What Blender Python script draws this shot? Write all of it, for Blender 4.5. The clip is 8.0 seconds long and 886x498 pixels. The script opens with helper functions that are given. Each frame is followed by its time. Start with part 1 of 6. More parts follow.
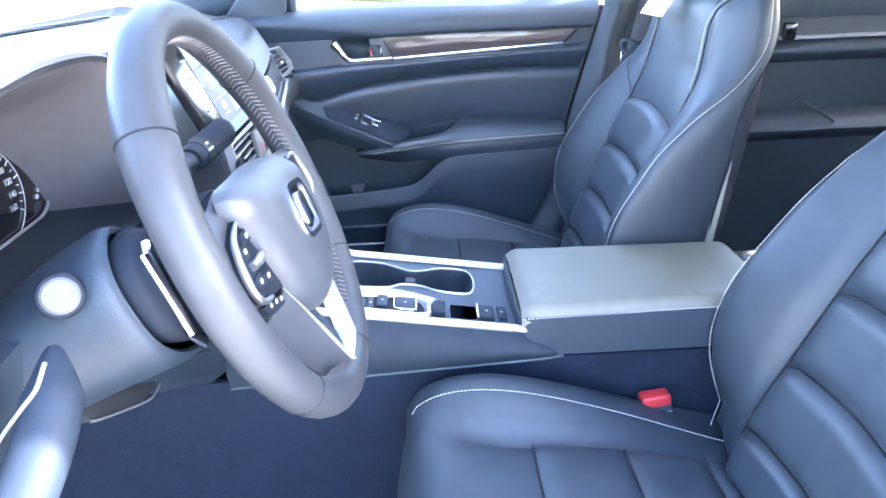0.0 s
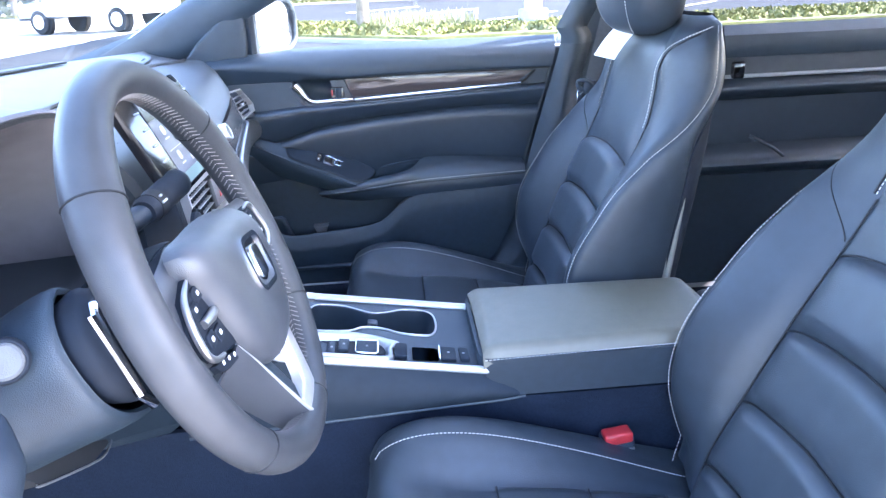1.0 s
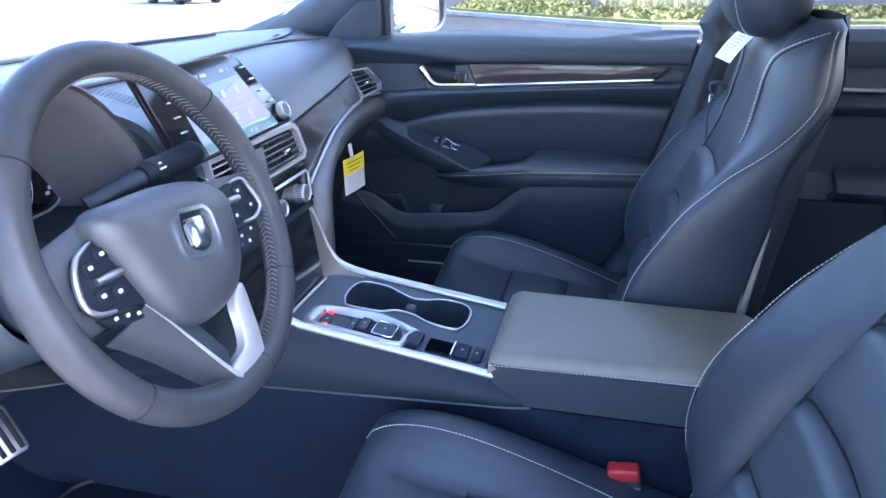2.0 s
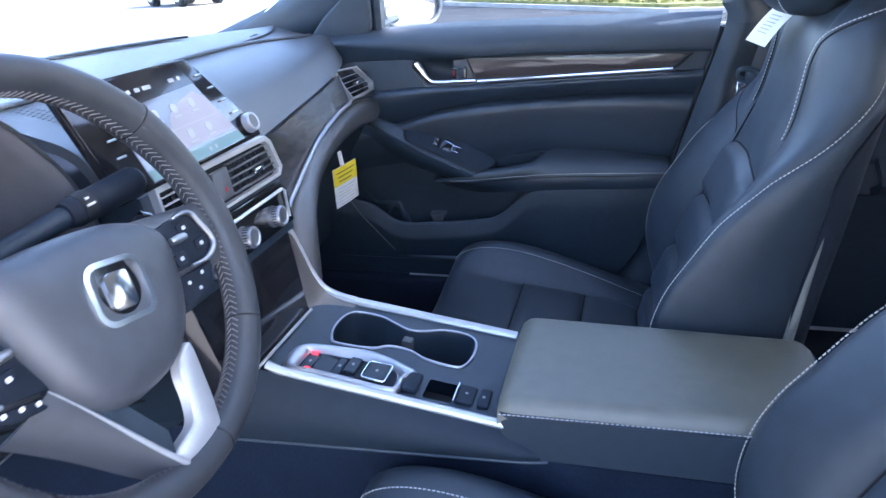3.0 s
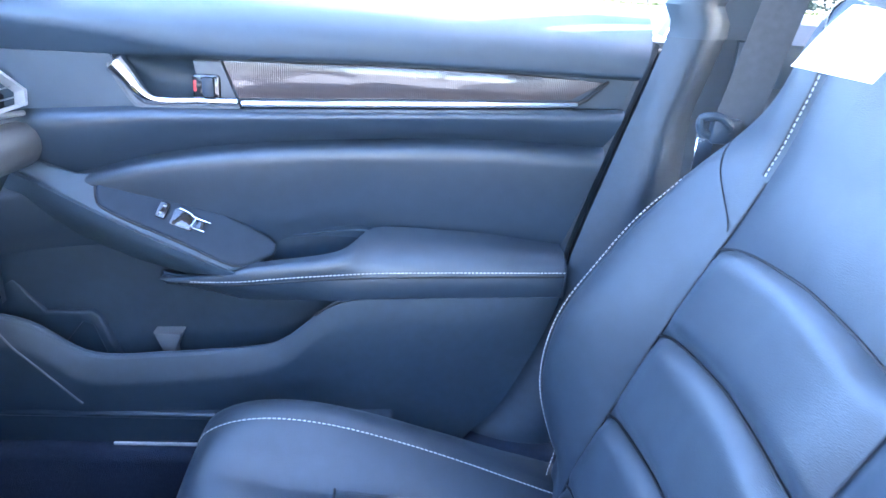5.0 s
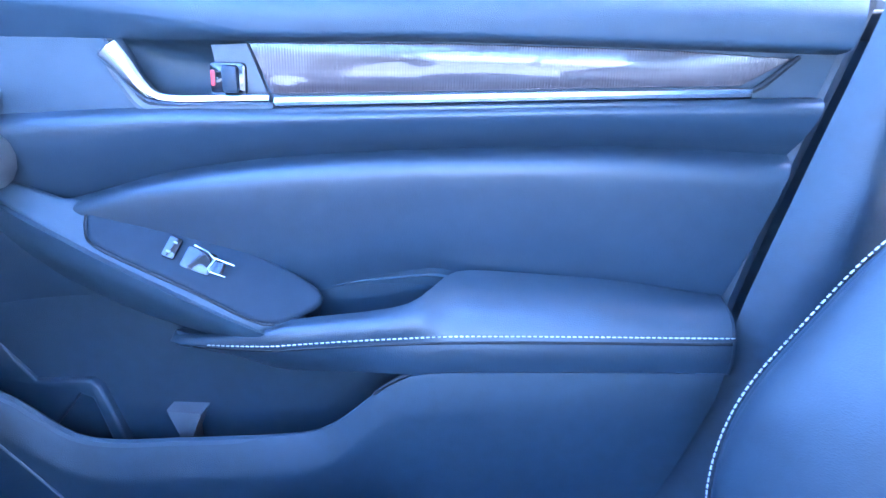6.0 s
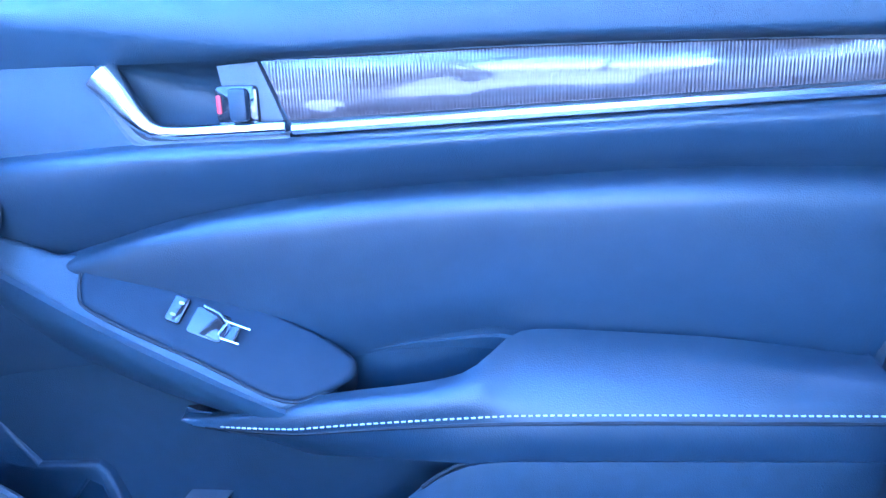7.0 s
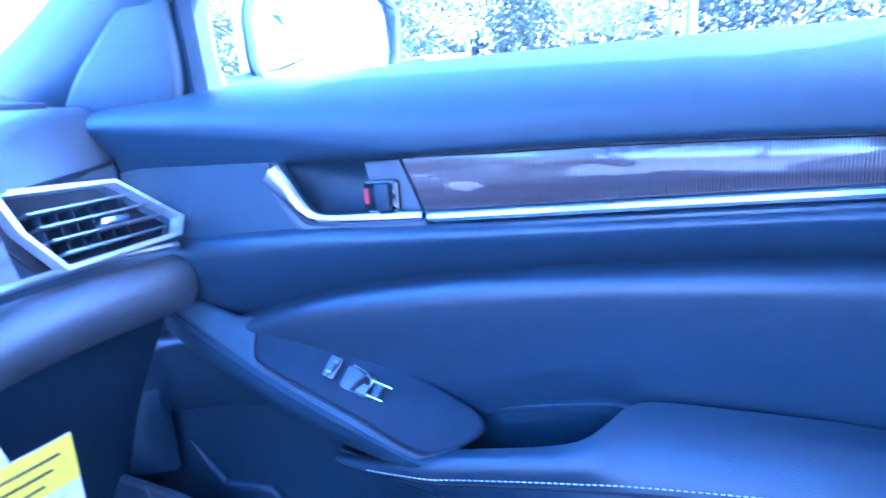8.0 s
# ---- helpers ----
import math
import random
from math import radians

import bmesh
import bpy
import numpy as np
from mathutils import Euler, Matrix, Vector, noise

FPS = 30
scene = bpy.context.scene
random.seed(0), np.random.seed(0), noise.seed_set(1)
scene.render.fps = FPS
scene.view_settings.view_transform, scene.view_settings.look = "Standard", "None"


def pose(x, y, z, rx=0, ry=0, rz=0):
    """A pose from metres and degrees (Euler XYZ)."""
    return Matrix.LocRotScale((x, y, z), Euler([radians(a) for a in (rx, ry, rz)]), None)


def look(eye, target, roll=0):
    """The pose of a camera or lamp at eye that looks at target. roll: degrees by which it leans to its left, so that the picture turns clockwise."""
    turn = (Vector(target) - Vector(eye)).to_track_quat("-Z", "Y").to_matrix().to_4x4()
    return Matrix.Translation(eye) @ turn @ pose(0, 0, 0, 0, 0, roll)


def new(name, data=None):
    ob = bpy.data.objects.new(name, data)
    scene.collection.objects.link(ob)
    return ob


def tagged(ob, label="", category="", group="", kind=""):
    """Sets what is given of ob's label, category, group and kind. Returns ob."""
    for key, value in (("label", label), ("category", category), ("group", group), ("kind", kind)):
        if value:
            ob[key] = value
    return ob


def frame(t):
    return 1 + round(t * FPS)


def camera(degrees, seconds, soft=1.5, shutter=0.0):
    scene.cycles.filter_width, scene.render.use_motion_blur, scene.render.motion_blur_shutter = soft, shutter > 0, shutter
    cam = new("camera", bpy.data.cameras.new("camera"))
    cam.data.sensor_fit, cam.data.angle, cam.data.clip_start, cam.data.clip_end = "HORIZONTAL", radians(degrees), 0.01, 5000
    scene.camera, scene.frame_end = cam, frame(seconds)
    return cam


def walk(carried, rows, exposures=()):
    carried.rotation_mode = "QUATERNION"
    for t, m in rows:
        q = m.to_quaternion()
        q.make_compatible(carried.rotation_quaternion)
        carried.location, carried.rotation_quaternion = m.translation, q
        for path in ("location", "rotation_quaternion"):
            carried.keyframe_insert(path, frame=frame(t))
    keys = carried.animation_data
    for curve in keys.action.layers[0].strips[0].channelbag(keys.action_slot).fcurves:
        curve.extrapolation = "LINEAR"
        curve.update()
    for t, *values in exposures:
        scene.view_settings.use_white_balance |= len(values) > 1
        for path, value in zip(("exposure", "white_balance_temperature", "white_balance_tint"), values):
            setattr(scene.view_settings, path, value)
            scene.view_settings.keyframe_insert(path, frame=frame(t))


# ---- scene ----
cam = camera(65.3, 8.0, 1.4, 0.2)
PATH = [
    (0, (-0.115, -0.956, 1.129), (-0.093, 0.874, 0.323), -2.5),
    (0.5, (-0.097, -0.952, 1.147), (-0.001, 0.904, 0.409), -2.7),
    (1, (-0.101, -0.956, 1.146), (0.014, 0.904, 0.419), -2.5),
    (1.2, (-0.093, -0.956, 1.147), (-0.059, 0.909, 0.427), -3.3),
    (2.3, (0.211, -0.898, 1.157), (-0.383, 0.849, 0.385), -1.9),
    (2.5, (0.208, -0.881, 1.158), (-0.398, 0.862, 0.389), -3.3),
    (3, (0.143, -0.771, 1.141), (-0.375, 0.997, 0.364), -3.7),
    (3.5, (0.052, -0.602, 1.125), (-0.172, 1.25, 0.405), -3.0),
    (4, (0.019, -0.442, 1.101), (0.121, 1.4, 0.329), -1.2),
    (5.3, (-0.01, -0.019, 1.019), (0.112, 1.852, 0.322), 4.5),
    (5.5, (0.0, 0.03, 1.001), (0.082, 1.925, 0.369), 4.0),
    (6, (-0.009, 0.132, 0.949), (-0.125, 2.034, 0.341), 1.2),
    (6.5, (0.006, 0.214, 0.931), (-0.215, 2.133, 0.415), -0.5),
    (7, (-0.008, 0.254, 0.921), (-0.331, 2.165, 0.429), -2.1),
    (7.5, (0.0, 0.269, 0.924), (-0.371, 2.187, 0.497), -0.9),
    (8, (0.026, 0.226, 0.995), (-0.72, 2.018, 0.513), -4.8),
]
walk(cam, [(t, look(eye, target, roll)) for t, eye, target, roll in PATH], exposures=[(0, 4.6, 6150, 20), (0.5, 4.2, 6080, 20), (1, 4.05, 6000, 21), (2.4, 3.15, 5720, 22), (3, 3.2, 5850, 20), (4, 4.2, 6050, 16), (5.3, 5.34, 5200, 20), (6.5, 5.5, 4110, 23), (7.5, 5.5, 3950, 23), (8, 4.7, 3800, 31)])

# ---- light ----
SUN = Vector((0.80, -0.06, 0.60)).normalized()
world = bpy.data.worlds.new("sky")
scene.world = world
world.use_nodes = True
wn = world.node_tree.nodes
sky = wn.new("ShaderNodeTexSky")
sky.sky_type = "NISHITA"
sky.sun_disc = False
sky.sun_elevation = math.asin(SUN.z)
sky.sun_rotation = math.atan2(SUN.x, SUN.y)
world.node_tree.links.new(sky.outputs[0], wn["Background"].inputs[0])
wn["Background"].inputs[1].default_value = 0.15
sun = new("sun", bpy.data.lights.new("sun", "SUN"))
sun.data.energy, sun.data.angle, sun.data.color = 2.2, radians(0.6), (1.0, 0.95, 0.87)
sun.matrix_world = look(SUN * 50, (0, 0, 0))


TAU = math.tau


# ---- materials ----
def material(name, colour, rough=0.5, metal=0.0, tint=0.15, scale=60.0, bump=0.0, bump_scale=400.0, coat=0.0, cells=False, spec=0.5):
    """Two scales of colour variation and a fine relief."""
    m = bpy.data.materials.new(name)
    m.use_nodes = True
    n, l = m.node_tree.nodes, m.node_tree.links
    b = n["Principled BSDF"]
    co = n.new("ShaderNodeTexCoord")
    big, fine, mixer = n.new("ShaderNodeTexNoise"), n.new("ShaderNodeTexNoise"), n.new("ShaderNodeMix")
    big.inputs["Scale"].default_value, fine.inputs["Scale"].default_value = scale * 0.1, scale
    big.inputs["Detail"].default_value = 4
    for t in (big, fine):
        l.new(co.outputs["Object"], t.inputs["Vector"])
    add = n.new("ShaderNodeMath")
    add.operation = "MULTIPLY"
    l.new(big.outputs["Fac"], add.inputs[0])
    l.new(fine.outputs["Fac"], add.inputs[1])
    ramp = n.new("ShaderNodeMapRange")
    ramp.inputs["From Min"].default_value, ramp.inputs["From Max"].default_value = 0.12, 0.4
    l.new(add.outputs[0], ramp.inputs["Value"])
    mixer.data_type = "RGBA"
    mixer.inputs["A"].default_value = (*[c * (1 - tint) for c in colour], 1)
    mixer.inputs["B"].default_value = (*[min(1, c * (1 + tint)) for c in colour], 1)
    l.new(ramp.outputs["Result"], mixer.inputs["Factor"])
    l.new(mixer.outputs["Result"], b.inputs["Base Color"])
    rr = n.new("ShaderNodeMapRange")
    rr.inputs["To Min"].default_value, rr.inputs["To Max"].default_value = rough * 0.88, min(1, rough * 1.12)
    l.new(big.outputs["Fac"], rr.inputs["Value"])
    l.new(rr.outputs["Result"], b.inputs["Roughness"])
    b.inputs["Metallic"].default_value = metal
    b.inputs["Coat Weight"].default_value = coat
    b.inputs["Coat Roughness"].default_value = 0.05
    b.inputs["Specular IOR Level"].default_value = spec
    if bump:
        t = n.new("ShaderNodeTexVoronoi" if cells else "ShaderNodeTexNoise")
        t.inputs["Scale"].default_value = bump_scale
        l.new(co.outputs["Object"], t.inputs["Vector"])
        bp = n.new("ShaderNodeBump")
        bp.inputs["Strength"].default_value, bp.inputs["Distance"].default_value = bump, 0.001
        l.new(t.outputs[0], bp.inputs["Height"])
        l.new(bp.outputs[0], b.inputs["Normal"])
    return m


def ribbed_material(name, dark, light, per_metre, axis, rough, coat):
    """Fine parallel ribs along one axis, as on a brushed or reeded inlay."""
    m = material(name, dark, rough, 0.0, 0.3, 25, coat=coat)
    n, l = m.node_tree.nodes, m.node_tree.links
    b = n["Principled BSDF"]
    co, sep, k, s = n.new("ShaderNodeTexCoord"), n.new("ShaderNodeSeparateXYZ"), n.new("ShaderNodeMath"), n.new("ShaderNodeMath")
    l.new(co.outputs["Object"], sep.inputs[0])
    k.operation, s.operation = "MULTIPLY", "SINE"
    k.inputs[1].default_value = per_metre * TAU
    l.new(sep.outputs[axis], k.inputs[0])
    l.new(k.outputs[0], s.inputs[0])
    mixer, streak, mp = n.new("ShaderNodeMix"), n.new("ShaderNodeTexNoise"), n.new("ShaderNodeMapping")
    mixer.data_type = "RGBA"
    mp.inputs["Scale"].default_value = (4, 20, 130)
    l.new(co.outputs["Object"], mp.inputs[0])
    l.new(mp.outputs[0], streak.inputs["Vector"])
    streak.inputs["Scale"].default_value = 1.0
    mixer.inputs["A"].default_value, mixer.inputs["B"].default_value = (*dark, 1), (*light, 1)
    l.new(streak.outputs["Fac"], mixer.inputs["Factor"])
    l.new(mixer.outputs["Result"], b.inputs["Base Color"])
    bp = n.new("ShaderNodeBump")
    bp.inputs["Strength"].default_value, bp.inputs["Distance"].default_value = 0.35, 0.0006
    l.new(s.outputs[0], bp.inputs["Height"])
    l.new(bp.outputs[0], b.inputs["Normal"])
    return m


def glass_material(name, tint):
    m = bpy.data.materials.new(name)
    m.use_nodes = True
    b = m.node_tree.nodes["Principled BSDF"]
    b.inputs["Base Color"].default_value = (*tint, 1)
    b.inputs["Transmission Weight"].default_value, b.inputs["Roughness"].default_value, b.inputs["IOR"].default_value = 1.0, 0.0, 1.45
    return m


def glow_material(name, colour, strength):
    m = bpy.data.materials.new(name)
    m.use_nodes = True
    b = m.node_tree.nodes["Principled BSDF"]
    b.inputs["Base Color"].default_value = (*[c * 0.3 for c in colour], 1)
    b.inputs["Emission Color"].default_value = (*colour, 1)
    b.inputs["Emission Strength"].default_value = strength
    return m


LEATHER = material("black_leather", (0.027, 0.041, 0.058), 0.40, 0, 0.12, 50, 0.16, 900, cells=True, spec=0.75)
SEAT_HIDE = material("seat_leather", (0.027, 0.039, 0.053), 0.45, 0, 0.12, 50, 0.16, 900, cells=True, spec=0.58)
DASH_PAD = material("dash_soft_touch", (0.064, 0.067, 0.070), 0.34, 0, 0.1, 40, 0.3, 1500, cells=True, spec=1.0)
POD = material("matte_panel_plastic", (0.016, 0.026, 0.040), 0.62, 0, 0.1, 60, 0.2, 1400, cells=True, spec=0.3)
HUB = material("hub_plastic", (0.064, 0.070, 0.080), 0.36, 0, 0.12, 60, 0.22, 1300, cells=True, spec=0.9)
# Dark hood lining, lightened in its base colour to carry the purple-grey glare.
LINING_GLARE = material("hood_lining_glare", (0.240, 0.225, 0.240), 0.5, 0, 0.1, 50, 0.25, 1100, cells=True)
# Lid leather with the sheen of reflected light put into its base colour.
LID_SHEEN = material("lid_leather_sheen", (0.130, 0.126, 0.094), 0.36, 0, 0.1, 50, 0.3, 1100, cells=True, spec=1.0)
SUEDE = material("seat_insert_leather", (0.029, 0.041, 0.054), 0.40, 0, 0.15, 40, 0.22, 1000, cells=True, spec=0.75)
SOFT = material("soft_touch_plastic", (0.032, 0.050, 0.069), 0.45, 0, 0.1, 40, 0.3, 1500, cells=True, spec=0.65)
HARD = material("hard_plastic", (0.018, 0.032, 0.048), 0.48, 0, 0.15, 70, 0.25, 1200, cells=True, spec=0.6)
GREY = material("grey_plastic", (0.100, 0.110, 0.120), 0.5, 0, 0.1, 50, 0.25, 1100, cells=True)
BEIGE = material("grey_seat_backing", (0.24, 0.235, 0.205), 0.7, 0, 0.15, 50, 0.3, 900)
RIM_LEATHER = material("wheel_leather", (0.050, 0.054, 0.061), 0.42, 0, 0.15, 40, 0.12, 1500, cells=True)
CHROME = material("satin_chrome", (0.82, 0.83, 0.85), 0.16, 1.0, 0.04, 30)
SATIN = material("satin_silver", (0.55, 0.55, 0.56), 0.40, 1.0, 0.06, 60, 0.1, 1500)
BLACK = material("gloss_black", (0.012, 0.012, 0.014), 0.12, 0, 0.2, 30, coat=0.5)
INLAY = ribbed_material("dark_wood_inlay", (0.035, 0.026, 0.024), (0.105, 0.082, 0.076), 420, "X", 0.13, 1.0)
DASH_INLAY = ribbed_material("dash_inlay", (0.030, 0.029, 0.029), (0.090, 0.083, 0.078), 420, "Y", 0.10, 1.0)
THREAD = material("pale_thread", (0.62, 0.62, 0.60), 0.7, 0, 0.1, 300)
ARCH_GREY = material("grey_metal_paint", (0.15, 0.138, 0.128), 0.42, 0.3, 0.08, 60)
SILVER = material("bright_silver_trim", (0.60, 0.61, 0.62), 0.30, 0.45, 0.05, 60)
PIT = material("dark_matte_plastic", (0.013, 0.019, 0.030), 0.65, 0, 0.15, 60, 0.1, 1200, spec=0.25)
DIM = material("grey_legend", (0.34, 0.34, 0.35), 0.5, 0, 0.1, 60)
CARPET = material("black_carpet", (0.013, 0.020, 0.036), 0.95, 0, 0.18, 250, 0.9, 700, spec=0.12)
HEADLINER = material("pale_headliner", (0.62, 0.61, 0.58), 0.9, 0, 0.06, 90, 0.2, 900)
RED = material("red_button", (0.50, 0.035, 0.04), 0.35, 0, 0.1, 60)
YELLOW = material("yellow_card", (0.85, 0.66, 0.03), 0.6, 0, 0.05, 60)
PAPER = material("white_card", (0.82, 0.82, 0.80), 0.6, 0, 0.04, 60)
INK = material("print_ink", (0.05, 0.05, 0.05), 0.7, 0, 0.1, 60)
GRAY_INK = material("faint_print", (0.45, 0.45, 0.45), 0.7)
LEGEND = material("white_legend", (0.75, 0.75, 0.75), 0.5, 0, 0.05, 60)
GLASS = glass_material("car_glass", (0.93, 0.97, 0.96))
TINTED = glass_material("privacy_glass", (0.60, 0.62, 0.62))
WEBBING = material("belt_webbing", (0.055, 0.058, 0.062), 0.75, 0, 0.15, 120, 0.5, 1600)
RUBBER = material("rubber", (0.011, 0.014, 0.018), 0.7, 0, 0.2, 60)


# ---- building ----
def spline(points):
    """A smooth curve y(x) through points of rising x."""
    p = sorted(points)
    xs, ys = [a for a, _ in p], [b for _, b in p]
    d = []
    for i in range(len(p)):
        a, b = max(0, i - 1), min(len(p) - 1, i + 1)
        d.append((ys[b] - ys[a]) / (xs[b] - xs[a]))

    def at(x):
        if x <= xs[0]:
            return ys[0]
        if x >= xs[-1]:
            return ys[-1]
        i = next(k for k in range(len(xs) - 1) if x <= xs[k + 1])
        h = xs[i + 1] - xs[i]
        s = (x - xs[i]) / h
        return ((1 + 2 * s) * (1 - s) ** 2 * ys[i] + s * (1 - s) ** 2 * h * d[i] + s * s * (3 - 2 * s) * ys[i + 1] + s * s * (s - 1) * h * d[i + 1])
    return at


def smooth_line(points, steps=8, closed=False):
    """Points of a Catmull-Rom curve through the given ones."""
    p = [Vector(q) for q in points]
    n = len(p)
    out = []
    for i in range(n if closed else n - 1):
        a, b = p[i], p[(i + 1) % n]
        z, c = (p[(i - 1) % n], p[(i + 2) % n]) if closed else (p[max(0, i - 1)], p[min(n - 1, i + 2)])
        for k in range(steps):
            s = k / steps
            out.append(0.5 * (2 * a + (b - z) * s + (2 * z - 5 * a + 4 * b - c) * s * s + (3 * a - z - 3 * b + c) * s ** 3))
    if not closed:
        out.append(p[-1])
    return out


def thing(name, label, category, at=(0, 0, 0), group="", kind=""):
    ob = new(name)
    ob.location = at
    return tagged(ob, label, category, group, kind)


def finish(bm, name, mat, parent=None, label="", smooth=True, sharp=38):
    bmesh.ops.recalc_face_normals(bm, faces=bm.faces)
    me = bpy.data.meshes.new(name)
    bm.to_mesh(me)
    bm.free()
    if smooth:
        for f in me.polygons:
            f.use_smooth = True
        me.set_sharp_from_angle(angle=radians(sharp))
    me.materials.append(mat)
    ob = new(name, me)
    if parent:
        ob.parent = parent
        ob.matrix_parent_inverse = Matrix.Translation(-parent.location)
    if label:
        ob["label"] = label
    return ob


def part(name, bm, mat, parent, label=""):
    return finish(bm, name, mat, parent, label)


def sheet(f, nu, nv, thick=0.004, closed_u=False):
    """A skin of some thickness over f(u, v), u and v from 0 to 1."""
    bm = bmesh.new()
    cols = nu if closed_u else nu + 1
    p = [[Vector(f(i / nu, j / nv)) for j in range(nv + 1)] for i in range(cols)]
    top = [[bm.verts.new(q) for q in row] for row in p]
    nor = [[None] * (nv + 1) for _ in range(cols)]
    for i in range(cols):
        for j in range(nv + 1):
            a = p[(i + 1) % cols if closed_u else min(cols - 1, i + 1)][j] - p[(i - 1) % cols if closed_u else max(0, i - 1)][j]
            b = p[i][min(nv, j + 1)] - p[i][max(0, j - 1)]
            c = a.cross(b)
            nor[i][j] = c.normalized() if c.length > 1e-12 else Vector((0, 0, 1))
    low = [[bm.verts.new(p[i][j] - nor[i][j] * thick) for j in range(nv + 1)] for i in range(cols)]
    for i in range(nu):
        k = (i + 1) % cols
        for j in range(nv):
            bm.faces.new((top[i][j], top[k][j], top[k][j + 1], top[i][j + 1]))
            bm.faces.new((low[i][j + 1], low[k][j + 1], low[k][j], low[i][j]))
        bm.faces.new((top[i][0], low[i][0], low[k][0], top[k][0]))
        bm.faces.new((top[k][nv], low[k][nv], low[i][nv], top[i][nv]))
    if not closed_u:
        for i in (0, nu):
            for j in range(nv):
                q = (top[i][j], top[i][j + 1], low[i][j + 1], low[i][j])
                bm.faces.new(q if i == 0 else q[::-1])
    return bm


def tube(points, radius, sides=8, closed=False, flat=1.0, bm=None, up=(0, 0, 1)):
    """A round or oval bar along the points. radius: a number or one a point."""
    bm = bm or bmesh.new()
    p = [Vector(q) for q in points]
    n = len(p)
    rings = []
    last = None
    for i in range(n):
        a = p[(i + 1) % n] if closed else p[min(n - 1, i + 1)]
        b = p[(i - 1) % n] if closed else p[max(0, i - 1)]
        d = (a - b).normalized()
        s = d.cross(Vector(up))
        if s.length < 0.3:
            s = last - d * last.dot(d) if last is not None and (last - d * last.dot(d)).length > 0.1 else d.orthogonal()
        s.normalize()
        if last is not None and s.dot(last) < 0:
            s.negate()
        last = s.copy()
        t = s.cross(d)
        r = radius[i] if isinstance(radius, (list, tuple)) else radius
        rings.append([bm.verts.new(p[i] + s * r * math.cos(TAU * k / sides) + t * r * flat * math.sin(TAU * k / sides)) for k in range(sides)])
    for i in range(n if closed else n - 1):
        a, b = rings[i], rings[(i + 1) % n]
        for k in range(sides):
            bm.faces.new((a[k], a[(k + 1) % sides], b[(k + 1) % sides], b[k]))
    if not closed:
        bm.faces.new(rings[0][::-1])
        bm.faces.new(rings[-1])
    return bm


def block(x, y, z, bevel=0.004, segs=2, m=None, bm=None):
    """A box from ranges, with rounded edges."""
    own = bmesh.new()
    bmesh.ops.create_cube(own, size=1)
    for v in own.verts:
        v.co = Vector(((x[0] + x[1]) / 2 + v.co.x * (x[1] - x[0]), (y[0] + y[1]) / 2 + v.co.y * (y[1] - y[0]), (z[0] + z[1]) / 2 + v.co.z * (z[1] - z[0])))
    if bevel:
        bmesh.ops.bevel(own, geom=own.edges[:], offset=bevel, segments=segs, profile=0.5, affect="EDGES", clamp_overlap=True)
    if m:
        bmesh.ops.transform(own, matrix=m, verts=own.verts)
    if bm is None:
        return own
    me = bpy.data.meshes.new("joined")
    own.to_mesh(me)
    own.free()
    bm.from_mesh(me)
    bpy.data.meshes.remove(me)
    return bm


def plate(outline, depth, bevel=0.002, m=None, segs=2):
    """A flat plate: an outline in x and y, its face at z = 0 and its back at -depth, moved by m."""
    bm = bmesh.new()
    vs = [bm.verts.new((a, b, 0)) for a, b in outline]
    f = bm.faces.new(vs)
    if f.normal.z < 0:
        f.normal_flip()
    bm.normal_update()
    if f.normal.z < 0:
        bmesh.ops.reverse_faces(bm, faces=[f])
    r = bmesh.ops.extrude_face_region(bm, geom=[f])
    low = [e for e in r["geom"] if isinstance(e, bmesh.types.BMVert)]
    bmesh.ops.translate(bm, vec=(0, 0, -depth), verts=low)
    if bevel:
        edges = [e for e in bm.edges if all(abs(v.co.z) < 1e-9 for v in e.verts)]
        bmesh.ops.bevel(bm, geom=edges, offset=bevel, segments=segs, profile=0.5, affect="EDGES", clamp_overlap=True)
    if m:
        bmesh.ops.transform(bm, matrix=m, verts=bm.verts)
    return bm


def ring_plate(outer, inner, depth, m=None):
    """A flat frame between two outlines of as many points."""
    bm = bmesh.new()
    n = len(outer)
    lay = [[bm.verts.new((a, b, z)) for a, b in o] for z in (0, -depth) for o in (outer, inner)]
    ot, it, ob_, ib = lay
    for k in range(n):
        j = (k + 1) % n
        bm.faces.new((ot[k], ot[j], it[j], it[k]))
        bm.faces.new((ob_[j], ob_[k], ib[k], ib[j]))
        bm.faces.new((ot[j], ot[k], ob_[k], ob_[j]))
        bm.faces.new((it[k], it[j], ib[j], ib[k]))
    if m:
        bmesh.ops.transform(bm, matrix=m, verts=bm.verts)
    return bm


def rounded(w, h, r, n=5, cx=0.0, cy=0.0):
    """The outline of a rounded rectangle."""
    out = []
    for k, (sx, sy) in enumerate(((1, 1), (-1, 1), (-1, -1), (1, -1))):
        for i in range(n + 1):
            a = math.pi / 2 * (k + i / n)
            out.append((cx + sx * (w / 2 - r) + r * math.cos(a), cy + sy * (h / 2 - r) + r * math.sin(a)))
    return out


def lathe(profile, m, sides=24):
    """A turned shape: profile of (radius, height), about z, moved by m."""
    bm = bmesh.new()
    rings = [[bm.verts.new((r * math.cos(TAU * k / sides), r * math.sin(TAU * k / sides), h)) for k in range(sides)] for r, h in profile]
    for a, b in zip(rings, rings[1:]):
        for k in range(sides):
            bm.faces.new((a[k], a[(k + 1) % sides], b[(k + 1) % sides], b[k]))
    bm.faces.new(rings[0][::-1])
    bm.faces.new(rings[-1])
    bmesh.ops.transform(bm, matrix=m, verts=bm.verts)
    return bm


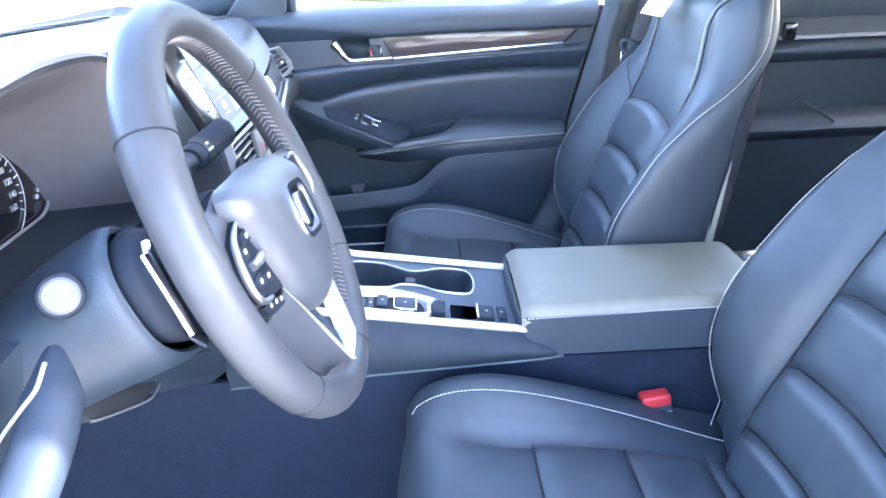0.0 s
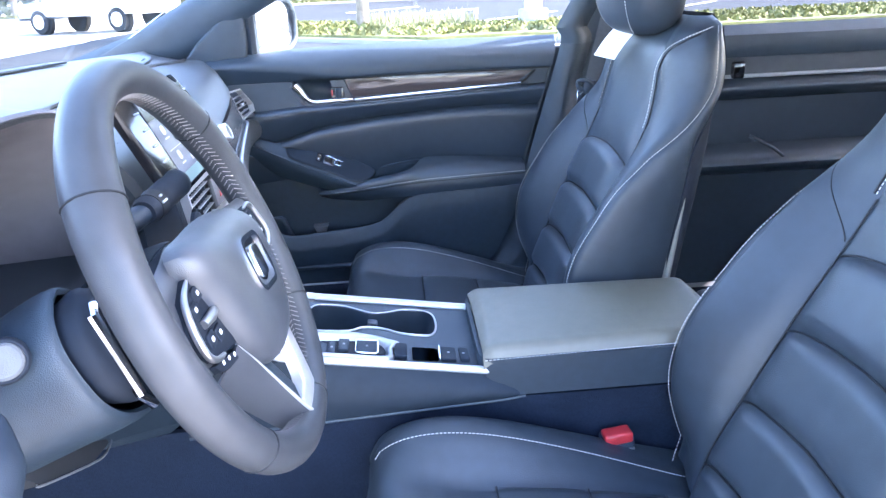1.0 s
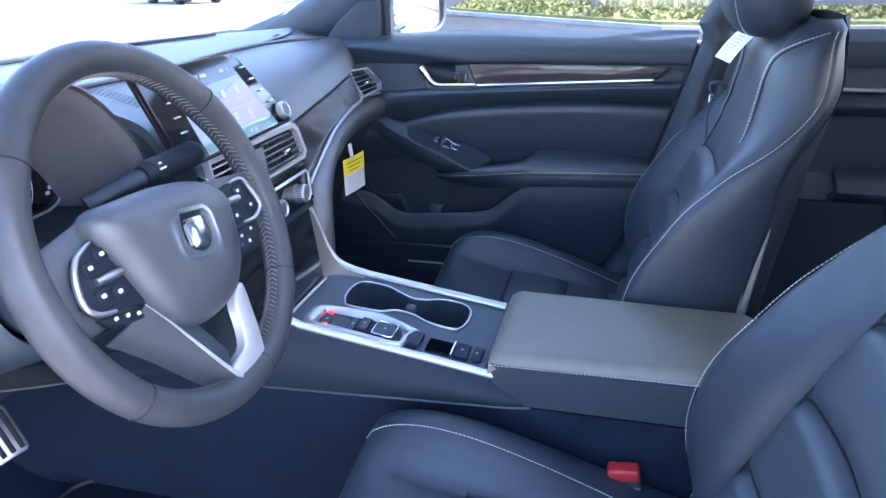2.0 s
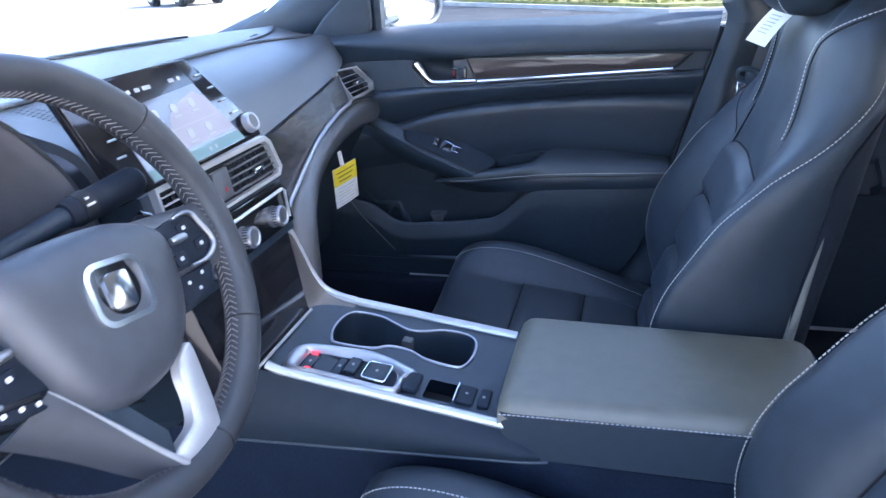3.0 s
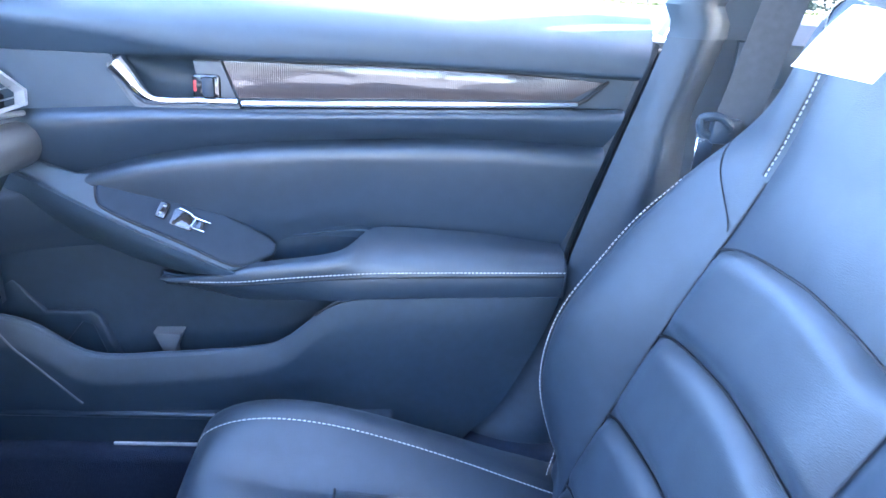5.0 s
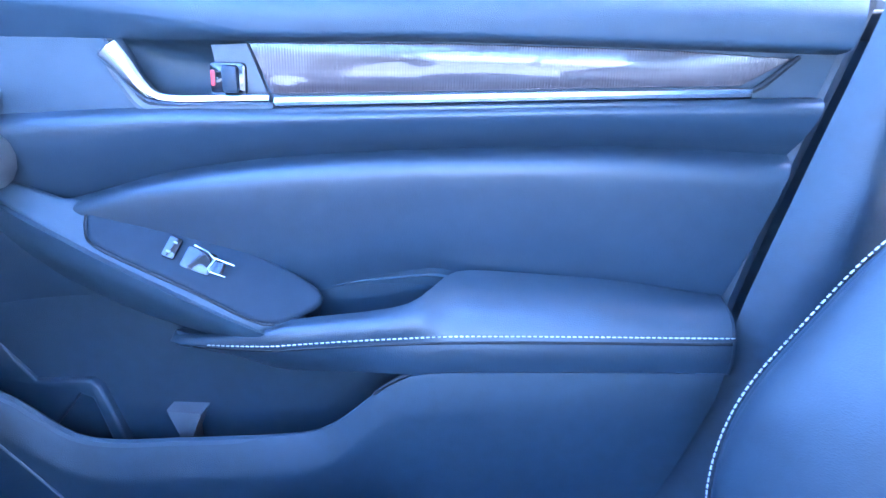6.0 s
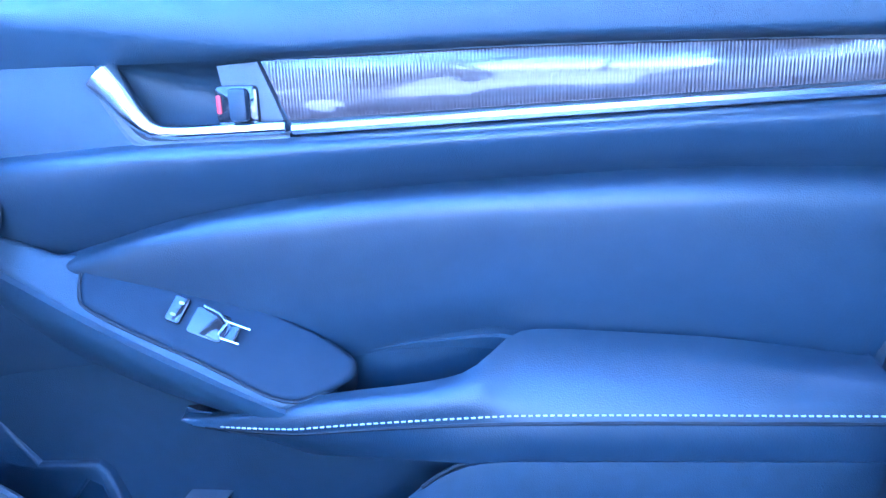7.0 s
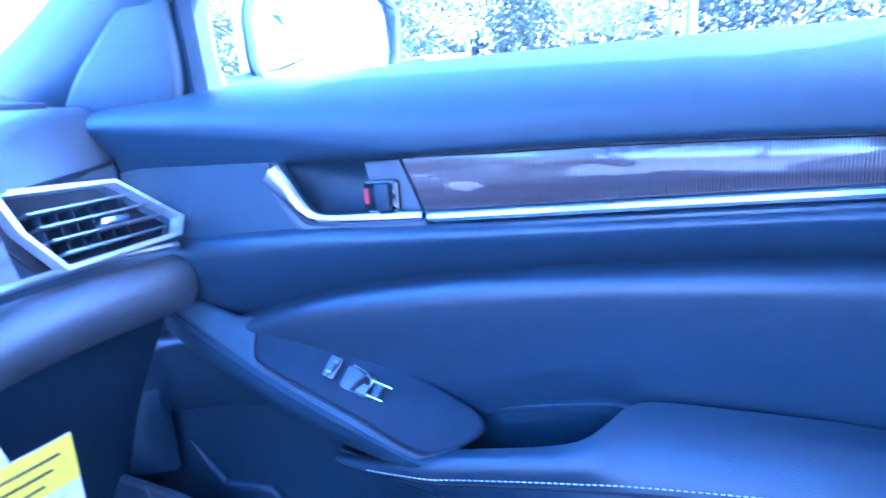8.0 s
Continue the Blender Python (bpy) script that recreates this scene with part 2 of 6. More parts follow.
def stitches(points, pitch=0.0056, length=0.0036, radius=0.00064):
    """A row of thread stitches along a line."""
    p = [Vector(q) for q in points]
    bm = bmesh.new()
    run, nxt = 0.0, 0.0
    for a, b in zip(p, p[1:]):
        d = b - a
        L = d.length
        if L < 1e-9:
            continue
        d /= L
        while nxt < run + L:
            s = a + d * (nxt - run)
            tube((s, s + d * length), radius, 5, bm=bm)
            nxt += pitch
        run += L
    return bm


def axes(origin, right, up):
    """A pose whose x is right, y is up and z comes out of the face."""
    r = Vector(right).normalized()
    o = r.cross(Vector(up)).normalized()
    u = o.cross(r)
    return Matrix(((r.x, u.x, o.x, origin[0]), (r.y, u.y, o.y, origin[1]), (r.z, u.z, o.z, origin[2]), (0, 0, 0, 1)))


# ---- floor, roof, pillars, glass ----
def plain(name, bm, mat, label, category, kind="structure"):
    return tagged(finish(bm, name, mat), label, category, kind=kind)


plain("floor", sheet(lambda u, v: (-1.25 + 3.0 * u, -0.80 + 1.66 * v, 0.27 + (0.30 * max(0, (0.14 - u) / 0.14) ** 1.3) + 0.006 * math.sin(9 * u) * math.sin(7 * v)), 40, 20, 0.03), CARPET, "black carpet of the car floor", "floor")
plain("floor_tunnel", sheet(lambda u, v: (-1.0 + 2.6 * u, -0.098 + 0.196 * v, 0.285 + 0.12 * math.sin(math.pi * v) ** 0.5), 20, 14, 0.02), CARPET, "carpeted hump along the middle of the car floor", "floor")


def with_opening(bm):
    """Cuts an unseen opening, added to let sky light in, into a roof skin."""
    gone = [f for f in bm.faces if -0.11 < f.calc_center_median().x < 0.30 and abs(f.calc_center_median().y) < 0.31]
    bmesh.ops.delete(bm, geom=gone, context="FACES")
    return bm


plain("ceiling", with_opening(sheet(lambda u, v: (-0.22 + 2.2 * u, -0.60 + 1.20 * v, 1.36 + 0.07 * math.sin(math.pi * min(1, u * 1.3 + 0.12)) - 0.05 * (2 * v - 1) ** 4), 48, 40, 0.03)), HEADLINER, "pale fabric headliner of the car roof", "ceiling")
plain("roof", with_opening(sheet(lambda u, v: (-0.26 + 2.3 * u, -0.70 + 1.41 * v, 1.41 + 0.07 * math.sin(math.pi * min(1, u * 1.3 + 0.12)) - 0.05 * (2 * v - 1) ** 4), 48, 40, 0.02)), material("white_car_paint", (0.75, 0.75, 0.76), 0.2, 0, 0.02, 20, coat=1.0), "white painted car roof", "roof")
# Unseen roof glass, added to bring sky light down into the cabin.
plain("added_roof_glass", sheet(lambda u, v: (-0.13 + 0.47 * u, -0.39 + 0.78 * v, 1.445 + 0.03 * math.sin(math.pi * min(1, 0.25 + 0.5 * u))), 8, 8, 0.004), GLASS, "unseen clear glass panel added in the car roof for light", "window")
plain("window_rear", sheet(lambda u, v: (1.80 - 0.05 * v, -0.66 + 1.32 * u, 1.02 + 0.36 * v), 8, 6, 0.004), TINTED, "tinted rear window of the car", "window")
plain("wall_rear", sheet(lambda u, v: (1.75 + 0.10 * v, -0.8 + 1.6 * u, 0.28 + 0.74 * v), 8, 8, 0.03), HARD, "dark panel behind the rear seat", "wall")
plain("kick_panel", sheet(lambda u, v: (-1.22 + 0.64 * u, 0.725, 0.26 + 0.70 * v), 8, 8, 0.02), HARD, "dark trim panel beside the passenger footwell", "wall")
plain("wall_front", sheet(lambda u, v: (-1.22, -0.74 + 1.48 * u, 0.25 + 0.72 * v), 8, 8, 0.03), CARPET, "dark carpeted bulkhead in front of the footwells", "wall")
plain("windshield", sheet(lambda u, v: (-1.06 + 0.82 * v + 0.28 * (2 * u - 1) ** 2 * (1 - 0.6 * v), -0.775 * (1 - 0.15 * v) + 1.55 * (1 - 0.15 * v) * u, 1.00 + 0.38 * v), 16, 8, 0.004), GLASS, "clear raked windscreen of the car", "windshield").visible_shadow = False


def pillar(side, name, label):
    s = side
    line = smooth_line([(-0.92, 0.79 * s, 0.93), (-0.66, 0.775 * s, 1.018), (-0.47, 0.755 * s, 1.112), (-0.22, 0.70 * s, 1.235), (0.08, 0.62 * s, 1.36)], 6)
    return plain(name, tube(line, [0.030] * len(line), 14, flat=1.75), SOFT, label, "pillar")


pillar(1, "pillar_front", "dark trimmed windscreen pillar above the door mirror")
pillar(-1, "pillar_front_driver", "dark trimmed windscreen pillar on the driver's side")
for s, nm in ((1, "roof_rail"), (-1, "roof_rail_driver")):
    plain(nm, tube(smooth_line([(-0.15, 0.67 * s, 1.32), (0.3, 0.64 * s, 1.385), (0.9, 0.64 * s, 1.38), (1.7, 0.62 * s, 1.28)], 6), 0.05, 10), HEADLINER, "pale trimmed rail along the roof edge", "roof rail")


# centre pillar: its front edge follows the slanted rear edge of the front door
DOOR_REAR = spline([(0.30, 0.02), (0.44, 0.105), (0.487, 0.145), (0.634, 0.207), (0.705, 0.219), (0.836, 0.255), (0.928, 0.282), (0.978, 0.296), (1.01, 0.305)])


def b_pillar(u, v):
    z = 0.30 + 1.06 * v
    front = (DOOR_REAR(z) if z < 1.01 else 0.305 + (z - 1.01) * 0.55 - 0.02 * min(1, (z - 1.01) / 0.02)) + 0.007 - 0.010 * min(1, max(0, (z - 0.99) / 0.03))
    wide = 0.34 - 0.20 * min(1, max(0, (z - 0.45) / 0.45))
    x = front + wide * u
    y = 0.745 + 0.05 * (front - 0.25) - 0.035 * math.sin(math.pi * min(1, u * 1.6 + 0.12)) - 0.12 * max(0, z - 1.0)
    y -= 0.010 / (1 + math.exp((z - 0.85) * 70)) * min(1, u / 0.3)
    return (x, y, z)


pillar_b = thing("pillar_middle", "dark plastic middle pillar trim behind the front door", "pillar", kind="structure")
part("lower_trim", sheet(lambda u, v: b_pillar(u, v * 0.656), 18, 40, 0.01), HARD, pillar_b)
part("upper_trim", sheet(lambda u, v: Vector(b_pillar(u, 0.652 + v * 0.348)) - Vector((0, 0.003, 0)), 18, 20, 0.01), SOFT, pillar_b)
plain("door_seal", tube([(DOOR_REAR(z) + 0.008, 0.776, z) for z in [0.32 + 0.03 * k for k in range(23)]], 0.011, 8), HARD, "black rubber door seal", "seal")
# Dark filler sheet, added so that the door gap reads as shaded.
plain("door_gap_filler", sheet(lambda u, v: (DOOR_REAR(0.32 + 0.66 * v) - 0.05 + 0.13 * u, 0.792, 0.32 + 0.66 * v), 4, 20, 0.006), HARD, "dark filler sheet standing in for shade behind the door edge", "seal")
plain("door_sill", block((-1.20, 0.45), (0.662, 0.80), (0.25, 0.433), 0.02, 3), CARPET, "dark plastic door sill beside the passenger seat", "sill")
plain("sill_trim", block((-0.37, -0.20), (0.676, 0.680), (0.432, 0.4365), 0.0015, 2), SILVER, "narrow bright metal strip on the door sill", "trim")
plain("wall_outer", sheet(lambda u, v: (-1.2 + 3.1 * u, 0.865 - 0.03 * (2 * v - 1) ** 2, 0.2 + 0.78 * v), 20, 8, 0.01), bpy.data.materials["white_car_paint"], "white painted outer side of the car body", "car body")
plain("wall_driver_rear", sheet(lambda u, v: (0.56 + 1.3 * u, -0.80, 0.2 + 0.80 * v), 8, 8, 0.04), HARD, "dark inner side of the rear door behind the driver", "wall")
plain("window_driver_rear", sheet(lambda u, v: (0.62 + 1.1 * u, -0.79 + 0.13 * v, 1.0 + 0.36 * v), 8, 6, 0.004), TINTED, "tinted rear side window behind the driver", "window")
plain("pillar_middle_driver", sheet(lambda u, v: (0.46 + 0.14 * u + 0.2 * v, -0.74 + 0.12 * v, 0.3 + 1.06 * v), 6, 16, 0.05), HARD, "dark plastic middle pillar on the driver's side", "pillar")
plain("bonnet", sheet(lambda u, v: (-2.1 + 1.08 * u, -0.80 + 1.6 * v, 0.80 + 0.17 * u ** 0.7 + 0.03 * math.sin(math.pi * v)), 12, 12, 0.02), bpy.data.materials["white_car_paint"], "white painted bonnet in front of the windscreen", "car body")


# ---- passenger door ----
def door_y(x):
    return 0.7425 + 0.0535 * x


def band(low, high, relief, x0, nu=60, nv=14, x1=None, thick=0.006):
    """A strip of door skin between two height curves; relief(u, v, x): how far it stands into the car."""
    def at(u, v):
        z = low(x0 + u * (0.25 - x0)) * (1 - v) + high(x0 + u * (0.25 - x0)) * v
        end = (x1 if x1 is not None else DOOR_REAR(z))
        x = x0 + u * (end - x0)
        z = low(x) * (1 - v) + high(x) * v
        return (x, door_y(x) - relief(u, v, x), z)
    return sheet(at, nu, nv, thick)


belt_top = spline([(-0.60, 0.990), (-0.43, 1.002), (-0.254, 1.008), (0.015, 1.010), (0.31, 1.008)])
belt_low = spline([(-0.60, 0.905), (-0.50, 0.932), (-0.426, 0.935), (-0.233, 0.935), (-0.042, 0.938), (0.148, 0.936), (0.29, 0.934)])
strip_low = spline([(-0.60, 0.862), (-0.437, 0.870), (-0.317, 0.878), (-0.195, 0.881), (0.007, 0.889), (0.215, 0.897), (0.29, 0.899)])
pad_line = spline([(-0.60, 0.752), (-0.44, 0.780), (-0.368, 0.799), (-0.293, 0.820), (-0.191, 0.836), (-0.04, 0.847), (0.109, 0.852), (0.27, 0.847)])
arm_top = spline([(-0.305, 0.664), (-0.26, 0.672), (-0.211, 0.684), (-0.184, 0.693), (-0.148, 0.699), (-0.106, 0.705), (-0.073, 0.713), (-0.056, 0.723), (-0.040, 0.731), (-0.02, 0.734), (0.039, 0.732), (0.116, 0.727), (0.206, 0.715), (0.26, 0.708)])
recess_top = spline([(-0.60, 0.66), (-0.44, 0.69), (-0.30, 0.700), (-0.20, 0.700), (-0.162, 0.706), (-0.129, 0.713), (-0.085, 0.719), (-0.05, 0.722), (-0.03, 0.718), (0.05, 0.712), (0.26, 0.69)])
arm_edge = spline([(-0.40, 0.655), (-0.297, 0.661), (-0.268, 0.664), (-0.135, 0.678), (-0.034, 0.685), (0.207, 0.690), (0.26, 0.691)])
pocket_lip = spline([(-0.62, 0.64), (-0.487, 0.619), (-0.452, 0.608), (-0.39, 0.567), (-0.299, 0.566), (-0.169, 0.579), (-0.137, 0.595), (-0.095, 0.632), (-0.064, 0.648), (0.0, 0.652), (0.191, 0.657), (0.26, 0.658)])

door = thing("passenger_door", "closed black car door with wood-look inlay and padded armrest", "car door", (0, 0.78, 0.4))


def belt_relief(u, v, x):
    """A soft roll that leans out to the glass; towards the front its crest climbs into a crease."""
    q = min(1, max(0, (-0.20 - x) / 0.16))
    crest = 0.10 + 0.48 * min(1, max(0, (-0.20 - x) / 0.30))
    if v < crest:
        k = v / crest
        return -0.003 + 0.021 * ((1 - q) * math.sin(math.pi / 2 * k) ** 0.7 + q * k)
    t = (v - crest) / (1 - crest)
    return 0.018 + 0.005 * math.sin(math.pi * t) * (1 - t) - 0.060 * t ** 2.6


part("belt_pad", band(belt_low, belt_top, belt_relief, -0.60, 70, 28), SOFT, door, "black soft pad along the window")
part("handle_plate", sheet(lambda u, v: (lambda x: (x, door_y(x) - 0.004 + 0.004 * v, strip_low(x) + (belt_low(x) - strip_low(x)) * v))(-0.60 + u * (0.288 - 0.026 * v)), 20, 6, 0.006), SOFT, door)
part("inlay_backing", band(strip_low, belt_low, lambda u, v, x: -0.004, -0.205, 40, 6), SOFT, door)


def slant(x, z):
    """A place on the door's face; z up."""
    return (x, door_y(x), z)


DOOR_FACE = axes((0, 0.7425, 0), (1, 0.0535, 0), (0, 0, 1))
chrome_low = lambda x: strip_low(x) + 0.004
inlay = [(-0.197, chrome_low(-0.197) + 0.007)] + [(x, chrome_low(x) + 0.0065) for x in (-0.1, 0.0, 0.1, 0.205)] + [(0.246, belt_low(0.24) - 0.004)] + [(x, belt_low(x) - 0.001) for x in (0.15, 0.05, -0.05, -0.15)] + [(-0.214, belt_low(-0.21) - 0.001)]
part("inlay", plate(inlay, 0.006, 0.0015, DOOR_FACE @ Matrix.Translation((0, 0, 0.002))), INLAY, door, "glossy dark wood-look inlay with fine ribs")
part("chrome_strip", tube([Vector(slant(x, chrome_low(x) + 0.001)) - Vector((0, 0.004, 0)) for x in [-0.193 + 0.0203 * k for k in range(21)]], 0.0042, 8), CHROME, door, "bright chrome strip under the inlay")
tail = [Vector(slant(0.213, chrome_low(0.213) + 0.001)), Vector(slant(0.223, 0.908)), Vector(slant(0.250, 0.932))]
part("inlay_end", tube([q - Vector((0, 0.002, 0)) for q in tail], [0.002, 0.003, 0.002], 6), RUBBER, door)
# inner handle: a recessed cup, the pull lever's chrome frame and the lock
cup = [(-0.333, 0.933), (-0.205, 0.934), (-0.188, 0.882), (-0.300, 0.878)]
part("handle_cup", sheet(lambda u, v: (lambda x0, x1, z: (x0 + (x1 - x0) * u, door_y(-0.27) + 0.004 + 0.042 * (math.sin(math.pi * min(1, max(0, u))) ** 0.6) * (math.sin(math.pi * min(1, 0.06 + 0.94 * v)) ** 0.5), z))(-0.334 + 0.034 * (1 - v), -0.205 + 0.012 * (1 - v), 0.878 + 0.057 * v), 24, 14, 0.004), SOFT, door, "recessed black cup behind the release lever")
lever = smooth_line([(-0.331, 0, 0.929), (-0.320, 0, 0.916), (-0.308, 0, 0.899), (-0.296, 0, 0.889), (-0.278, 0, 0.886), (-0.24, 0, 0.887), (-0.197, 0, 0.888)], 6)
part("handle_frame", tube([(q.x, door_y(q.x) - 0.006, q.z) for q in lever], [(0.0105 if k == 0 else 0.0140) - 0.0090 * min(1, k / (0.55 * len(lever))) for k in range(len(lever))], 16, flat=0.9, up=(0, 1, 0)), CHROME, door, "curved chrome frame of the release lever")
under = smooth_line([(-0.338, 0, 0.927), (-0.324, 0, 0.900), (-0.309, 0, 0.880), (-0.290, 0, 0.8765), (-0.25, 0, 0.878), (-0.195, 0, 0.8795)], 6)
part("handle_base", tube([(q.x, door_y(q.x) - 0.0015, q.z) for q in under], 0.0056, 8, up=(0, 1, 0)), GREY, door, "grey base of the handle")
part("lock_bezel", plate([(-0.247, 0.932), (-0.216, 0.934), (-0.199, 0.890), (-0.240, 0.890)], 0.03, 0.002, DOOR_FACE @ Matrix.Translation((0, 0, 0.0015))), GREY, door, "grey lock surround")
lock = part("lock_lever", plate(rounded(0.031, 0.027, 0.004, 4, -0.2325, 0.9045), 0.012, 0.002, DOOR_FACE @ Matrix.Translation((0, 0, 0.006))), BLACK, door)
part("lock_mark", plate(rounded(0.0035, 0.013, 0.001, 2, -0.2452, 0.905), 0.002, 0.0004, DOOR_FACE @ Matrix.Translation((0, 0, 0.0072))), RED, lock, "red unlocked mark")
part("lock_thumb", block((-0.236, -0.222), (door_y(-0.23) - 0.012, door_y(-0.23) - 0.004), (0.893, 0.916), 0.003, 2), HARD, lock)


ROLL = spline([(0, -0.012), (0.08, -0.008), (0.28, 0.003), (0.52, 0.0125), (0.78, 0.0185), (0.90, 0.0165), (0.97, 0.010), (1, 0.004)])
INSERT = spline([(0, -0.014), (0.3, 0.001), (0.6, 0.009), (0.84, 0.0135), (0.91, 0.0120), (0.955, 0.0075), (0.985, -0.001), (1, -0.010)])
part("shoulder_roll", band(lambda x: pad_line(x) - 0.003, strip_low, lambda u, v, x: ROLL(v) * (0.75 + 0.25 * min(1, max(0, (x + 0.62) / 0.2))), -0.62, 80, 30), LEATHER, door, "rounded black leather-grain roll across the door")
part("insert_pad", band(recess_top, pad_line, lambda u, v, x: INSERT(v), -0.62, 80, 40), LEATHER, door, "smooth black padded door insert")
part("pull_recess", sheet(lambda u, v: (-0.20 + 0.18 * u, door_y(-0.1) + 0.010 + 0.014 * math.sin(math.pi * min(1, 0.15 + 0.85 * v)), 0.650 + (recess_top(-0.20 + 0.18 * u) + 0.003 - 0.650) * v), 18, 10, 0.004), SOFT, door, "open pull recess in front of the armrest")

# switch pod: a sloping plate, its raised rim and the switches
SW = axes((-0.256, 0.7090, 0.7385), (0.184, 0.006, -0.070), (0.05, 0.55, 0.62))
pod = [(-0.122, 0.021), (-0.111, -0.010), (-0.090, -0.0205), (-0.004, -0.0265), (0.064, -0.0315), (0.094, -0.0105), (0.106, 0.0095), (0.089, 0.0215), (0.028, 0.029), (-0.055, 0.0305), (-0.102, 0.026)]
border = [(-0.230, 0.002), (-0.200, -0.008), (-0.172, -0.0155), (-0.148, -0.021), (-0.085, -0.0325), (-0.010, -0.038), (0.063, -0.0385), (0.090, -0.022), (0.100, 0.0), (0.05, 0.018), (-0.05, 0.025), (-0.122, 0.0235), (-0.145, 0.014), (-0.200, 0.012)]
pod = [(q.x, q.y) for q in smooth_line([(a, b, 0) for a, b in pod], 4, True)]
panel = part("switch_panel", plate(pod, 0.05, 0.006, SW, 4), POD, door, "sloping black switch panel")
part("switch_border", plate(border, 0.04, 0.006, SW @ Matrix.Translation((0, 0, -0.0022)), 4), SOFT, door, "smooth black surround of the switch panel")
part("switch_joint", tube([SW @ Vector((a, b, -0.0016)) for a, b in pod[:18]], 0.0013, 5), RUBBER, panel)
part("lock_switch", plate(rounded(0.012, 0.021, 0.002, 3, -0.037, 0.004), 0.006, 0.0012, SW @ Matrix.Translation((0, 0, 0.004))), BLACK, panel)
for a, b in ((-0.036, 0.009), (-0.038, -0.001)):
    part("switch_mark", plate(rounded(0.004, 0.0022, 0.0008, 2, a, b), 0.001, 0, SW @ Matrix.Translation((0, 0, 0.0046))), DIM, panel)
part("window_switch_well", plate(rounded(0.028, 0.022, 0.003, 3, -0.011, 0.002), 0.004, 0.001, SW @ Matrix.Translation((0, 0, 0.0012))), BLACK, panel, "gloss black recess of the window switch")
part("window_switch", sheet(lambda u, v: SW @ Vector((0.000 + 0.014 * u, -0.005 + 0.011 * v, 0.002 + 0.005 * math.sin(math.pi * 0.55 * u))), 8, 6, 0.003), BLACK, panel, "black window switch with silver edges")
part("switch_trim", tube([SW @ Vector(q) for q in ((-0.020, 0.0135, 0.003), (-0.006, 0.0115, 0.005), (0.001, 0.007, 0.008), (0.021, 0.007, 0.008))], 0.0009, 6), CHROME, panel)
part("switch_trim", tube([SW @ Vector(q) for q in ((0.003, 0.006, 0.008), (0.001, -0.004, 0.007), (0.004, -0.0065, 0.008), (0.018, -0.006, 0.008))], 0.0009, 6), CHROME, panel)
rim = smooth_line([(-0.470, 0.712, 0.806), (-0.428, 0.698, 0.794), (-0.344, 0.688, 0.756), (-0.286, 0.688, 0.728), (-0.206, 0.692, 0.692), (-0.165, 0.704, 0.676)], 8)
part("pod_skirt", sheet(lambda u, v: (lambda q: (q.x, q.y + 0.034 * v ** 1.7, q.z - 0.004 - 0.062 * v * (1 - 0.72 * u * u)))(rim[min(len(rim) - 1, int(u * (len(rim) - 1) + 0.5))]), len(rim) - 1, 8, 0.006), SOFT, door)

# armrest


def arm(u, v):
    x = -0.302 + 0.517 * u
    grow = min(1, max(0.02, (x + 0.304) / 0.11)) ** 0.6
    clear = 1 / (1 + math.exp((x + 0.050) * 180))
    back = Vector((x, door_y(x) + 0.002 - 0.034 * clear * grow, arm_top(x)))
    edge = Vector((x, door_y(x) - 0.010 - 0.037 * grow, arm_edge(x)))
    tuck = 1 - min(1, max(0, (x + 0.24) / 0.17))
    low = Vector((x, edge.y + 0.004 + 0.034 * tuck, edge.z - 0.010 - 0.026 * grow))
    if v < 0.6:
        k = v / 0.6
        q = back.lerp(edge, k)
        bulge = math.sin(math.pi * k ** 1.3) ** 0.8
        q.z += 0.0075 * bulge * grow
        q.y -= 0.005 * bulge * grow
    else:
        k = (v - 0.6) / 0.4
        q = edge.lerp(low, k)
        q.y -= 0.003 * math.sin(math.pi * k)
    return q


part("armrest", sheet(lambda u, v: arm(u, 1 - v), 50, 20, 0.012), LEATHER, door, "padded black armrest with pale stitching")
part("armrest_cap", sheet(lambda u, v: arm(1.0, v) + Vector((0.001 - 0.004 * u, 0.02 * u, 0)), 4, 16, 0.002), LEATHER, door)
part("stitching", stitches([arm(u / 60, 0.585) + Vector((0, -0.0008, 0.0008)) for u in range(5, 61)], 0.0050, 0.0030), THREAD, door, "pale stitching along the armrest")
part("seam_cord", tube([arm(u / 40, 0.635) + Vector((0, 0.0006, 0)) for u in range(2, 41)], 0.0016, 6), RUBBER, door)

# lower panel and pocket


def lower(u, v):
    z = 0.34 + (pocket_lip(-0.66 + u * 0.86) - 0.34) * v
    x = -0.66 + u * (DOOR_REAR(z) + 0.66)
    z = 0.34 + (pocket_lip(x) - 0.34) * v
    d = pocket_lip(x) - z
    g = 1 - 0.75 * min(1, max(0, (x + 0.16) / 0.09))
    return (x, door_y(x) - 0.037 - 0.012 * (1 - g) - 0.012 * g * min(1, d / 0.034) ** 0.75 + 0.10 * g * max(0, d - 0.036), z)


def lower_face(x, z):
    d = pocket_lip(x) - z
    return (x, door_y(x) - 0.038 - 0.012 * min(1, max(0, d) / 0.034) ** 0.75 + 0.10 * max(0, d - 0.036), z)


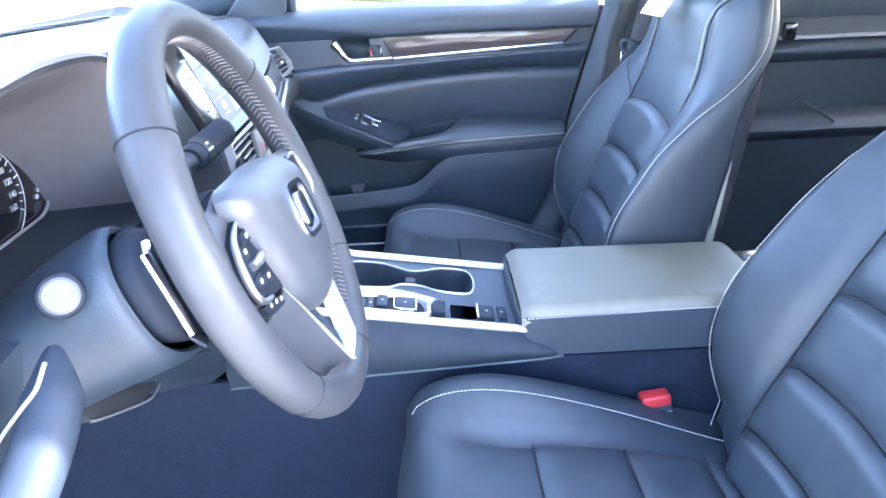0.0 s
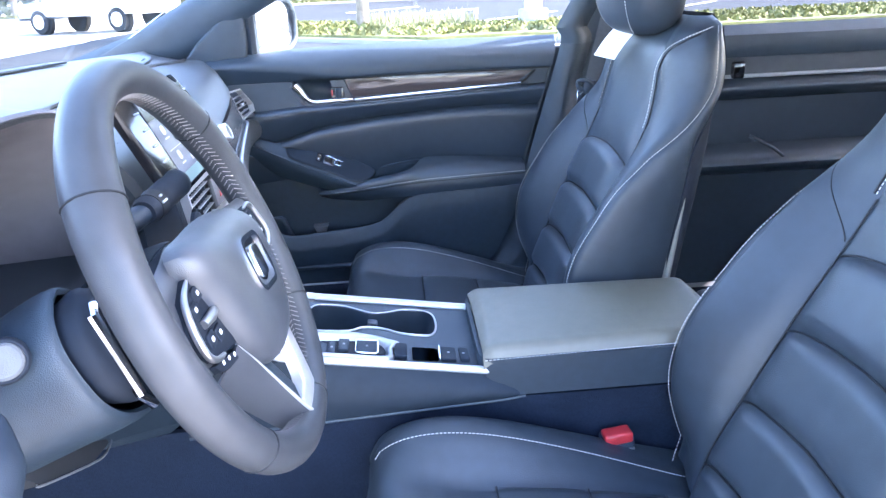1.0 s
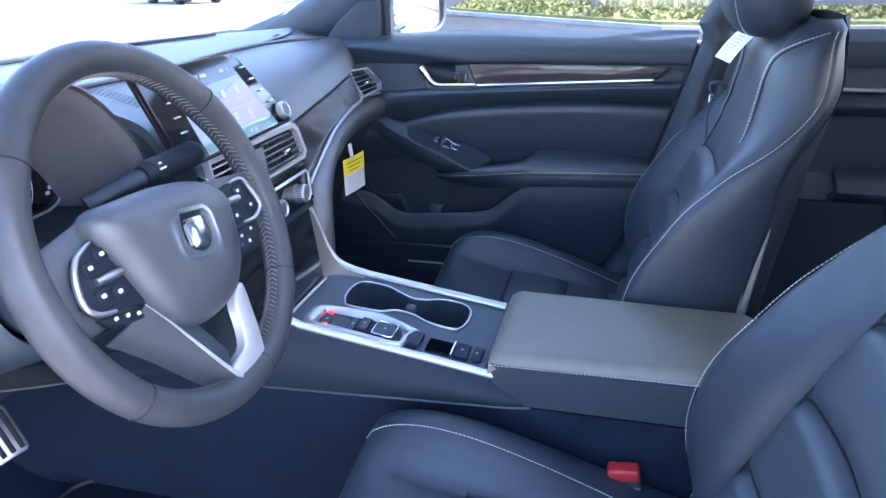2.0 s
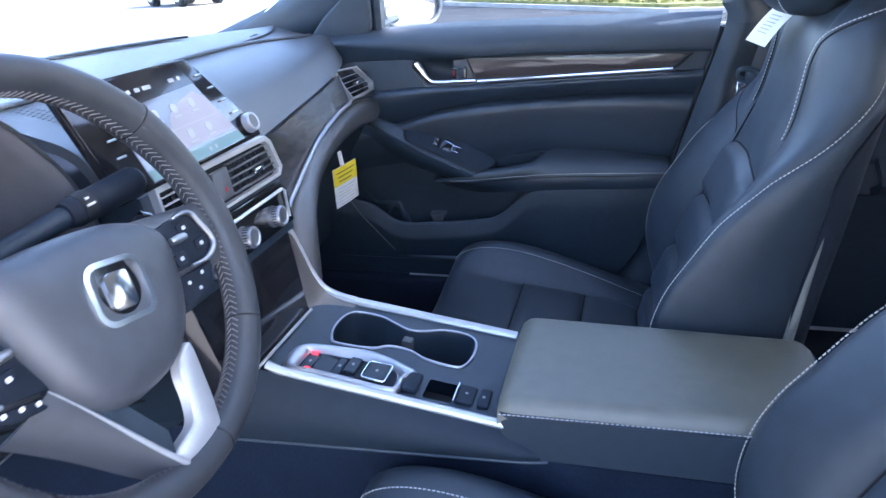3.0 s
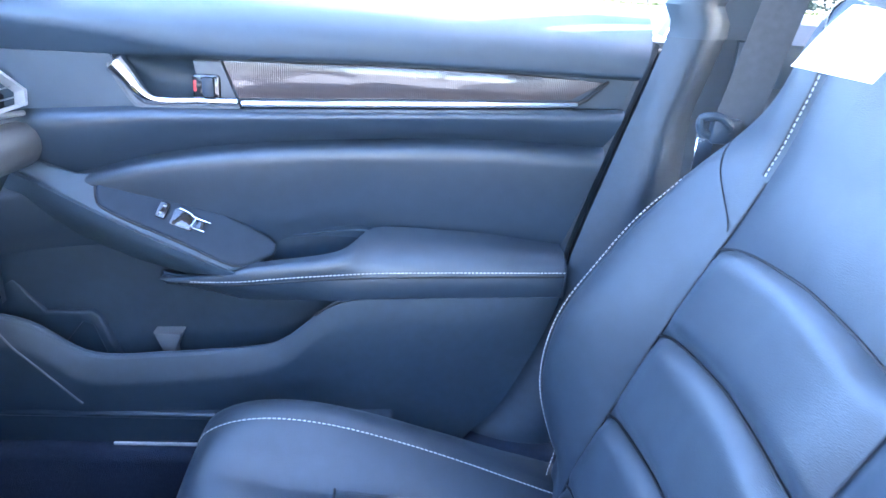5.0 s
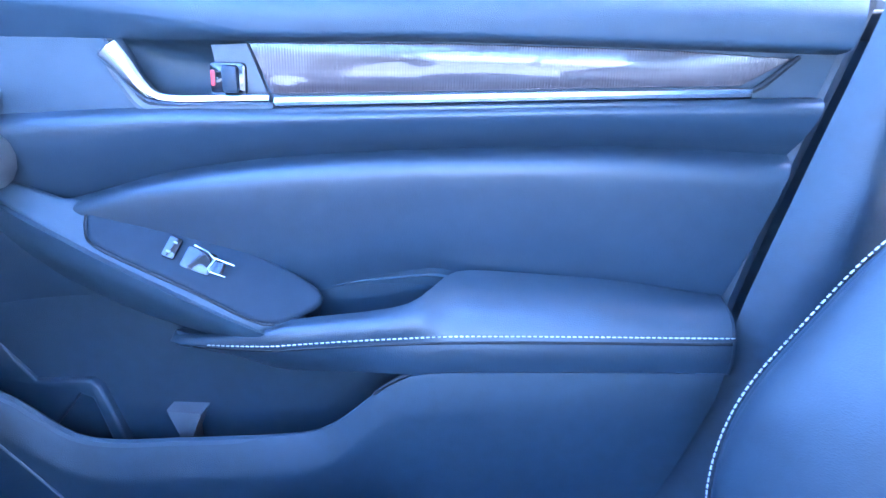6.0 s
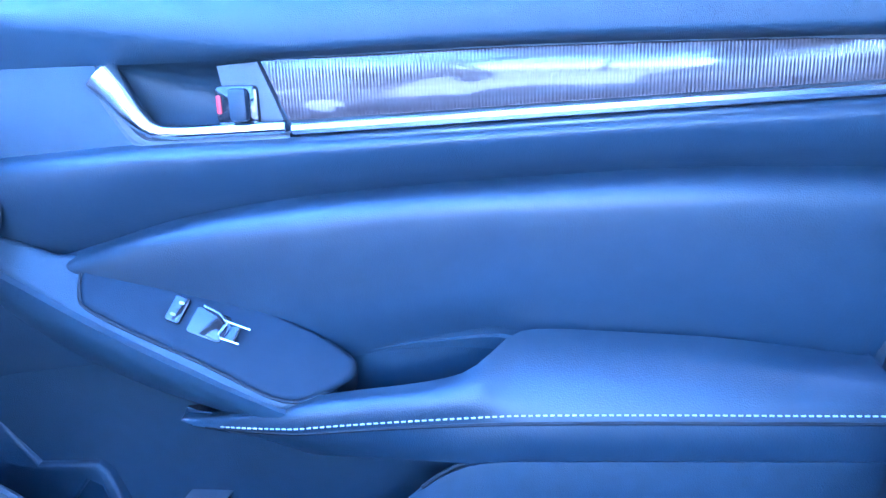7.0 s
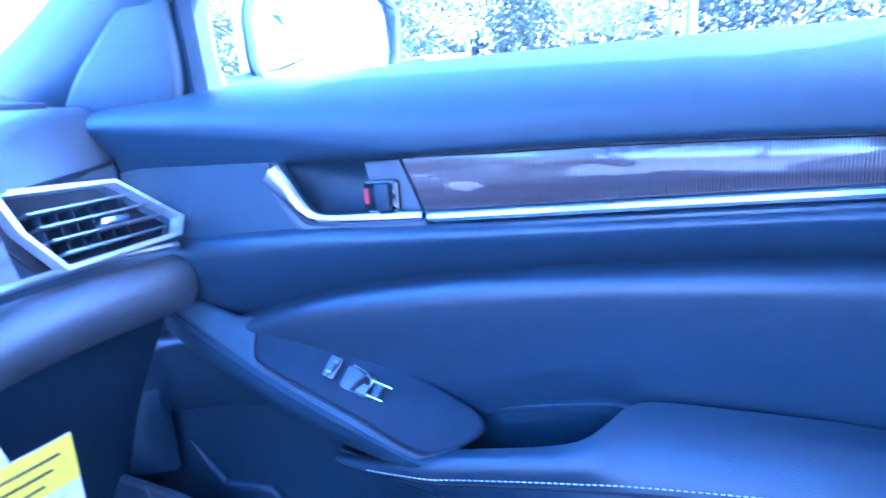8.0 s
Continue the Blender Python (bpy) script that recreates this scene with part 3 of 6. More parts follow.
part("lower_panel", sheet(lower, 90, 44, 0.01), HARD, door, "hard black lower door panel")
part("pocket_lip", tube([(x, door_y(x) - 0.034, pocket_lip(x) - 0.003) for x in [-0.62 + 0.0125 * k for k in range(43)]], [0.0050] * 30 + [0.0050 - 0.00032 * k for k in range(13)], 8), SOFT, door, "rounded lip of the door pocket")
part("panel_joint", tube([(x, door_y(x) - 0.040, pocket_lip(x) + 0.001) for x in [-0.105 + 0.0125 * k for k in range(25)]], 0.0016, 6), RUBBER, door)
part("pocket_back", sheet(lambda u, v: (-0.66 + 0.86 * u, door_y(-0.66 + 0.86 * u) + 0.028 - 0.02 * v ** 3, 0.47 + 0.27 * v), 40, 10, 0.006), HARD, door, "dark back wall of the door pocket")
part("pocket_floor", block((-0.62, 0.0), (0.675, 0.765), (0.475, 0.485), 0.003, 1), HARD, door)
for x0, x1, y0 in ((-0.325, -0.287, 0.752),):
    part("pocket_divider", plate([(x0, 0.572), (x1, 0.572), ((x0 + x1) / 2 + 0.008, 0.545), ((x0 + x1) / 2 + 0.008, 0.50), ((x0 + x1) / 2 - 0.008, 0.50), ((x0 + x1) / 2 - 0.008, 0.545)], 0.025, 0.003, axes((0, y0 - 0.02, 0), (1, 0, 0), (0, 0, 1))), GREY, door, "grey divider of the bottle holder")
holder = [(-0.565, 0.50), (-0.545, 0.600), (-0.525, 0.626), (-0.497, 0.644), (-0.480, 0.620), (-0.462, 0.597), (-0.404, 0.600), (-0.394, 0.592), (-0.374, 0.533), (-0.364, 0.50), (-0.380, 0.50), (-0.404, 0.578), (-0.417, 0.583), (-0.455, 0.535), (-0.470, 0.50)]
part("bottle_holder", plate(holder, 0.03, 0.004, axes((0, 0.738, 0), (1, 0, 0), (0, 0, 1)), 3), HARD, door, "moulded black step of the bottle holder")
part("speaker_edge", tube([lower_face(-0.505 + 0.0052 * k, 0.622 - 0.0062 * k) for k in range(21)], 0.0014, 6), GREY, door)
# mirror sail and window
part("mirror_sail", plate([(-0.585, 0.982), (-0.437, 0.986), (-0.430, 1.02), (-0.428, 1.10), (-0.437, 1.115), (-0.462, 1.100), (-0.545, 1.030)], 0.03, 0.008, axes((0, 0.746, 0), (1, 0.03, 0), (0, 0, 1)), 3), SOFT, door, "black plastic triangle inside the mirror")
part("window_channel", tube([(-0.424, 0.765, 0.985), (-0.418, 0.750, 1.13)], 0.016, 8), HARD, door)
part("window_pane", sheet(lambda u, v: (-0.425 + u * (0.74 + 0.13 * v), 0.795 - 0.13 * v ** 1.3, 0.985 + 0.38 * v), 10, 8, 0.004), GLASS, door, "clear raised side window").visible_shadow = False
part("window_frame", tube(smooth_line([(0.318, 0.800, 0.99), (0.36, 0.775, 1.10), (0.42, 0.70, 1.28), (0.45, 0.665, 1.35)], 5), 0.012, 8), bpy.data.materials["white_car_paint"], door, "white painted window frame")
part("window_frame", tube(smooth_line([(-0.46, 0.745, 1.13), (-0.2, 0.70, 1.26), (0.1, 0.66, 1.345), (0.45, 0.665, 1.355)], 5), 0.014, 8), HARD, door)

plain("window_sill", block((-0.60, 1.75), (0.815, 0.862), (0.930, 0.958), 0.008, 2), bpy.data.materials["white_car_paint"], "white painted body edge under the side windows", "car body")
plain("window_weatherstrip", block((-0.60, 1.75), (0.785, 0.816), (0.945, 0.972), 0.004, 2), RUBBER, "black rubber strip along the side windows", "seal")
plain("pillar_base", plate([(-0.98, 0.88), (-0.58, 0.90), (-0.56, 1.0), (-0.60, 1.03), (-0.68, 1.015), (-0.98, 0.93)], 0.03, 0.006, axes((0, 0.768, 0), (1, 0, 0), (0, 0, 1))), SOFT, "dark trim at the foot of the windscreen pillar", "pillar")

mirror = thing("door_mirror", "white door mirror outside the passenger window", "mirror", (-0.42, 0.95, 1.0))


MIR = axes((-0.405, 0.965, 1.052), (0.5, 0.87, 0), (0, 0, 1))


def mirror_shell(u, v):
    cx, cz = math.cos(TAU * u), math.sin(TAU * u)
    r = (1 - (1 - v) ** 2.2) ** 0.5
    return MIR @ Vector((0.102 * math.copysign(abs(cx) ** 0.65, cx) * r, 0.070 * math.copysign(abs(cz) ** 0.65, cz) * r, -0.002 - 0.10 * (1 - v)))


part("housing", sheet(mirror_shell, 28, 10, 0.004, True), bpy.data.materials["white_car_paint"], mirror)
part("glass", plate(rounded(0.186, 0.122, 0.045, 6), 0.004, 0.001, MIR), material("mirror_glass", (0.9, 0.9, 0.9), 0.02, 1.0, 0.01), mirror, "silvered mirror glass")
part("bezel", tube([MIR @ Vector((a, b, 0.002)) for a, b in rounded(0.194, 0.130, 0.048, 6)], 0.007, 8, True), HARD, mirror, "dark edge round the mirror glass")
part("foot", tube([(-0.47, 0.80, 1.00), (-0.47, 0.87, 1.0), (-0.45, 0.93, 1.01)], [0.03, 0.026, 0.026], 10, flat=0.6), HARD, mirror)


# ---- seats ----
BACK_C = spline([(0.47, 0.178), (0.55, 0.200), (0.636, 0.233), (0.734, 0.272), (0.828, 0.315), (0.90, 0.345), (0.95, 0.357), (1.0, 0.366), (1.03, 0.378), (1.055, 0.400), (1.072, 0.430)])
BACK_B = spline([(0.43, 0.248), (0.48, 0.216), (0.55, 0.188), (0.60, 0.179), (0.655, 0.184), (0.70, 0.199), (0.75, 0.228), (0.80, 0.260), (0.85, 0.302), (0.90, 0.335), (0.95, 0.350), (1.0, 0.357), (1.03, 0.366), (1.055, 0.392), (1.072, 0.430)])
BACK_S = spline([(0.47, 0.330), (0.645, 0.352), (0.716, 0.362), (0.78, 0.373), (0.87, 0.387), (0.924, 0.399), (0.974, 0.409), (1.04, 0.419), (1.072, 0.443)])
BACK_W = spline([(0.47, 0.225), (0.60, 0.247), (0.80, 0.247), (0.87, 0.243), (0.92, 0.232), (0.98, 0.216), (1.02, 0.208), (1.04, 0.198), (1.055, 0.180), (1.065, 0.152), (1.072, 0.110)])


def back_section(z):
    """Key points of half a backrest section: distance from the middle and x."""
    c, b, s, w = BACK_C(z), BACK_B(z), BACK_S(z), BACK_W(z)
    k = w / 0.25
    b = min(b, c + 0.02)
    e = 0.135 * min(1, k * 1.05)
    key = [(e + (w - e) * 0.30, c + (b - c) * 0.42), (e + (w - e) * 0.65, c + (b - c) * 0.88), (w - 0.010 * k, b), (w, b + min(0.02, 0.35 * (s - b))), (w + 0.002, (b + s) / 2 + min(0.01, 0.15 * (s - b))), (w - 0.012 * k, s)]
    m = min(1, max(0, (z - 0.85) / 0.12))
    m = m * m * (3 - 2 * m)
    for i, deg in enumerate((22, 46, 72, 98, 122, 146)):
        a = radians(deg)
        key[i] = (key[i][0] * (1 - m) + (e + (w - e) * math.sin(a)) * m, key[i][1] * (1 - m) + (c - 0.005 + (s - c + 0.005) * (1 - math.cos(a))) * m)
    rear = key[5][1]
    return [(0, c), (e * 0.6, c - 0.001), (e, c + 0.003 * (1 - m))] + key + [(w * (0.82 - 0.20 * m), rear + 0.035 - 0.027 * m), (w * 0.4, rear + 0.05 - 0.032 * m), (0, rear + 0.052 - 0.032 * m)]


BACK_LINE = {}


def back_at(s, z):
    """A place on the backrest's skin: s counts key points, below nought on the other side."""
    key = round(z, 4)
    if key not in BACK_LINE:
        BACK_LINE[key] = [(q.x, q.y) for q in smooth_line([(a, b, 0) for a, b in back_section(z)], 10)]
    line = BACK_LINE[key]
    t = min(abs(s), 10.9999) * 10
    i = int(t)
    a, b = line[i], line[min(len(line) - 1, i + 1)]
    d, x = a[0] + (b[0] - a[0]) * (t - i), a[1] + (b[1] - a[1]) * (t - i)
    return Vector((x, math.copysign(d, s), z))


CUSH = smooth_line([(-0.185, 0.31, 0), (-0.232, 0.37, 0), (-0.246, 0.43, 0), (-0.236, 0.478, 0), (-0.205, 0.507, 0), (-0.15, 0.518, 0), (-0.07, 0.513, 0), (0.05, 0.497, 0), (0.15, 0.477, 0), (0.25, 0.455, 0)], 8)
RAISE = spline([(-0.25, 0.020), (-0.215, 0.040), (-0.14, 0.050), (-0.06, 0.047), (0.085, 0.020), (0.2, -0.002), (0.26, -0.01)])


def cush_at(s, v):
    """A place on the cushion: s from -4 to 4 across, v from 0 to 1 from under the front edge to the back."""
    t = v * (len(CUSH) - 1)
    i = min(len(CUSH) - 2, int(t))
    q = CUSH[i].lerp(CUSH[i + 1], t - i)
    lift = RAISE(q.x) * min(1, max(0, (v - 0.22) / 0.2))
    line = [(0, 0.0, 0), (0.11, 0.0, 0.001), (0.137, -0.002, 0.002), (0.163, 0.50, 0.004), (0.188, 0.96, 0.006), (0.215, 1.05, 0.01), (0.24, 0.55, 0.016), (0.248, -0.6, 0.022), (0.245, -2.6, 0.03)]
    a = abs(s) * 2
    k = min(7, int(a))
    f = a - k
    p, q0, q1, n = line[max(0, k - 1)], line[k], line[k + 1], line[min(8, k + 2)]
    d, r, inset = [0.5 * (2 * y + (w - x) * f + (2 * x - 5 * y + 4 * w - z) * f * f + (3 * y - x - 3 * w + z) * f ** 3) for x, y, w, z in zip(p, q0, q1, n)]
    even = 1.02 * math.sin(math.pi / 2 * min(1, d / 0.205)) ** 2.4
    g = min(1, max(0, (v - 0.40) / 0.24))
    if abs(s) < 2.5:
        r = even + (r - even) * g * g * (3 - 2 * g)
    drop = r * lift if r >= 0 else r * 0.06
    return Vector((q.x + inset * (1 if v < 0.35 else 0.2), math.copysign(d, s), max(0.30, q.y + drop)))


def puffed(f, nu, nv, puff, thick=0.012):
    """A padded panel over f(u, v): full in the middle, drawn in at its seams."""
    def at(u, v):
        q = Vector(f(u, v))
        a = Vector(f(min(1, u + 0.01), v)) - Vector(f(max(0, u - 0.01), v))
        b = Vector(f(u, min(1, v + 0.01))) - Vector(f(u, max(0, v - 0.01)))
        n = a.cross(b)
        n = n.normalized() if n.length > 1e-12 else Vector((0, 0, 1))
        k = (1 - max(0, 1 - min(u, 1 - u) / 0.22) ** 2.2) * (1 - max(0, 1 - min(v, 1 - v) / 0.22) ** 2.2)
        return q + n * puff * k
    return sheet(at, nu, nv, thick)


def car_seat(label, shift=0.0, lean=0.0):
    """shift: how far the backrest stands back on its cushion; lean: its further recline."""
    skin = lambda a, z: back_at(a, z) + Vector((shift + lean * (z - 0.5), 0, 0))
    seat = thing("car_seat", label, "car seat", (0, 0, 0.28), "front seats")
    sag = lambda u: 0.020 * (2 * u - 1) ** 2
    cuts = [0.475, 0.545, 0.638, 0.736, 0.832]
    top = 1.070
    yoke = puffed(lambda u, v: skin(2 - 4 * u, cuts[4] - sag(u) + (top - cuts[4] + sag(u)) * v), 24, 22, 0.004)
    back = part("backrest", yoke, SUEDE, seat, "smooth black leather upper backrest panel")
    for lo, hi in zip(cuts, cuts[1:]):
        part("back_panel", puffed(lambda u, v: skin(2 - 4 * u, lo - sag(u) + (hi - lo) * v), 28, 16, 0.017), SUEDE, seat)
    turned = lambda z: min(1, max(0, (z - 0.79) / 0.20))
    seam = lambda z: 5.0 + 1.5 * turned(z) ** 2 * (3 - 2 * turned(z))
    rise = lambda v: 0.475 + (top - 0.475) * v
    for s in (1, -1):
        part("back_bolster", puffed(lambda u, v: skin((seam(rise(v)) + (2 - seam(rise(v))) * (u if s > 0 else 1 - u)) * s, rise(v)), 16, 50, 0.004), SEAT_HIDE, seat, "raised black leather side bolster")
        part("back_side", puffed(lambda u, v: skin((8 + (seam(rise(v)) - 8) * (u if s > 0 else 1 - u)) * s, rise(v)), 12, 50, 0.003), SEAT_HIDE, seat)
        edge = [skin((seam(0.44 + 0.615 * k / 90) + 0.02) * s, 0.44 + 0.615 * k / 90) for k in range(91)]
        part("stitching", stitches([q + Vector((-0.004, 0.003 * s, 0)) for q in edge]), THREAD, seat, "pale contrast stitching")
        turn_in = [2.05 + 4.4 * max(0, (k - 24) / 36) ** 1.8 for k in range(61)]
        inner = [skin(turn_in[k] * s, 0.885 + 0.171 * (1 - (1 - k / 60) ** 1.5)) + Vector((-0.0062, -0.002 * s, 0.001)) for k in range(61)]
        groove = [skin((turn_in[k] + 0.16) * s, 0.885 + 0.171 * (1 - (1 - k / 60) ** 1.5)) + Vector((-0.0034, -0.001 * s, 0)) for k in range(52)]
        part("panel_seam", tube(groove, 0.0013, 6), RUBBER, seat)
        part("stitching", stitches(inner), THREAD, seat, "pale contrast stitching")
        piping = [skin(8.05 * s, 0.48 + 0.575 * k / 50) + Vector((0.002, 0, 0)) for k in range(51)]
        part("edge_trim", tube([q + Vector((0.002, 0, 0)) for q in piping[:28]], [0.0075 * (1 - (k / 29) ** 4) for k in range(28)], 10), BEIGE, seat, "pale grey trim along the back edge")
    for z in cuts[1:]:
        line = [skin(1.98 - 3.96 * k / 24, z - sag(k / 24)) + Vector((-0.0022, 0, 0)) for k in range(25)]
        part("panel_seam", tube(line, 0.0014, 6), RUBBER, seat)
    for s in (1, -1):
        part("panel_seam", tube([skin(2.0 * s, 0.50 + 0.38 * k / 40) + Vector((-0.0020, 0, 0)) for k in range(41)], 0.0013, 6), RUBBER, seat)
    part("panel_seam", tube([skin((2.05 + 2.95 * (k / 16) ** 1.4), 0.829 + 0.074 * (k / 16) ** 1.1) + Vector((-0.0055, 0, 0)) for k in range(17)], 0.0009, 6), RUBBER, seat)
    for v in (0.675, 0.79, 0.91):
        part("panel_seam", tube([cush_at(0.99 - 1.98 * k / 20, v) + Vector((0, 0, 0.0018)) for k in range(21)], 0.0014, 6), RUBBER, seat)
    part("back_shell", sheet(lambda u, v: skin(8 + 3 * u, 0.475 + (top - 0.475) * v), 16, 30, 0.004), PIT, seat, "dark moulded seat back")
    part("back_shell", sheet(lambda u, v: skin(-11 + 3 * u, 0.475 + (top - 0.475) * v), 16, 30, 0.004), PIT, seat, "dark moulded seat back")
    part("back_core", tube([(BACK_C(z) + 0.055 + shift + lean * (z - 0.5), 0, z) for z in (0.48, 0.6, 0.75, 0.9, 1.0, 1.03)], [0.04, 0.045, 0.045, 0.04, 0.03, 0.02], 10, up=(0, 1, 0)), HARD, seat)
    # cushion
    part("cushion_front", sheet(lambda u, v: cush_at(2.35 - 4.7 * u, 0.02 + 0.53 * v), 60, 36, 0.012), SEAT_HIDE, seat, "smooth black leather seat front")
    part("cushion_front", sheet(lambda u, v: cush_at(1.02 - 2.04 * u, 0.55 + 0.125 * v), 24, 10, 0.012), SEAT_HIDE, seat, "smooth black leather seat front")
    part("cushion_panel", puffed(lambda u, v: cush_at(1.0 - 2.0 * u, 0.675 + (0.79 - 0.675) * v), 24, 16, 0.007), SUEDE, seat)
    part("cushion_panel", puffed(lambda u, v: cush_at(1.0 - 2.0 * u, 0.79 + 0.12 * v), 24, 16, 0.007), SUEDE, seat)
    part("cushion_panel", puffed(lambda u, v: cush_at(1.0 - 2.0 * u, 0.91 + 0.085 * v), 24, 10, 0.006), SUEDE, seat)
    for s in (1, -1):
        part("cushion_bolster", sheet(lambda u, v: cush_at((2.35 - 1.35 * u) * s if s > 0 else (1.0 + 1.35 * u) * s, 0.55 + 0.445 * v), 18, 40, 0.012), SEAT_HIDE, seat, "raised black leather cushion bolster")
        part("cushion_side", puffed(lambda u, v: cush_at((4 - 1.65 * u) * s if s > 0 else (2.35 + 1.65 * u) * s, 0.02 + 0.975 * v), 12, 40, 0.002), SEAT_HIDE, seat)
        part("stitching", stitches([cush_at(1.98 * s, 0.40 + 0.58 * k / 90) + Vector((-0.0008, 0, 0.0012)) for k in range(91)]), THREAD, seat, "pale contrast stitching")
        part("side_shield", block((-0.16, 0.34), (0.245 * s - 0.012, 0.245 * s + 0.012), (0.30, 0.42), 0.01, 3), HARD, seat, "black plastic seat shield")
        part("rail", block((-0.22, 0.36), (0.17 * s - 0.02, 0.17 * s + 0.02), (0.276, 0.31), 0.006, 2), SATIN, seat)
    part("cushion_base", block((-0.20, 0.30), (-0.22, 0.22), (0.305, 0.45), 0.03, 3), HARD, seat)
    # headrest
    HR = lambda u, v: (lambda a, b: Vector((0.358 + shift + lean * 0.6 + 0.070 * math.copysign(abs(math.cos(a)) ** 0.8, math.cos(a)) * math.sin(b) ** 0.6 + 0.012 * math.cos(b), 0.125 * math.copysign(abs(math.sin(a)) ** 0.75, math.sin(a)) * math.sin(b) ** 0.5, 1.142 - 0.106 * math.copysign(abs(math.cos(b)) ** 0.8, math.cos(b)))))(2 * math.pi * u, math.pi * (0.02 + 0.96 * v))
    head = part("headrest", sheet(HR, 32, 20, 0.004, True), SEAT_HIDE, seat, "black leather headrest")
    for s in (1, -1):
        part("stitching", stitches([HR(0.5 + 0.115 * s, 0.10 + 0.8 * k / 40) + Vector((-0.0015, 0, 0)) for k in range(41)]), THREAD, head, "pale contrast stitching")
        part("post", tube([(0.400 + shift + lean * 0.6, 0.06 * s, 1.03), (0.385 + shift + lean * 0.6, 0.06 * s, 1.12)], 0.006, 10), CHROME, head)
    return seat


passenger = car_seat("black leather car seat with pale stitching beside the passenger door")
SEAT_Y = 0.368
driver = car_seat("black leather car seat with pale stitching facing the steering wheel", 0.022, 0.075)
driver.location = (0.062, -0.364, 0.288)
passenger.location = (0.0, SEAT_Y, 0.28)

# card hanging under the passenger headrest
card = thing("paper_tag", "white printed card hung on the passenger headrest", "tag", (0.32, 0.45, 1.0))
CARD = Matrix(((0.20, 0.63, -0.75, 0.334), (-0.98, -0.03, -0.25, 0.411), (-0.02, 0.77, 0.60, 1.0145), (0, 0, 0, 1)))
part("card", sheet(lambda u, v: CARD @ Vector((-0.041 + 0.082 * u, -0.031 + 0.062 * v, 0.004 * math.sin(2.4 * v))), 6, 10, 0.0006), PAPER, card)
for k in range(6):
    part("print_bar", plate([(-0.016 - 0.002 * (k % 3), -0.014 + 0.006 * k), (0.018, -0.014 + 0.006 * k), (0.018, -0.0125 + 0.006 * k), (-0.016 - 0.002 * (k % 3), -0.0125 + 0.006 * k)], 0.0003, 0, CARD @ Matrix.Translation((0, 0, 0.0052))), GRAY_INK, card)

# seat belt buckle beside the driver's seat and belts
buckle = thing("belt_buckle", "black seat belt buckle with a red release button", "buckle", (0.20, -0.125, 0.30))
BK = axes((0.196, -0.128, 0.492), (1, 0.05, 0.10), (-0.12, 0.05, 1))
part("body", plate(rounded(0.046, 0.085, 0.008, 4, 0, -0.02), 0.026, 0.004, BK @ Matrix.Translation((0, 0, 0.013))), HARD, buckle)
part("release_button", block((-0.021, 0.021), (0.010, 0.028), (-0.010, 0.0145), 0.004, 3, BK), RED, buckle, "red release button")
part("tongue_slot", block((-0.022, 0.022), (-0.002, 0.002), (-0.013, 0.0145), 0.001, 1, BK), SATIN, buckle)
part("stalk", tube([BK @ Vector((0, -0.06, 0)), (0.225, -0.13, 0.38), (0.24, -0.13, 0.29)], [0.018, 0.016, 0.016], 8, flat=0.4, up=(0, 1, 0)), HARD, buckle)

belt = thing("seat_belt", "black seat belt running down the middle pillar", "seat belt", (0.40, 0.66, 0.9))
part("webbing", sheet(lambda u, v: (0.43 - 0.02 * (1 - v) + (0.045 * u) - 0.075 * (1 - v), 0.652 - 0.012 * u + 0.02 * v, 0.86 + 0.42 * v), 4, 14, 0.0012), WEBBING, belt)
part("webbing", sheet(lambda u, v: (0.345 - 0.05 * v + 0.045 * u, 0.66 + 0.02 * v, 0.89 - 0.50 * v), 4, 14, 0.0012), WEBBING, belt)
part("tongue", tube(smooth_line([(0.326, 0.64, 0.913), (0.344, 0.636, 0.916), (0.357, 0.636, 0.906), (0.352, 0.64, 0.895), (0.331, 0.642, 0.897)], 5, True), 0.0050, 8, True), HARD, belt, "black plastic belt tongue loop")
part("tongue_body", block((0.338, 0.372), (0.634, 0.648), (0.886, 0.914), 0.004, 2), HARD, belt, "black moulded grip of the belt tongue")
part("tongue_plate", block((0.325, 0.345), (0.64, 0.643), (0.85, 0.892), 0.001, 1), CHROME, belt, "bright metal belt tongue")

# rear bench and rear door
bench = thing("rear_seat", "dark leather rear bench in shade", "bench", (1.1, 0, 0.28))
part("seat", sheet(lambda u, v: (0.86 + 0.62 * u, -0.66 + 1.32 * v, 0.30 + 0.25 * math.sin(math.pi * min(0.5, u * 2.2 + 0.02)) - 0.04 * u - 0.015 * math.cos(6 * math.pi * v)), 24, 30, 0.03), LEATHER, bench)
part("backrest", sheet(lambda u, v: (1.40 + 0.24 * u - 0.03 * math.sin(math.pi * u), -0.66 + 1.32 * v, 0.48 + 0.52 * u), 16, 24, 0.05), LEATHER, bench)
part("front_face", block((0.87, 0.92), (-0.65, 0.65), (0.28, 0.45), 0.02, 3), HARD, bench)

rear_door = thing("rear_door", "closed black rear door with a chrome strip", "car door", (0.95, 0.78, 0.4))


def rear_band(z0, z1, relief, nu=12, nv=10):
    return sheet(lambda u, v: (0.40 + 1.35 * u, 0.765 + 0.01 * u - relief(v), z0 + (z1 - z0) * v), nu, nv, 0.006)


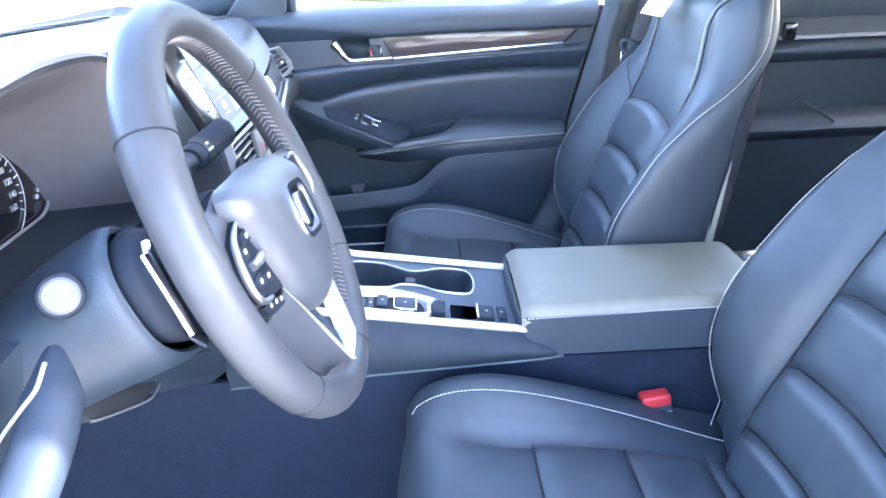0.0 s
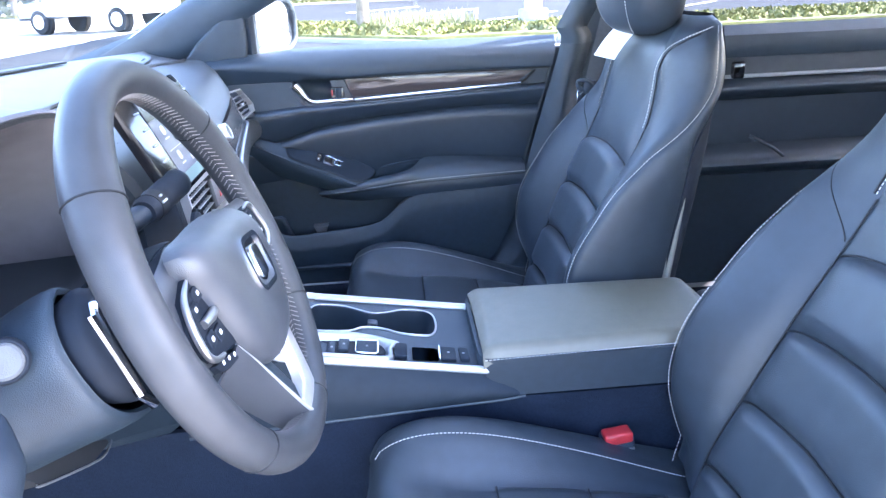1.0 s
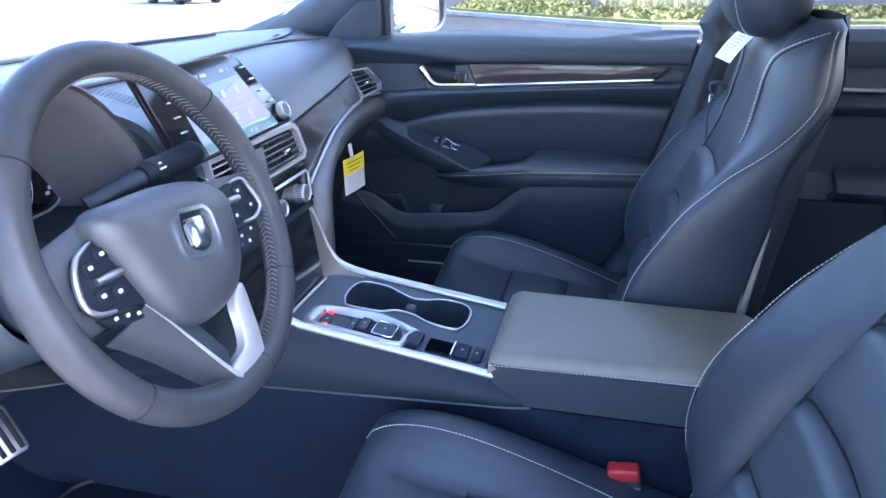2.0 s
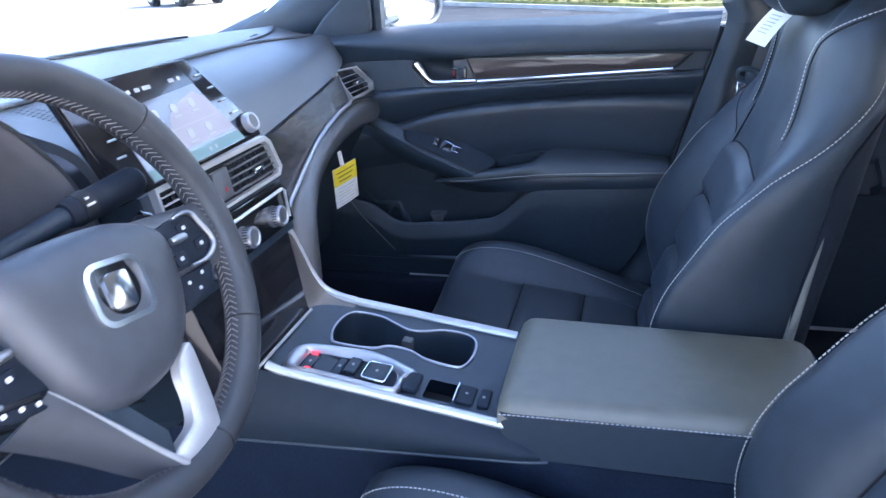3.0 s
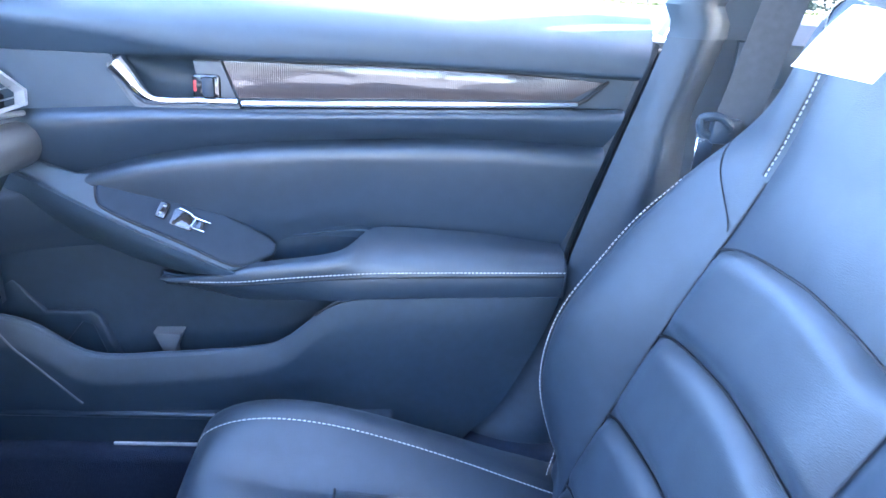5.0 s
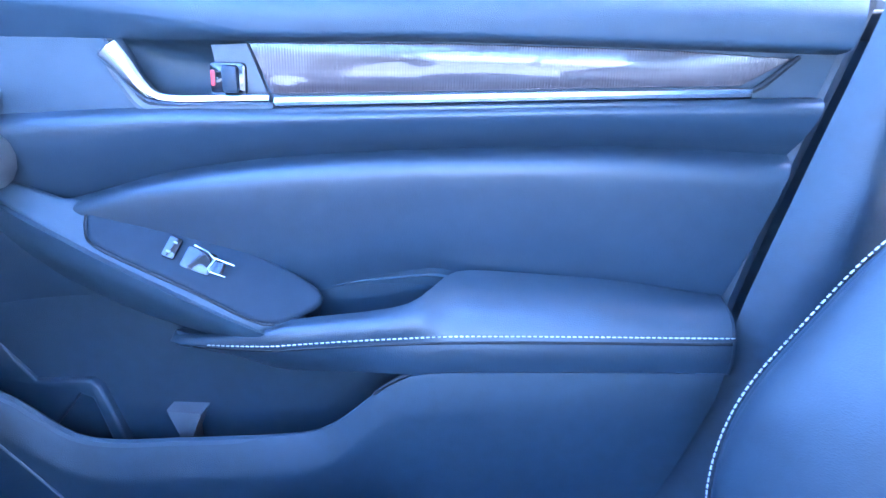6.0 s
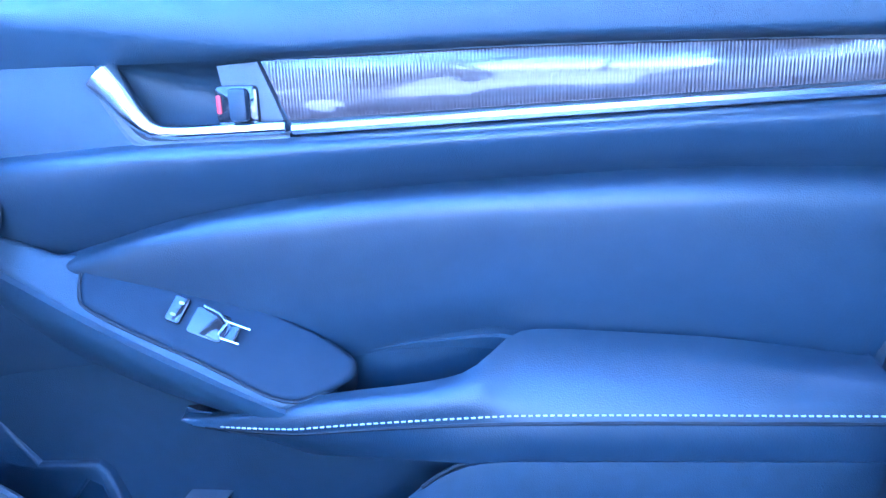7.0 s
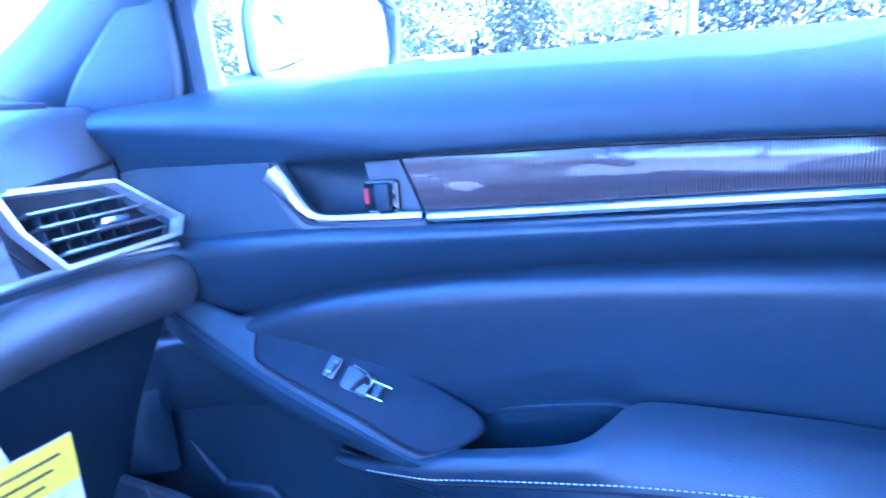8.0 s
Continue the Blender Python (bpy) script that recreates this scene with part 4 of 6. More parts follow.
part("belt_pad", rear_band(0.935, 1.012, lambda v: 0.015 + 0.006 * math.sin(math.pi * v) - 0.07 * max(0, v - 0.7)), SOFT, rear_door)
part("inlay", rear_band(0.892, 0.933, lambda v: 0.003), GREY, rear_door)
part("chrome_strip", tube([(0.42, 0.755, 0.888), (1.7, 0.763, 0.888)], 0.0045, 8), SILVER, rear_door, "thin chrome strip")
part("shoulder_roll", rear_band(0.83, 0.884, lambda v: 0.004 + 0.022 * math.sin(math.pi * v)), LEATHER, rear_door)
part("insert_pad", rear_band(0.70, 0.829, lambda v: -0.004), LEATHER, rear_door)
part("armrest", sheet(lambda u, v: (0.62 + 0.8 * u, 0.765 - 0.06 * math.sin(math.pi * v), 0.63 + 0.085 * v), 12, 10, 0.02), LEATHER, rear_door)
part("lower_panel", rear_band(0.33, 0.64, lambda v: 0.02), HARD, rear_door)
part("handle", tube([(0.79, 0.715, 0.745), (0.85, 0.705, 0.715), (0.885, 0.71, 0.69)], 0.0045, 8), HARD, rear_door)
part("latch_handle", block((0.745, 0.775), (0.742, 0.76), (0.885, 0.925), 0.004, 2), BLACK, rear_door)
part("window_pane", sheet(lambda u, v: (0.46 + 1.15 * u, 0.79 - 0.13 * v ** 1.3, 0.99 + 0.37 * v), 8, 6, 0.004), TINTED, rear_door, "tinted raised rear side window")


# ---- dashboard ----
dash = thing("dashboard", "black dashboard with dark inlay, screen and air vents", "dashboard", (-0.6, 0, 0.9))
# front upper edge of the pad along the car's width: x and z
EDGE_X = spline([(-0.76, -0.43), (-0.55, -0.385), (-0.20, -0.372), (0.06, -0.372), (0.15, -0.392), (0.45, -0.425), (0.60, -0.455), (0.72, -0.50)])
EDGE_Z = spline([(-0.76, 0.95), (-0.5, 0.95), (-0.2, 0.932), (0.05, 0.915), (0.15, 0.912), (0.30, 0.922), (0.45, 0.933), (0.60, 0.942), (0.72, 0.945)])


def pad(u, v):
    y = -0.208 + 0.933 * u
    back = -0.93 + 0.28 * (y / 0.76) ** 2
    q = [Vector((EDGE_X(y), y, EDGE_Z(y))), Vector((EDGE_X(y) - 0.030, y, EDGE_Z(y) + 0.045)), Vector((EDGE_X(y) - 0.085, y, 0.998)), Vector((EDGE_X(y) - 0.145, y, 1.012)), Vector((-0.60, y, 1.020)), Vector((back, y, 1.018))]
    q[4].x = min(q[4].x, q[3].x - 0.02) if back < q[3].x - 0.05 else (q[3].x + back) / 2
    k = v * 5
    i = min(4, int(k))
    t = k - i
    a, b = q[i], q[i + 1]
    z, c = q[max(0, i - 1)], q[min(5, i + 2)]
    return 0.5 * (2 * a + (b - z) * t + (2 * z - 5 * a + 4 * b - c) * t * t + (3 * a - z - 3 * b + c) * t ** 3)


part("top_pad", sheet(pad, 70, 30, 0.012), DASH_PAD, dash, "soft black dashboard top")
grille = bmesh.new()
for row in range(3):
    for k in range(18):
        q = pad((0.045 + 0.010 * row) / 0.933, 0.30 + 0.022 * k - 0.01 * row)
        w = pad((0.050 + 0.010 * row) / 0.933, 0.30 + 0.022 * k - 0.01 * row)
        tube((q + Vector((0, 0, 0.0002)), w + Vector((0, 0, 0.0002))), 0.0007, 4, bm=grille)
part("sensor_grille", grille, GREY, dash, "fine dotted grille beside the screen")
part("top_ridge", tube(smooth_line([pad(0.02 + 0.96 * k / 14, 0.66 - 0.30 * max(0, (k - 7) / 7) ** 1.6) + Vector((0, 0, 0.001)) for k in range(15)], 4), 0.0045, 8), DASH_PAD, dash)
part("demister_vent", sheet(lambda u, v: (-0.86 + 0.26 * (1.2 * u - 0.6) ** 2 + 0.03 * v, -0.5 + 1.0 * u, 1.021), 24, 3, 0.004), HARD, dash)
inl_top = lambda y: (EDGE_X(y) + 0.004, EDGE_Z(y) - 0.004)
INL_LOW = spline([(0.10, 0.800), (0.15, 0.812), (0.20, 0.830), (0.29, 0.862), (0.40, 0.880), (0.50, 0.884), (0.58, 0.878)])


def inlay_face(u, v):
    y = 0.085 + 0.455 * u
    x1, z1 = inl_top(y)
    z0 = INL_LOW(y)
    return (x1 + 0.018 * (1 - v) - 0.010 * v * 0, y, z0 + (z1 - z0) * v)


part("inlay", sheet(inlay_face, 40, 8, 0.01), DASH_INLAY, dash, "glossy dark inlay across the dashboard")
line = [Vector(inlay_face(k / 30, 0.0)) + Vector((0.006, 0, 0.000)) for k in range(31)]
part("silver_line", tube(smooth_line([(-0.352, 0.083, 0.786)] + line[1::3] + [(-0.442, 0.62, 0.873), (-0.43, 0.70, 0.868)], 4), 0.0032, 8), SATIN, dash, "thin silver line under the inlay")
# padded roll under the inlay, bending down beside the centre stack
roll_line = smooth_line([(-0.345, 0.108, 0.650), (-0.347, 0.120, 0.715), (-0.360, 0.152, 0.768), (-0.378, 0.206, 0.797), (-0.397, 0.284, 0.821), (-0.417, 0.40, 0.836), (-0.434, 0.55, 0.840), (-0.440, 0.70, 0.832)], 6)
part("knee_roll", tube(roll_line, [0.030 - 0.004 * k / len(roll_line) for k in range(len(roll_line))], 14, flat=0.95, up=(1, 0, 0)), DASH_PAD, dash, "rounded black pad under the inlay")
part("glovebox_door", sheet(lambda u, v: (-0.44 - 0.13 * v - 0.02 * math.sin(math.pi * v), 0.13 + 0.56 * u, 0.835 - 0.30 * v), 20, 14, 0.01), HARD, dash, "black glovebox lid")
part("underside", sheet(lambda u, v: (-0.57 - 0.5 * v, 0.10 + 0.62 * u, 0.54 - 0.03 * v), 6, 6, 0.01), HARD, dash)
part("end_cap", sheet(lambda u, v: (-0.500 - 0.40 * u, 0.722, 0.62 + 0.36 * v - 0.1 * u * (1 - v)), 8, 8, 0.01), HARD, dash)

# right air vent
VENT = axes((-0.441, 0.640, 0.905), (0.02, 1, -0.02), (-0.30, 0, 1))
V_OUT = [(-0.090, 0.036), (0.018, 0.030), (0.075, -0.014), (0.064, -0.030), (-0.055, -0.032), (-0.080, 0.004)]
V_IN = [(-0.080, 0.030), (0.015, 0.0255), (0.066, -0.0135), (0.059, -0.0245), (-0.052, -0.0265), (-0.073, 0.003)]
vent = part("side_vent", ring_plate(V_OUT, [(a * 0.7 + c * 0.3, b * 0.7 + d * 0.3) for (a, b), (c, d) in zip(V_IN, V_OUT)], 0.012, VENT @ Matrix.Translation((0, 0, 0.006))), SILVER, dash, "silver framed side air vent")
part("vent_cavity", plate(V_OUT, 0.004, 0, VENT @ Matrix.Translation((0, 0, -0.022))), RUBBER, vent)
for k in range(4):
    h = 0.016 - 0.0115 * k
    a0, a1 = (-0.066, 0.020 + 0.012 * k)
    part("slat", block((a0 + 0.006 * k, min(0.054, a1 + 0.012)), (h - 0.0008, h + 0.0008), (-0.018, 0.002), 0.0005, 1, VENT), SATIN, vent)
part("vane_knob", block((-0.012, 0.016), (-0.006, 0.0), (-0.004, 0.008), 0.002, 2, VENT), CHROME, vent)

# centre stack
STACK = axes((-0.338, -0.06, 0.862), (0, 1, 0), (-0.14, 0, 1))
part("stack_body", plate([(-0.135, 0.068), (0.118, 0.066), (0.140, 0.02), (0.148, -0.075), (-0.125, -0.075)], 0.06, 0.006, STACK @ Matrix.Translation((0, 0, -0.004))), HARD, dash)
fr_out = [(-0.120, 0.072), (0.118, 0.070), (0.130, 0.060), (0.142, 0.020), (0.130, 0.010), (-0.120, 0.010)]
fr_in = [(-0.116, 0.0655), (0.114, 0.0635), (0.1225, 0.056), (0.1335, 0.0215), (0.126, 0.0140), (-0.116, 0.0140)]
cv = part("centre_vent", ring_plate(fr_out, fr_in, 0.010, STACK @ Matrix.Translation((0, 0, 0.006))), SILVER, dash, "silver framed centre air vents")
part("vent_cavity", plate(fr_in, 0.003, 0, STACK @ Matrix.Translation((0, 0, -0.0035))), RUBBER, cv)
for k in range(5):
    h = 0.058 - 0.0095 * k
    part("slat", block((0.018, 0.117 + 0.003 * k), (h - 0.0009, h + 0.0009), (-0.002, 0.004), 0.0005, 1, STACK), GREY, cv)
    part("slat", block((-0.112, -0.028), (h - 0.0007, h + 0.0007), (-0.002, 0.004), 0.0005, 1, STACK), SATIN, cv)
part("vane_knob", block((0.068, 0.088), (0.030, 0.037), (0.0, 0.009), 0.002, 2, STACK), CHROME, cv)
for k in range(7):
    part("vane", block((0.026 + 0.013 * k, 0.0272 + 0.013 * k), (0.018, 0.060), (-0.003, 0.0005), 0.0003, 1, STACK), HARD, cv)
    part("vane", block((-0.104 + 0.011 * k, -0.1028 + 0.011 * k), (0.018, 0.060), (-0.003, 0.0005), 0.0003, 1, STACK), HARD, cv)
for k in range(6):
    part("vane", block((-0.052 + 0.015 * k, -0.0508 + 0.015 * k), (-0.022, 0.020), (-0.020, -0.008), 0.0003, 1, VENT), HARD, vent)
part("hazard_button", block((-0.022, 0.014), (0.020, 0.058), (0.0, 0.007), 0.003, 2, STACK), GREY, dash)
part("hazard_mark", plate([(-0.005, 0.030), (0.002, 0.030), (-0.0015, 0.0365)], 0.0006, 0, STACK @ Matrix.Translation((0, 0, 0.0077))), RED, dash)
climate = part("climate_panel", plate([(-0.120, 0.002), (0.130, 0.002), (0.142, -0.012), (0.140, -0.060), (-0.118, -0.060)], 0.02, 0.003, STACK @ Matrix.Translation((0, 0, 0.002))), BLACK, dash, "gloss black climate panel")
part("climate_trim", tube([STACK @ Vector(q) for q in ((-0.120, -0.011, 0.004), (0.126, -0.009, 0.004), (0.131, -0.013, 0.004), (0.126, -0.050, 0.004))], 0.0024, 6), SILVER, climate)
for a in (0.086, 0.008, -0.085):
    kn = part("climate_knob", lathe([(0.0150, 0), (0.0145, 0.006), (0.0143, 0.015), (0.0130, 0.018), (0.0105, 0.0185), (0.0095, 0.017)], STACK @ Matrix.Translation((a, -0.036, 0.002)), 28), SATIN, climate, "knurled silver climate knob")
    for j in range(24):
        w = TAU * j / 24
        part("knurl", tube([STACK @ Vector((a + 0.0146 * math.cos(w), -0.036 + 0.0146 * math.sin(w), 0.009)), STACK @ Vector((a + 0.0144 * math.cos(w), -0.036 + 0.0144 * math.sin(w), 0.0165))], 0.0007, 4), HARD, kn)
    part("knob_face", lathe([(0.0100, 0), (0.0097, 0.001), (0.0005, 0.0012)], STACK @ Matrix.Translation((a, -0.036, 0.0175)), 24), SATIN, kn)
for k in range(5):
    part("climate_button", block((-0.056 + 0.012 * k, -0.047 + 0.012 * k), (-0.040, -0.026), (0.002, 0.005), 0.001, 1, STACK), HARD, climate)
LOWER = axes((-0.325, -0.035, 0.745), (0, 1, 0.0), (-0.22, 0, 1))
part("lower_face", plate([(-0.140, 0.048), (0.105, 0.046), (0.085, -0.078), (-0.130, -0.078)], 0.03, 0.004, LOWER), BLACK, dash, "gloss dark panel under the climate knobs")
part("lower_line", tube([LOWER @ Vector(q) for q in ((-0.13, -0.074, 0.004), (0.083, -0.074, 0.004))], 0.0022, 6), SILVER, dash)
# silver arch that runs from the stack down to the console rail
arch = smooth_line([(-0.346, 0.052, 0.798), (-0.342, 0.078, 0.786), (-0.336, 0.092, 0.750), (-0.325, 0.098, 0.71), (-0.308, 0.101, 0.682), (-0.280, 0.099, 0.670), (-0.255, 0.099, 0.6645)], 8)
part("arch", tube(arch, 0.0070, 8), SILVER, dash, "silver arch beside the centre stack")
part("arch_side", sheet(lambda u, v: (lambda q: (q.x + 0.004 - 0.012 * v, q.y - 0.004 - 0.050 * v, q.z - 0.004 - 0.018 * v))(arch[min(len(arch) - 1, int(u * (len(arch) - 1) + 0.5))]), len(arch) - 1, 6, 0.004), ARCH_GREY, dash, "grey face inside the arch")

# screen
SCR = axes((-0.357, -0.092, 0.992), (0, 1, 0), (-0.40, 0, 1))
scr = thing("touch_screen", "upright touch screen with side buttons, reflecting the sky", "screen", (-0.36, -0.09, 0.93))
s_out = [(-0.152, 0.060), (0.058, 0.061), (0.066, 0.055), (0.134, -0.044), (0.132, -0.058), (-0.140, -0.060)]
DISPLAY = glow_material("display_light", (0.36, 0.42, 0.56), 0.020)
DISPLAY.node_tree.nodes["Principled BSDF"].inputs["Roughness"].default_value = 0.04
DISPLAY.node_tree.nodes["Principled BSDF"].inputs["Coat Weight"].default_value = 0.2
part("housing", plate(s_out, 0.012, 0.003, SCR), BLACK, scr)
part("display", plate([(-0.104, 0.056), (0.036, 0.057), (0.092, -0.053), (-0.092, -0.054)], 0.001, 0, SCR @ Matrix.Translation((0, 0, 0.0009))), DISPLAY, scr, "lit display with a pale map")
part("title_bar", plate([(-0.104, 0.056), (0.036, 0.057), (0.050, 0.030), (-0.102, 0.024)], 0.0004, 0, SCR @ Matrix.Translation((0, 0, 0.0014))), BLACK, scr)
HILL = glow_material("display_wallpaper", (0.66, 0.68, 0.80), 0.030)
TEAL = glow_material("display_foot", (0.30, 0.55, 0.60), 0.020)
icons = glow_material("display_icons", (0.80, 0.88, 1.0), 0.034)
part("wallpaper", plate([(-0.040, -0.036), (-0.020, 0.004), (0.012, 0.016), (0.040, 0.022), (0.058, 0.012), (0.084, -0.036)], 0.0004, 0, SCR @ Matrix.Translation((0, 0, 0.0013))), HILL, scr, "pale hill shape on the display")
part("foot_bar", plate([(-0.092, -0.053), (0.091, -0.052), (0.086, -0.040), (-0.093, -0.041)], 0.0004, 0, SCR @ Matrix.Translation((0, 0, 0.0017))), TEAL, scr, "teal band along the foot of the display")
for r, row in enumerate(((-0.076, -0.040, -0.006, 0.028), (-0.070, -0.034, 0.0, 0.036))):
    for a in row:
        part("icon", plate(rounded(0.011, 0.011, 0.004, 4, a, 0.010 - 0.032 * r), 0.0005, 0, SCR @ Matrix.Translation((0, 0, 0.0020))), icons, scr)
        part("icon_caption", plate(rounded(0.015, 0.0018, 0.0005, 1, a, 0.0005 - 0.032 * r), 0.0004, 0, SCR @ Matrix.Translation((0, 0, 0.0020))), icons, scr)
for a, w in ((-0.060, 0.006), (-0.046, 0.008), (-0.030, 0.014), (0.014, 0.010), (0.028, 0.005)):
    part("status_bar", plate(rounded(w, 0.0045, 0.001, 2, a, 0.040), 0.0004, 0, SCR @ Matrix.Translation((0, 0, 0.0020))), icons, scr)
part("page_line", plate([(-0.090, -0.0125), (0.060, -0.0110), (0.060, -0.0118), (-0.090, -0.0133)], 0.0003, 0, SCR @ Matrix.Translation((0, 0, 0.0020))), icons, scr)
for a in (0.018, 0.030):
    part("foot_mark", plate(rounded(0.005, 0.005, 0.0015, 2, a, -0.0465), 0.0003, 0, SCR @ Matrix.Translation((0, 0, 0.0022))), icons, scr)
for k in range(4):
    part("side_button", block((0.060 + 0.0115 * k, 0.073 + 0.0115 * k), (0.0365 - 0.0185 * k, 0.0390 - 0.0185 * k), (0.0, 0.002), 0.0008, 1, SCR), SATIN, scr)
    part("side_button", block((-0.122, -0.108), (0.0365 - 0.0185 * k, 0.0390 - 0.0185 * k), (0.0, 0.002), 0.0008, 1, SCR), SATIN, scr)
for a in (0.112,):
    kb = part("volume_knob", lathe([(0.0132, 0), (0.0126, 0.010), (0.0118, 0.0125), (0.0100, 0.013), (0.0092, 0.0115)], SCR @ Matrix.Translation((a, -0.038, 0.0)), 28), SATIN, scr, "round silver knob")
    part("knob_face", lathe([(0.0091, 0), (0.0086, 0.0006), (0.0004, 0.0008)], SCR @ Matrix.Translation((a, -0.038, 0.0115)), 24), GREY, kb)
    part("knob_ring", lathe([(0.0150, 0), (0.0148, 0.0022), (0.0135, 0.0026)], SCR @ Matrix.Translation((a, -0.038, 0.0)), 28), BLACK, kb)

# instrument hood and cluster
HOOD = smooth_line([(0, -0.650, 0.880), (0, -0.640, 0.945), (0, -0.600, 1.005), (0, -0.535, 1.038), (0, -0.46, 1.051), (0, -0.39, 1.053), (0, -0.325, 1.046), (0, -0.290, 1.028), (0, -0.258, 0.995), (0, -0.228, 0.950), (0, -0.205, 0.880)], 6)
hood_at = lambda u: HOOD[min(len(HOOD) - 1, int(round(u * (len(HOOD) - 1))))]


def hood_inside(u, v):
    q = hood_at(u)
    k = 1 - 0.06 * v ** 1.2
    lip = 0.008 * max(0, 1 - v / 0.12) ** 2
    return (-0.400 - 0.150 * v, -0.400 + (q.y + 0.400) * k, 0.90 + (q.z + lip - 0.90) * (1 - 0.30 * v ** 1.2) - 0.012 * v)


def hood_outside(u, v):
    q = hood_at(1 - u)
    back = -0.93 + 0.28 * (q.y / 0.76) ** 2
    x = -0.398 + (back + 0.398) * v
    z = q.z + 0.010 * min(1, v * 12) + (1.016 - q.z - 0.010) * min(1, v * 1.7) ** 1.3
    return (x, -0.40 + (q.y + 0.40) * (1.0 + 0.03 * min(1, v * 8)), z)


part("instrument_hood", sheet(hood_outside, len(HOOD) - 1, 24, 0.004), DASH_PAD, dash, "soft black hood over the instruments")
part("hood_lining", sheet(hood_inside, len(HOOD) - 1, 14, 0.004), LINING_GLARE, dash, "inside of the hood, its glare put into the colour")
part("hood_floor", sheet(lambda u, v: (-0.400 - 0.150 * v, -0.650 + 0.445 * u, 0.880 - 0.006 * v), 12, 6, 0.006), HARD, dash)
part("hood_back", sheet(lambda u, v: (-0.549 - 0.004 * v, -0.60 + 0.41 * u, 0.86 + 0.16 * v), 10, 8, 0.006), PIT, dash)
part("end_pad", sheet(lambda u, v: (-0.42 - 0.30 * v, -0.76 + 0.120 * u, 0.90 + 0.116 * math.sin(min(1, v * 3) * math.pi / 2)), 6, 18, 0.01), SOFT, dash)
CL = axes((-0.543, -0.385, 0.926), (0, 1, 0), (-0.06, 0, 1))
cl_line = [(q.x, q.y) for q in smooth_line([(-0.150, 0.032, 0), (-0.110, 0.050, 0), (0.0, 0.054, 0), (0.095, 0.052, 0), (0.130, 0.044, 0), (0.155, 0.028, 0), (0.169, -0.006, 0), (0.165, -0.030, 0), (0.150, -0.046, 0), (0.10, -0.050, 0), (-0.11, -0.050, 0), (-0.150, -0.038, 0)], 5, True)]
cluster = part("instrument_panel", plate(cl_line, 0.006, 0.001, CL), BLACK, dash, "black instrument dials with pale figures")
part("cluster_edge", tube([CL @ Vector((a, b, 0.002)) for a, b in cl_line], 0.0018, 6, True), SILVER, cluster, "thin bright edge of the dials")
dial = material("dial_marks", (0.75, 0.77, 0.80), 0.5)
dial_c = Vector((0.072, -0.006, 0.0))
for k in range(25):
    a = radians(-130 + 10.5 * k)
    big = 0.007 if k % 2 == 0 else 0.004
    part("dial_tick", plate([(-0.0006, 0), (0.0006, 0), (0.0006, big), (-0.0006, big)], 0.0004, 0, CL @ Matrix.Translation((dial_c.x + 0.047 * math.sin(a), dial_c.y + 0.044 * math.cos(a), 0.0008)) @ pose(0, 0, 0, 0, 0, -math.degrees(a))), dial, cluster)
part("dial_ring", tube([CL @ Vector((dial_c.x + 0.0545 * math.cos(k * TAU / 48), dial_c.y + 0.0500 * math.sin(k * TAU / 48), 0.001)) for k in range(48)], 0.0006, 4, True), dial, cluster)
for txt, a in (("80", 30), ("100", 54), ("120", 78), ("140", 101), ("160", 124)):
    cu = bpy.data.curves.new("figures", "FONT")
    cu.body, cu.size, cu.extrude, cu.align_x, cu.align_y = txt, 0.0088, 0.0002, "CENTER", "CENTER"
    ob = new("figures", cu)
    ob.data.materials.append(dial)
    ob.parent = cluster
    ob.matrix_world = CL @ Matrix.Translation((dial_c.x + 0.036 * math.sin(radians(a)), dial_c.y + 0.034 * math.cos(radians(a)), 0.0008))
for a, b in ((0.143, 0.022), (0.148, -0.002), (0.152, -0.022), (0.146, -0.028)):
    part("warning_light", plate(rounded(0.007, 0.005, 0.002, 2, a, b), 0.0003, 0, CL @ Matrix.Translation((0, 0, 0.0008))), dial, cluster)
# lower part in front of the driver
knee_low = lambda y: min(0.80, 0.668 - 0.60 * (y + 0.282))


def knee_skin(u, v):
    y = -0.13 - 0.57 * u
    return (-0.388 - 0.012 * math.sin(math.pi * u) - 0.030 * v ** 1.5 - 0.02 * max(0, (v - 0.93) / 0.07) ** 2, y, 0.895 + (knee_low(y) - 0.895) * v)


part("knee_panel", sheet(knee_skin, 28, 18, 0.01), HARD, dash, "black knee panel under the wheel")
part("knee_seam", tube([Vector(knee_skin(k / 30, 0.80)) + Vector((0.011, 0, 0)) for k in range(4, 30)], 0.0016, 5), RUBBER, dash)
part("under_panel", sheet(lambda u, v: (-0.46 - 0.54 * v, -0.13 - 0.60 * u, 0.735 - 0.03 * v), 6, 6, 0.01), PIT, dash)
SLOT = axes((-0.390, -0.46, 0.79), (0, 0.85, -0.53), (-0.2, 0.53, 0.85))
part("coin_tray", plate([(-0.079, 0.006), (-0.070, -0.010), (-0.046, -0.017), (0.05, -0.009), (0.085, 0.004), (0.080, 0.008)], 0.02, 0.002, SLOT), RUBBER, dash, "dark open tray")
part("coin_tray_lip", tube(smooth_line([SLOT @ Vector(q) for q in ((-0.055, -0.016, 0.001), (-0.046, -0.0175, 0.002), (0.05, -0.0095, 0.002), (0.078, 0.001, 0.002), (0.085, 0.006, 0.001))], 4), 0.0011, 6), GREY, dash)
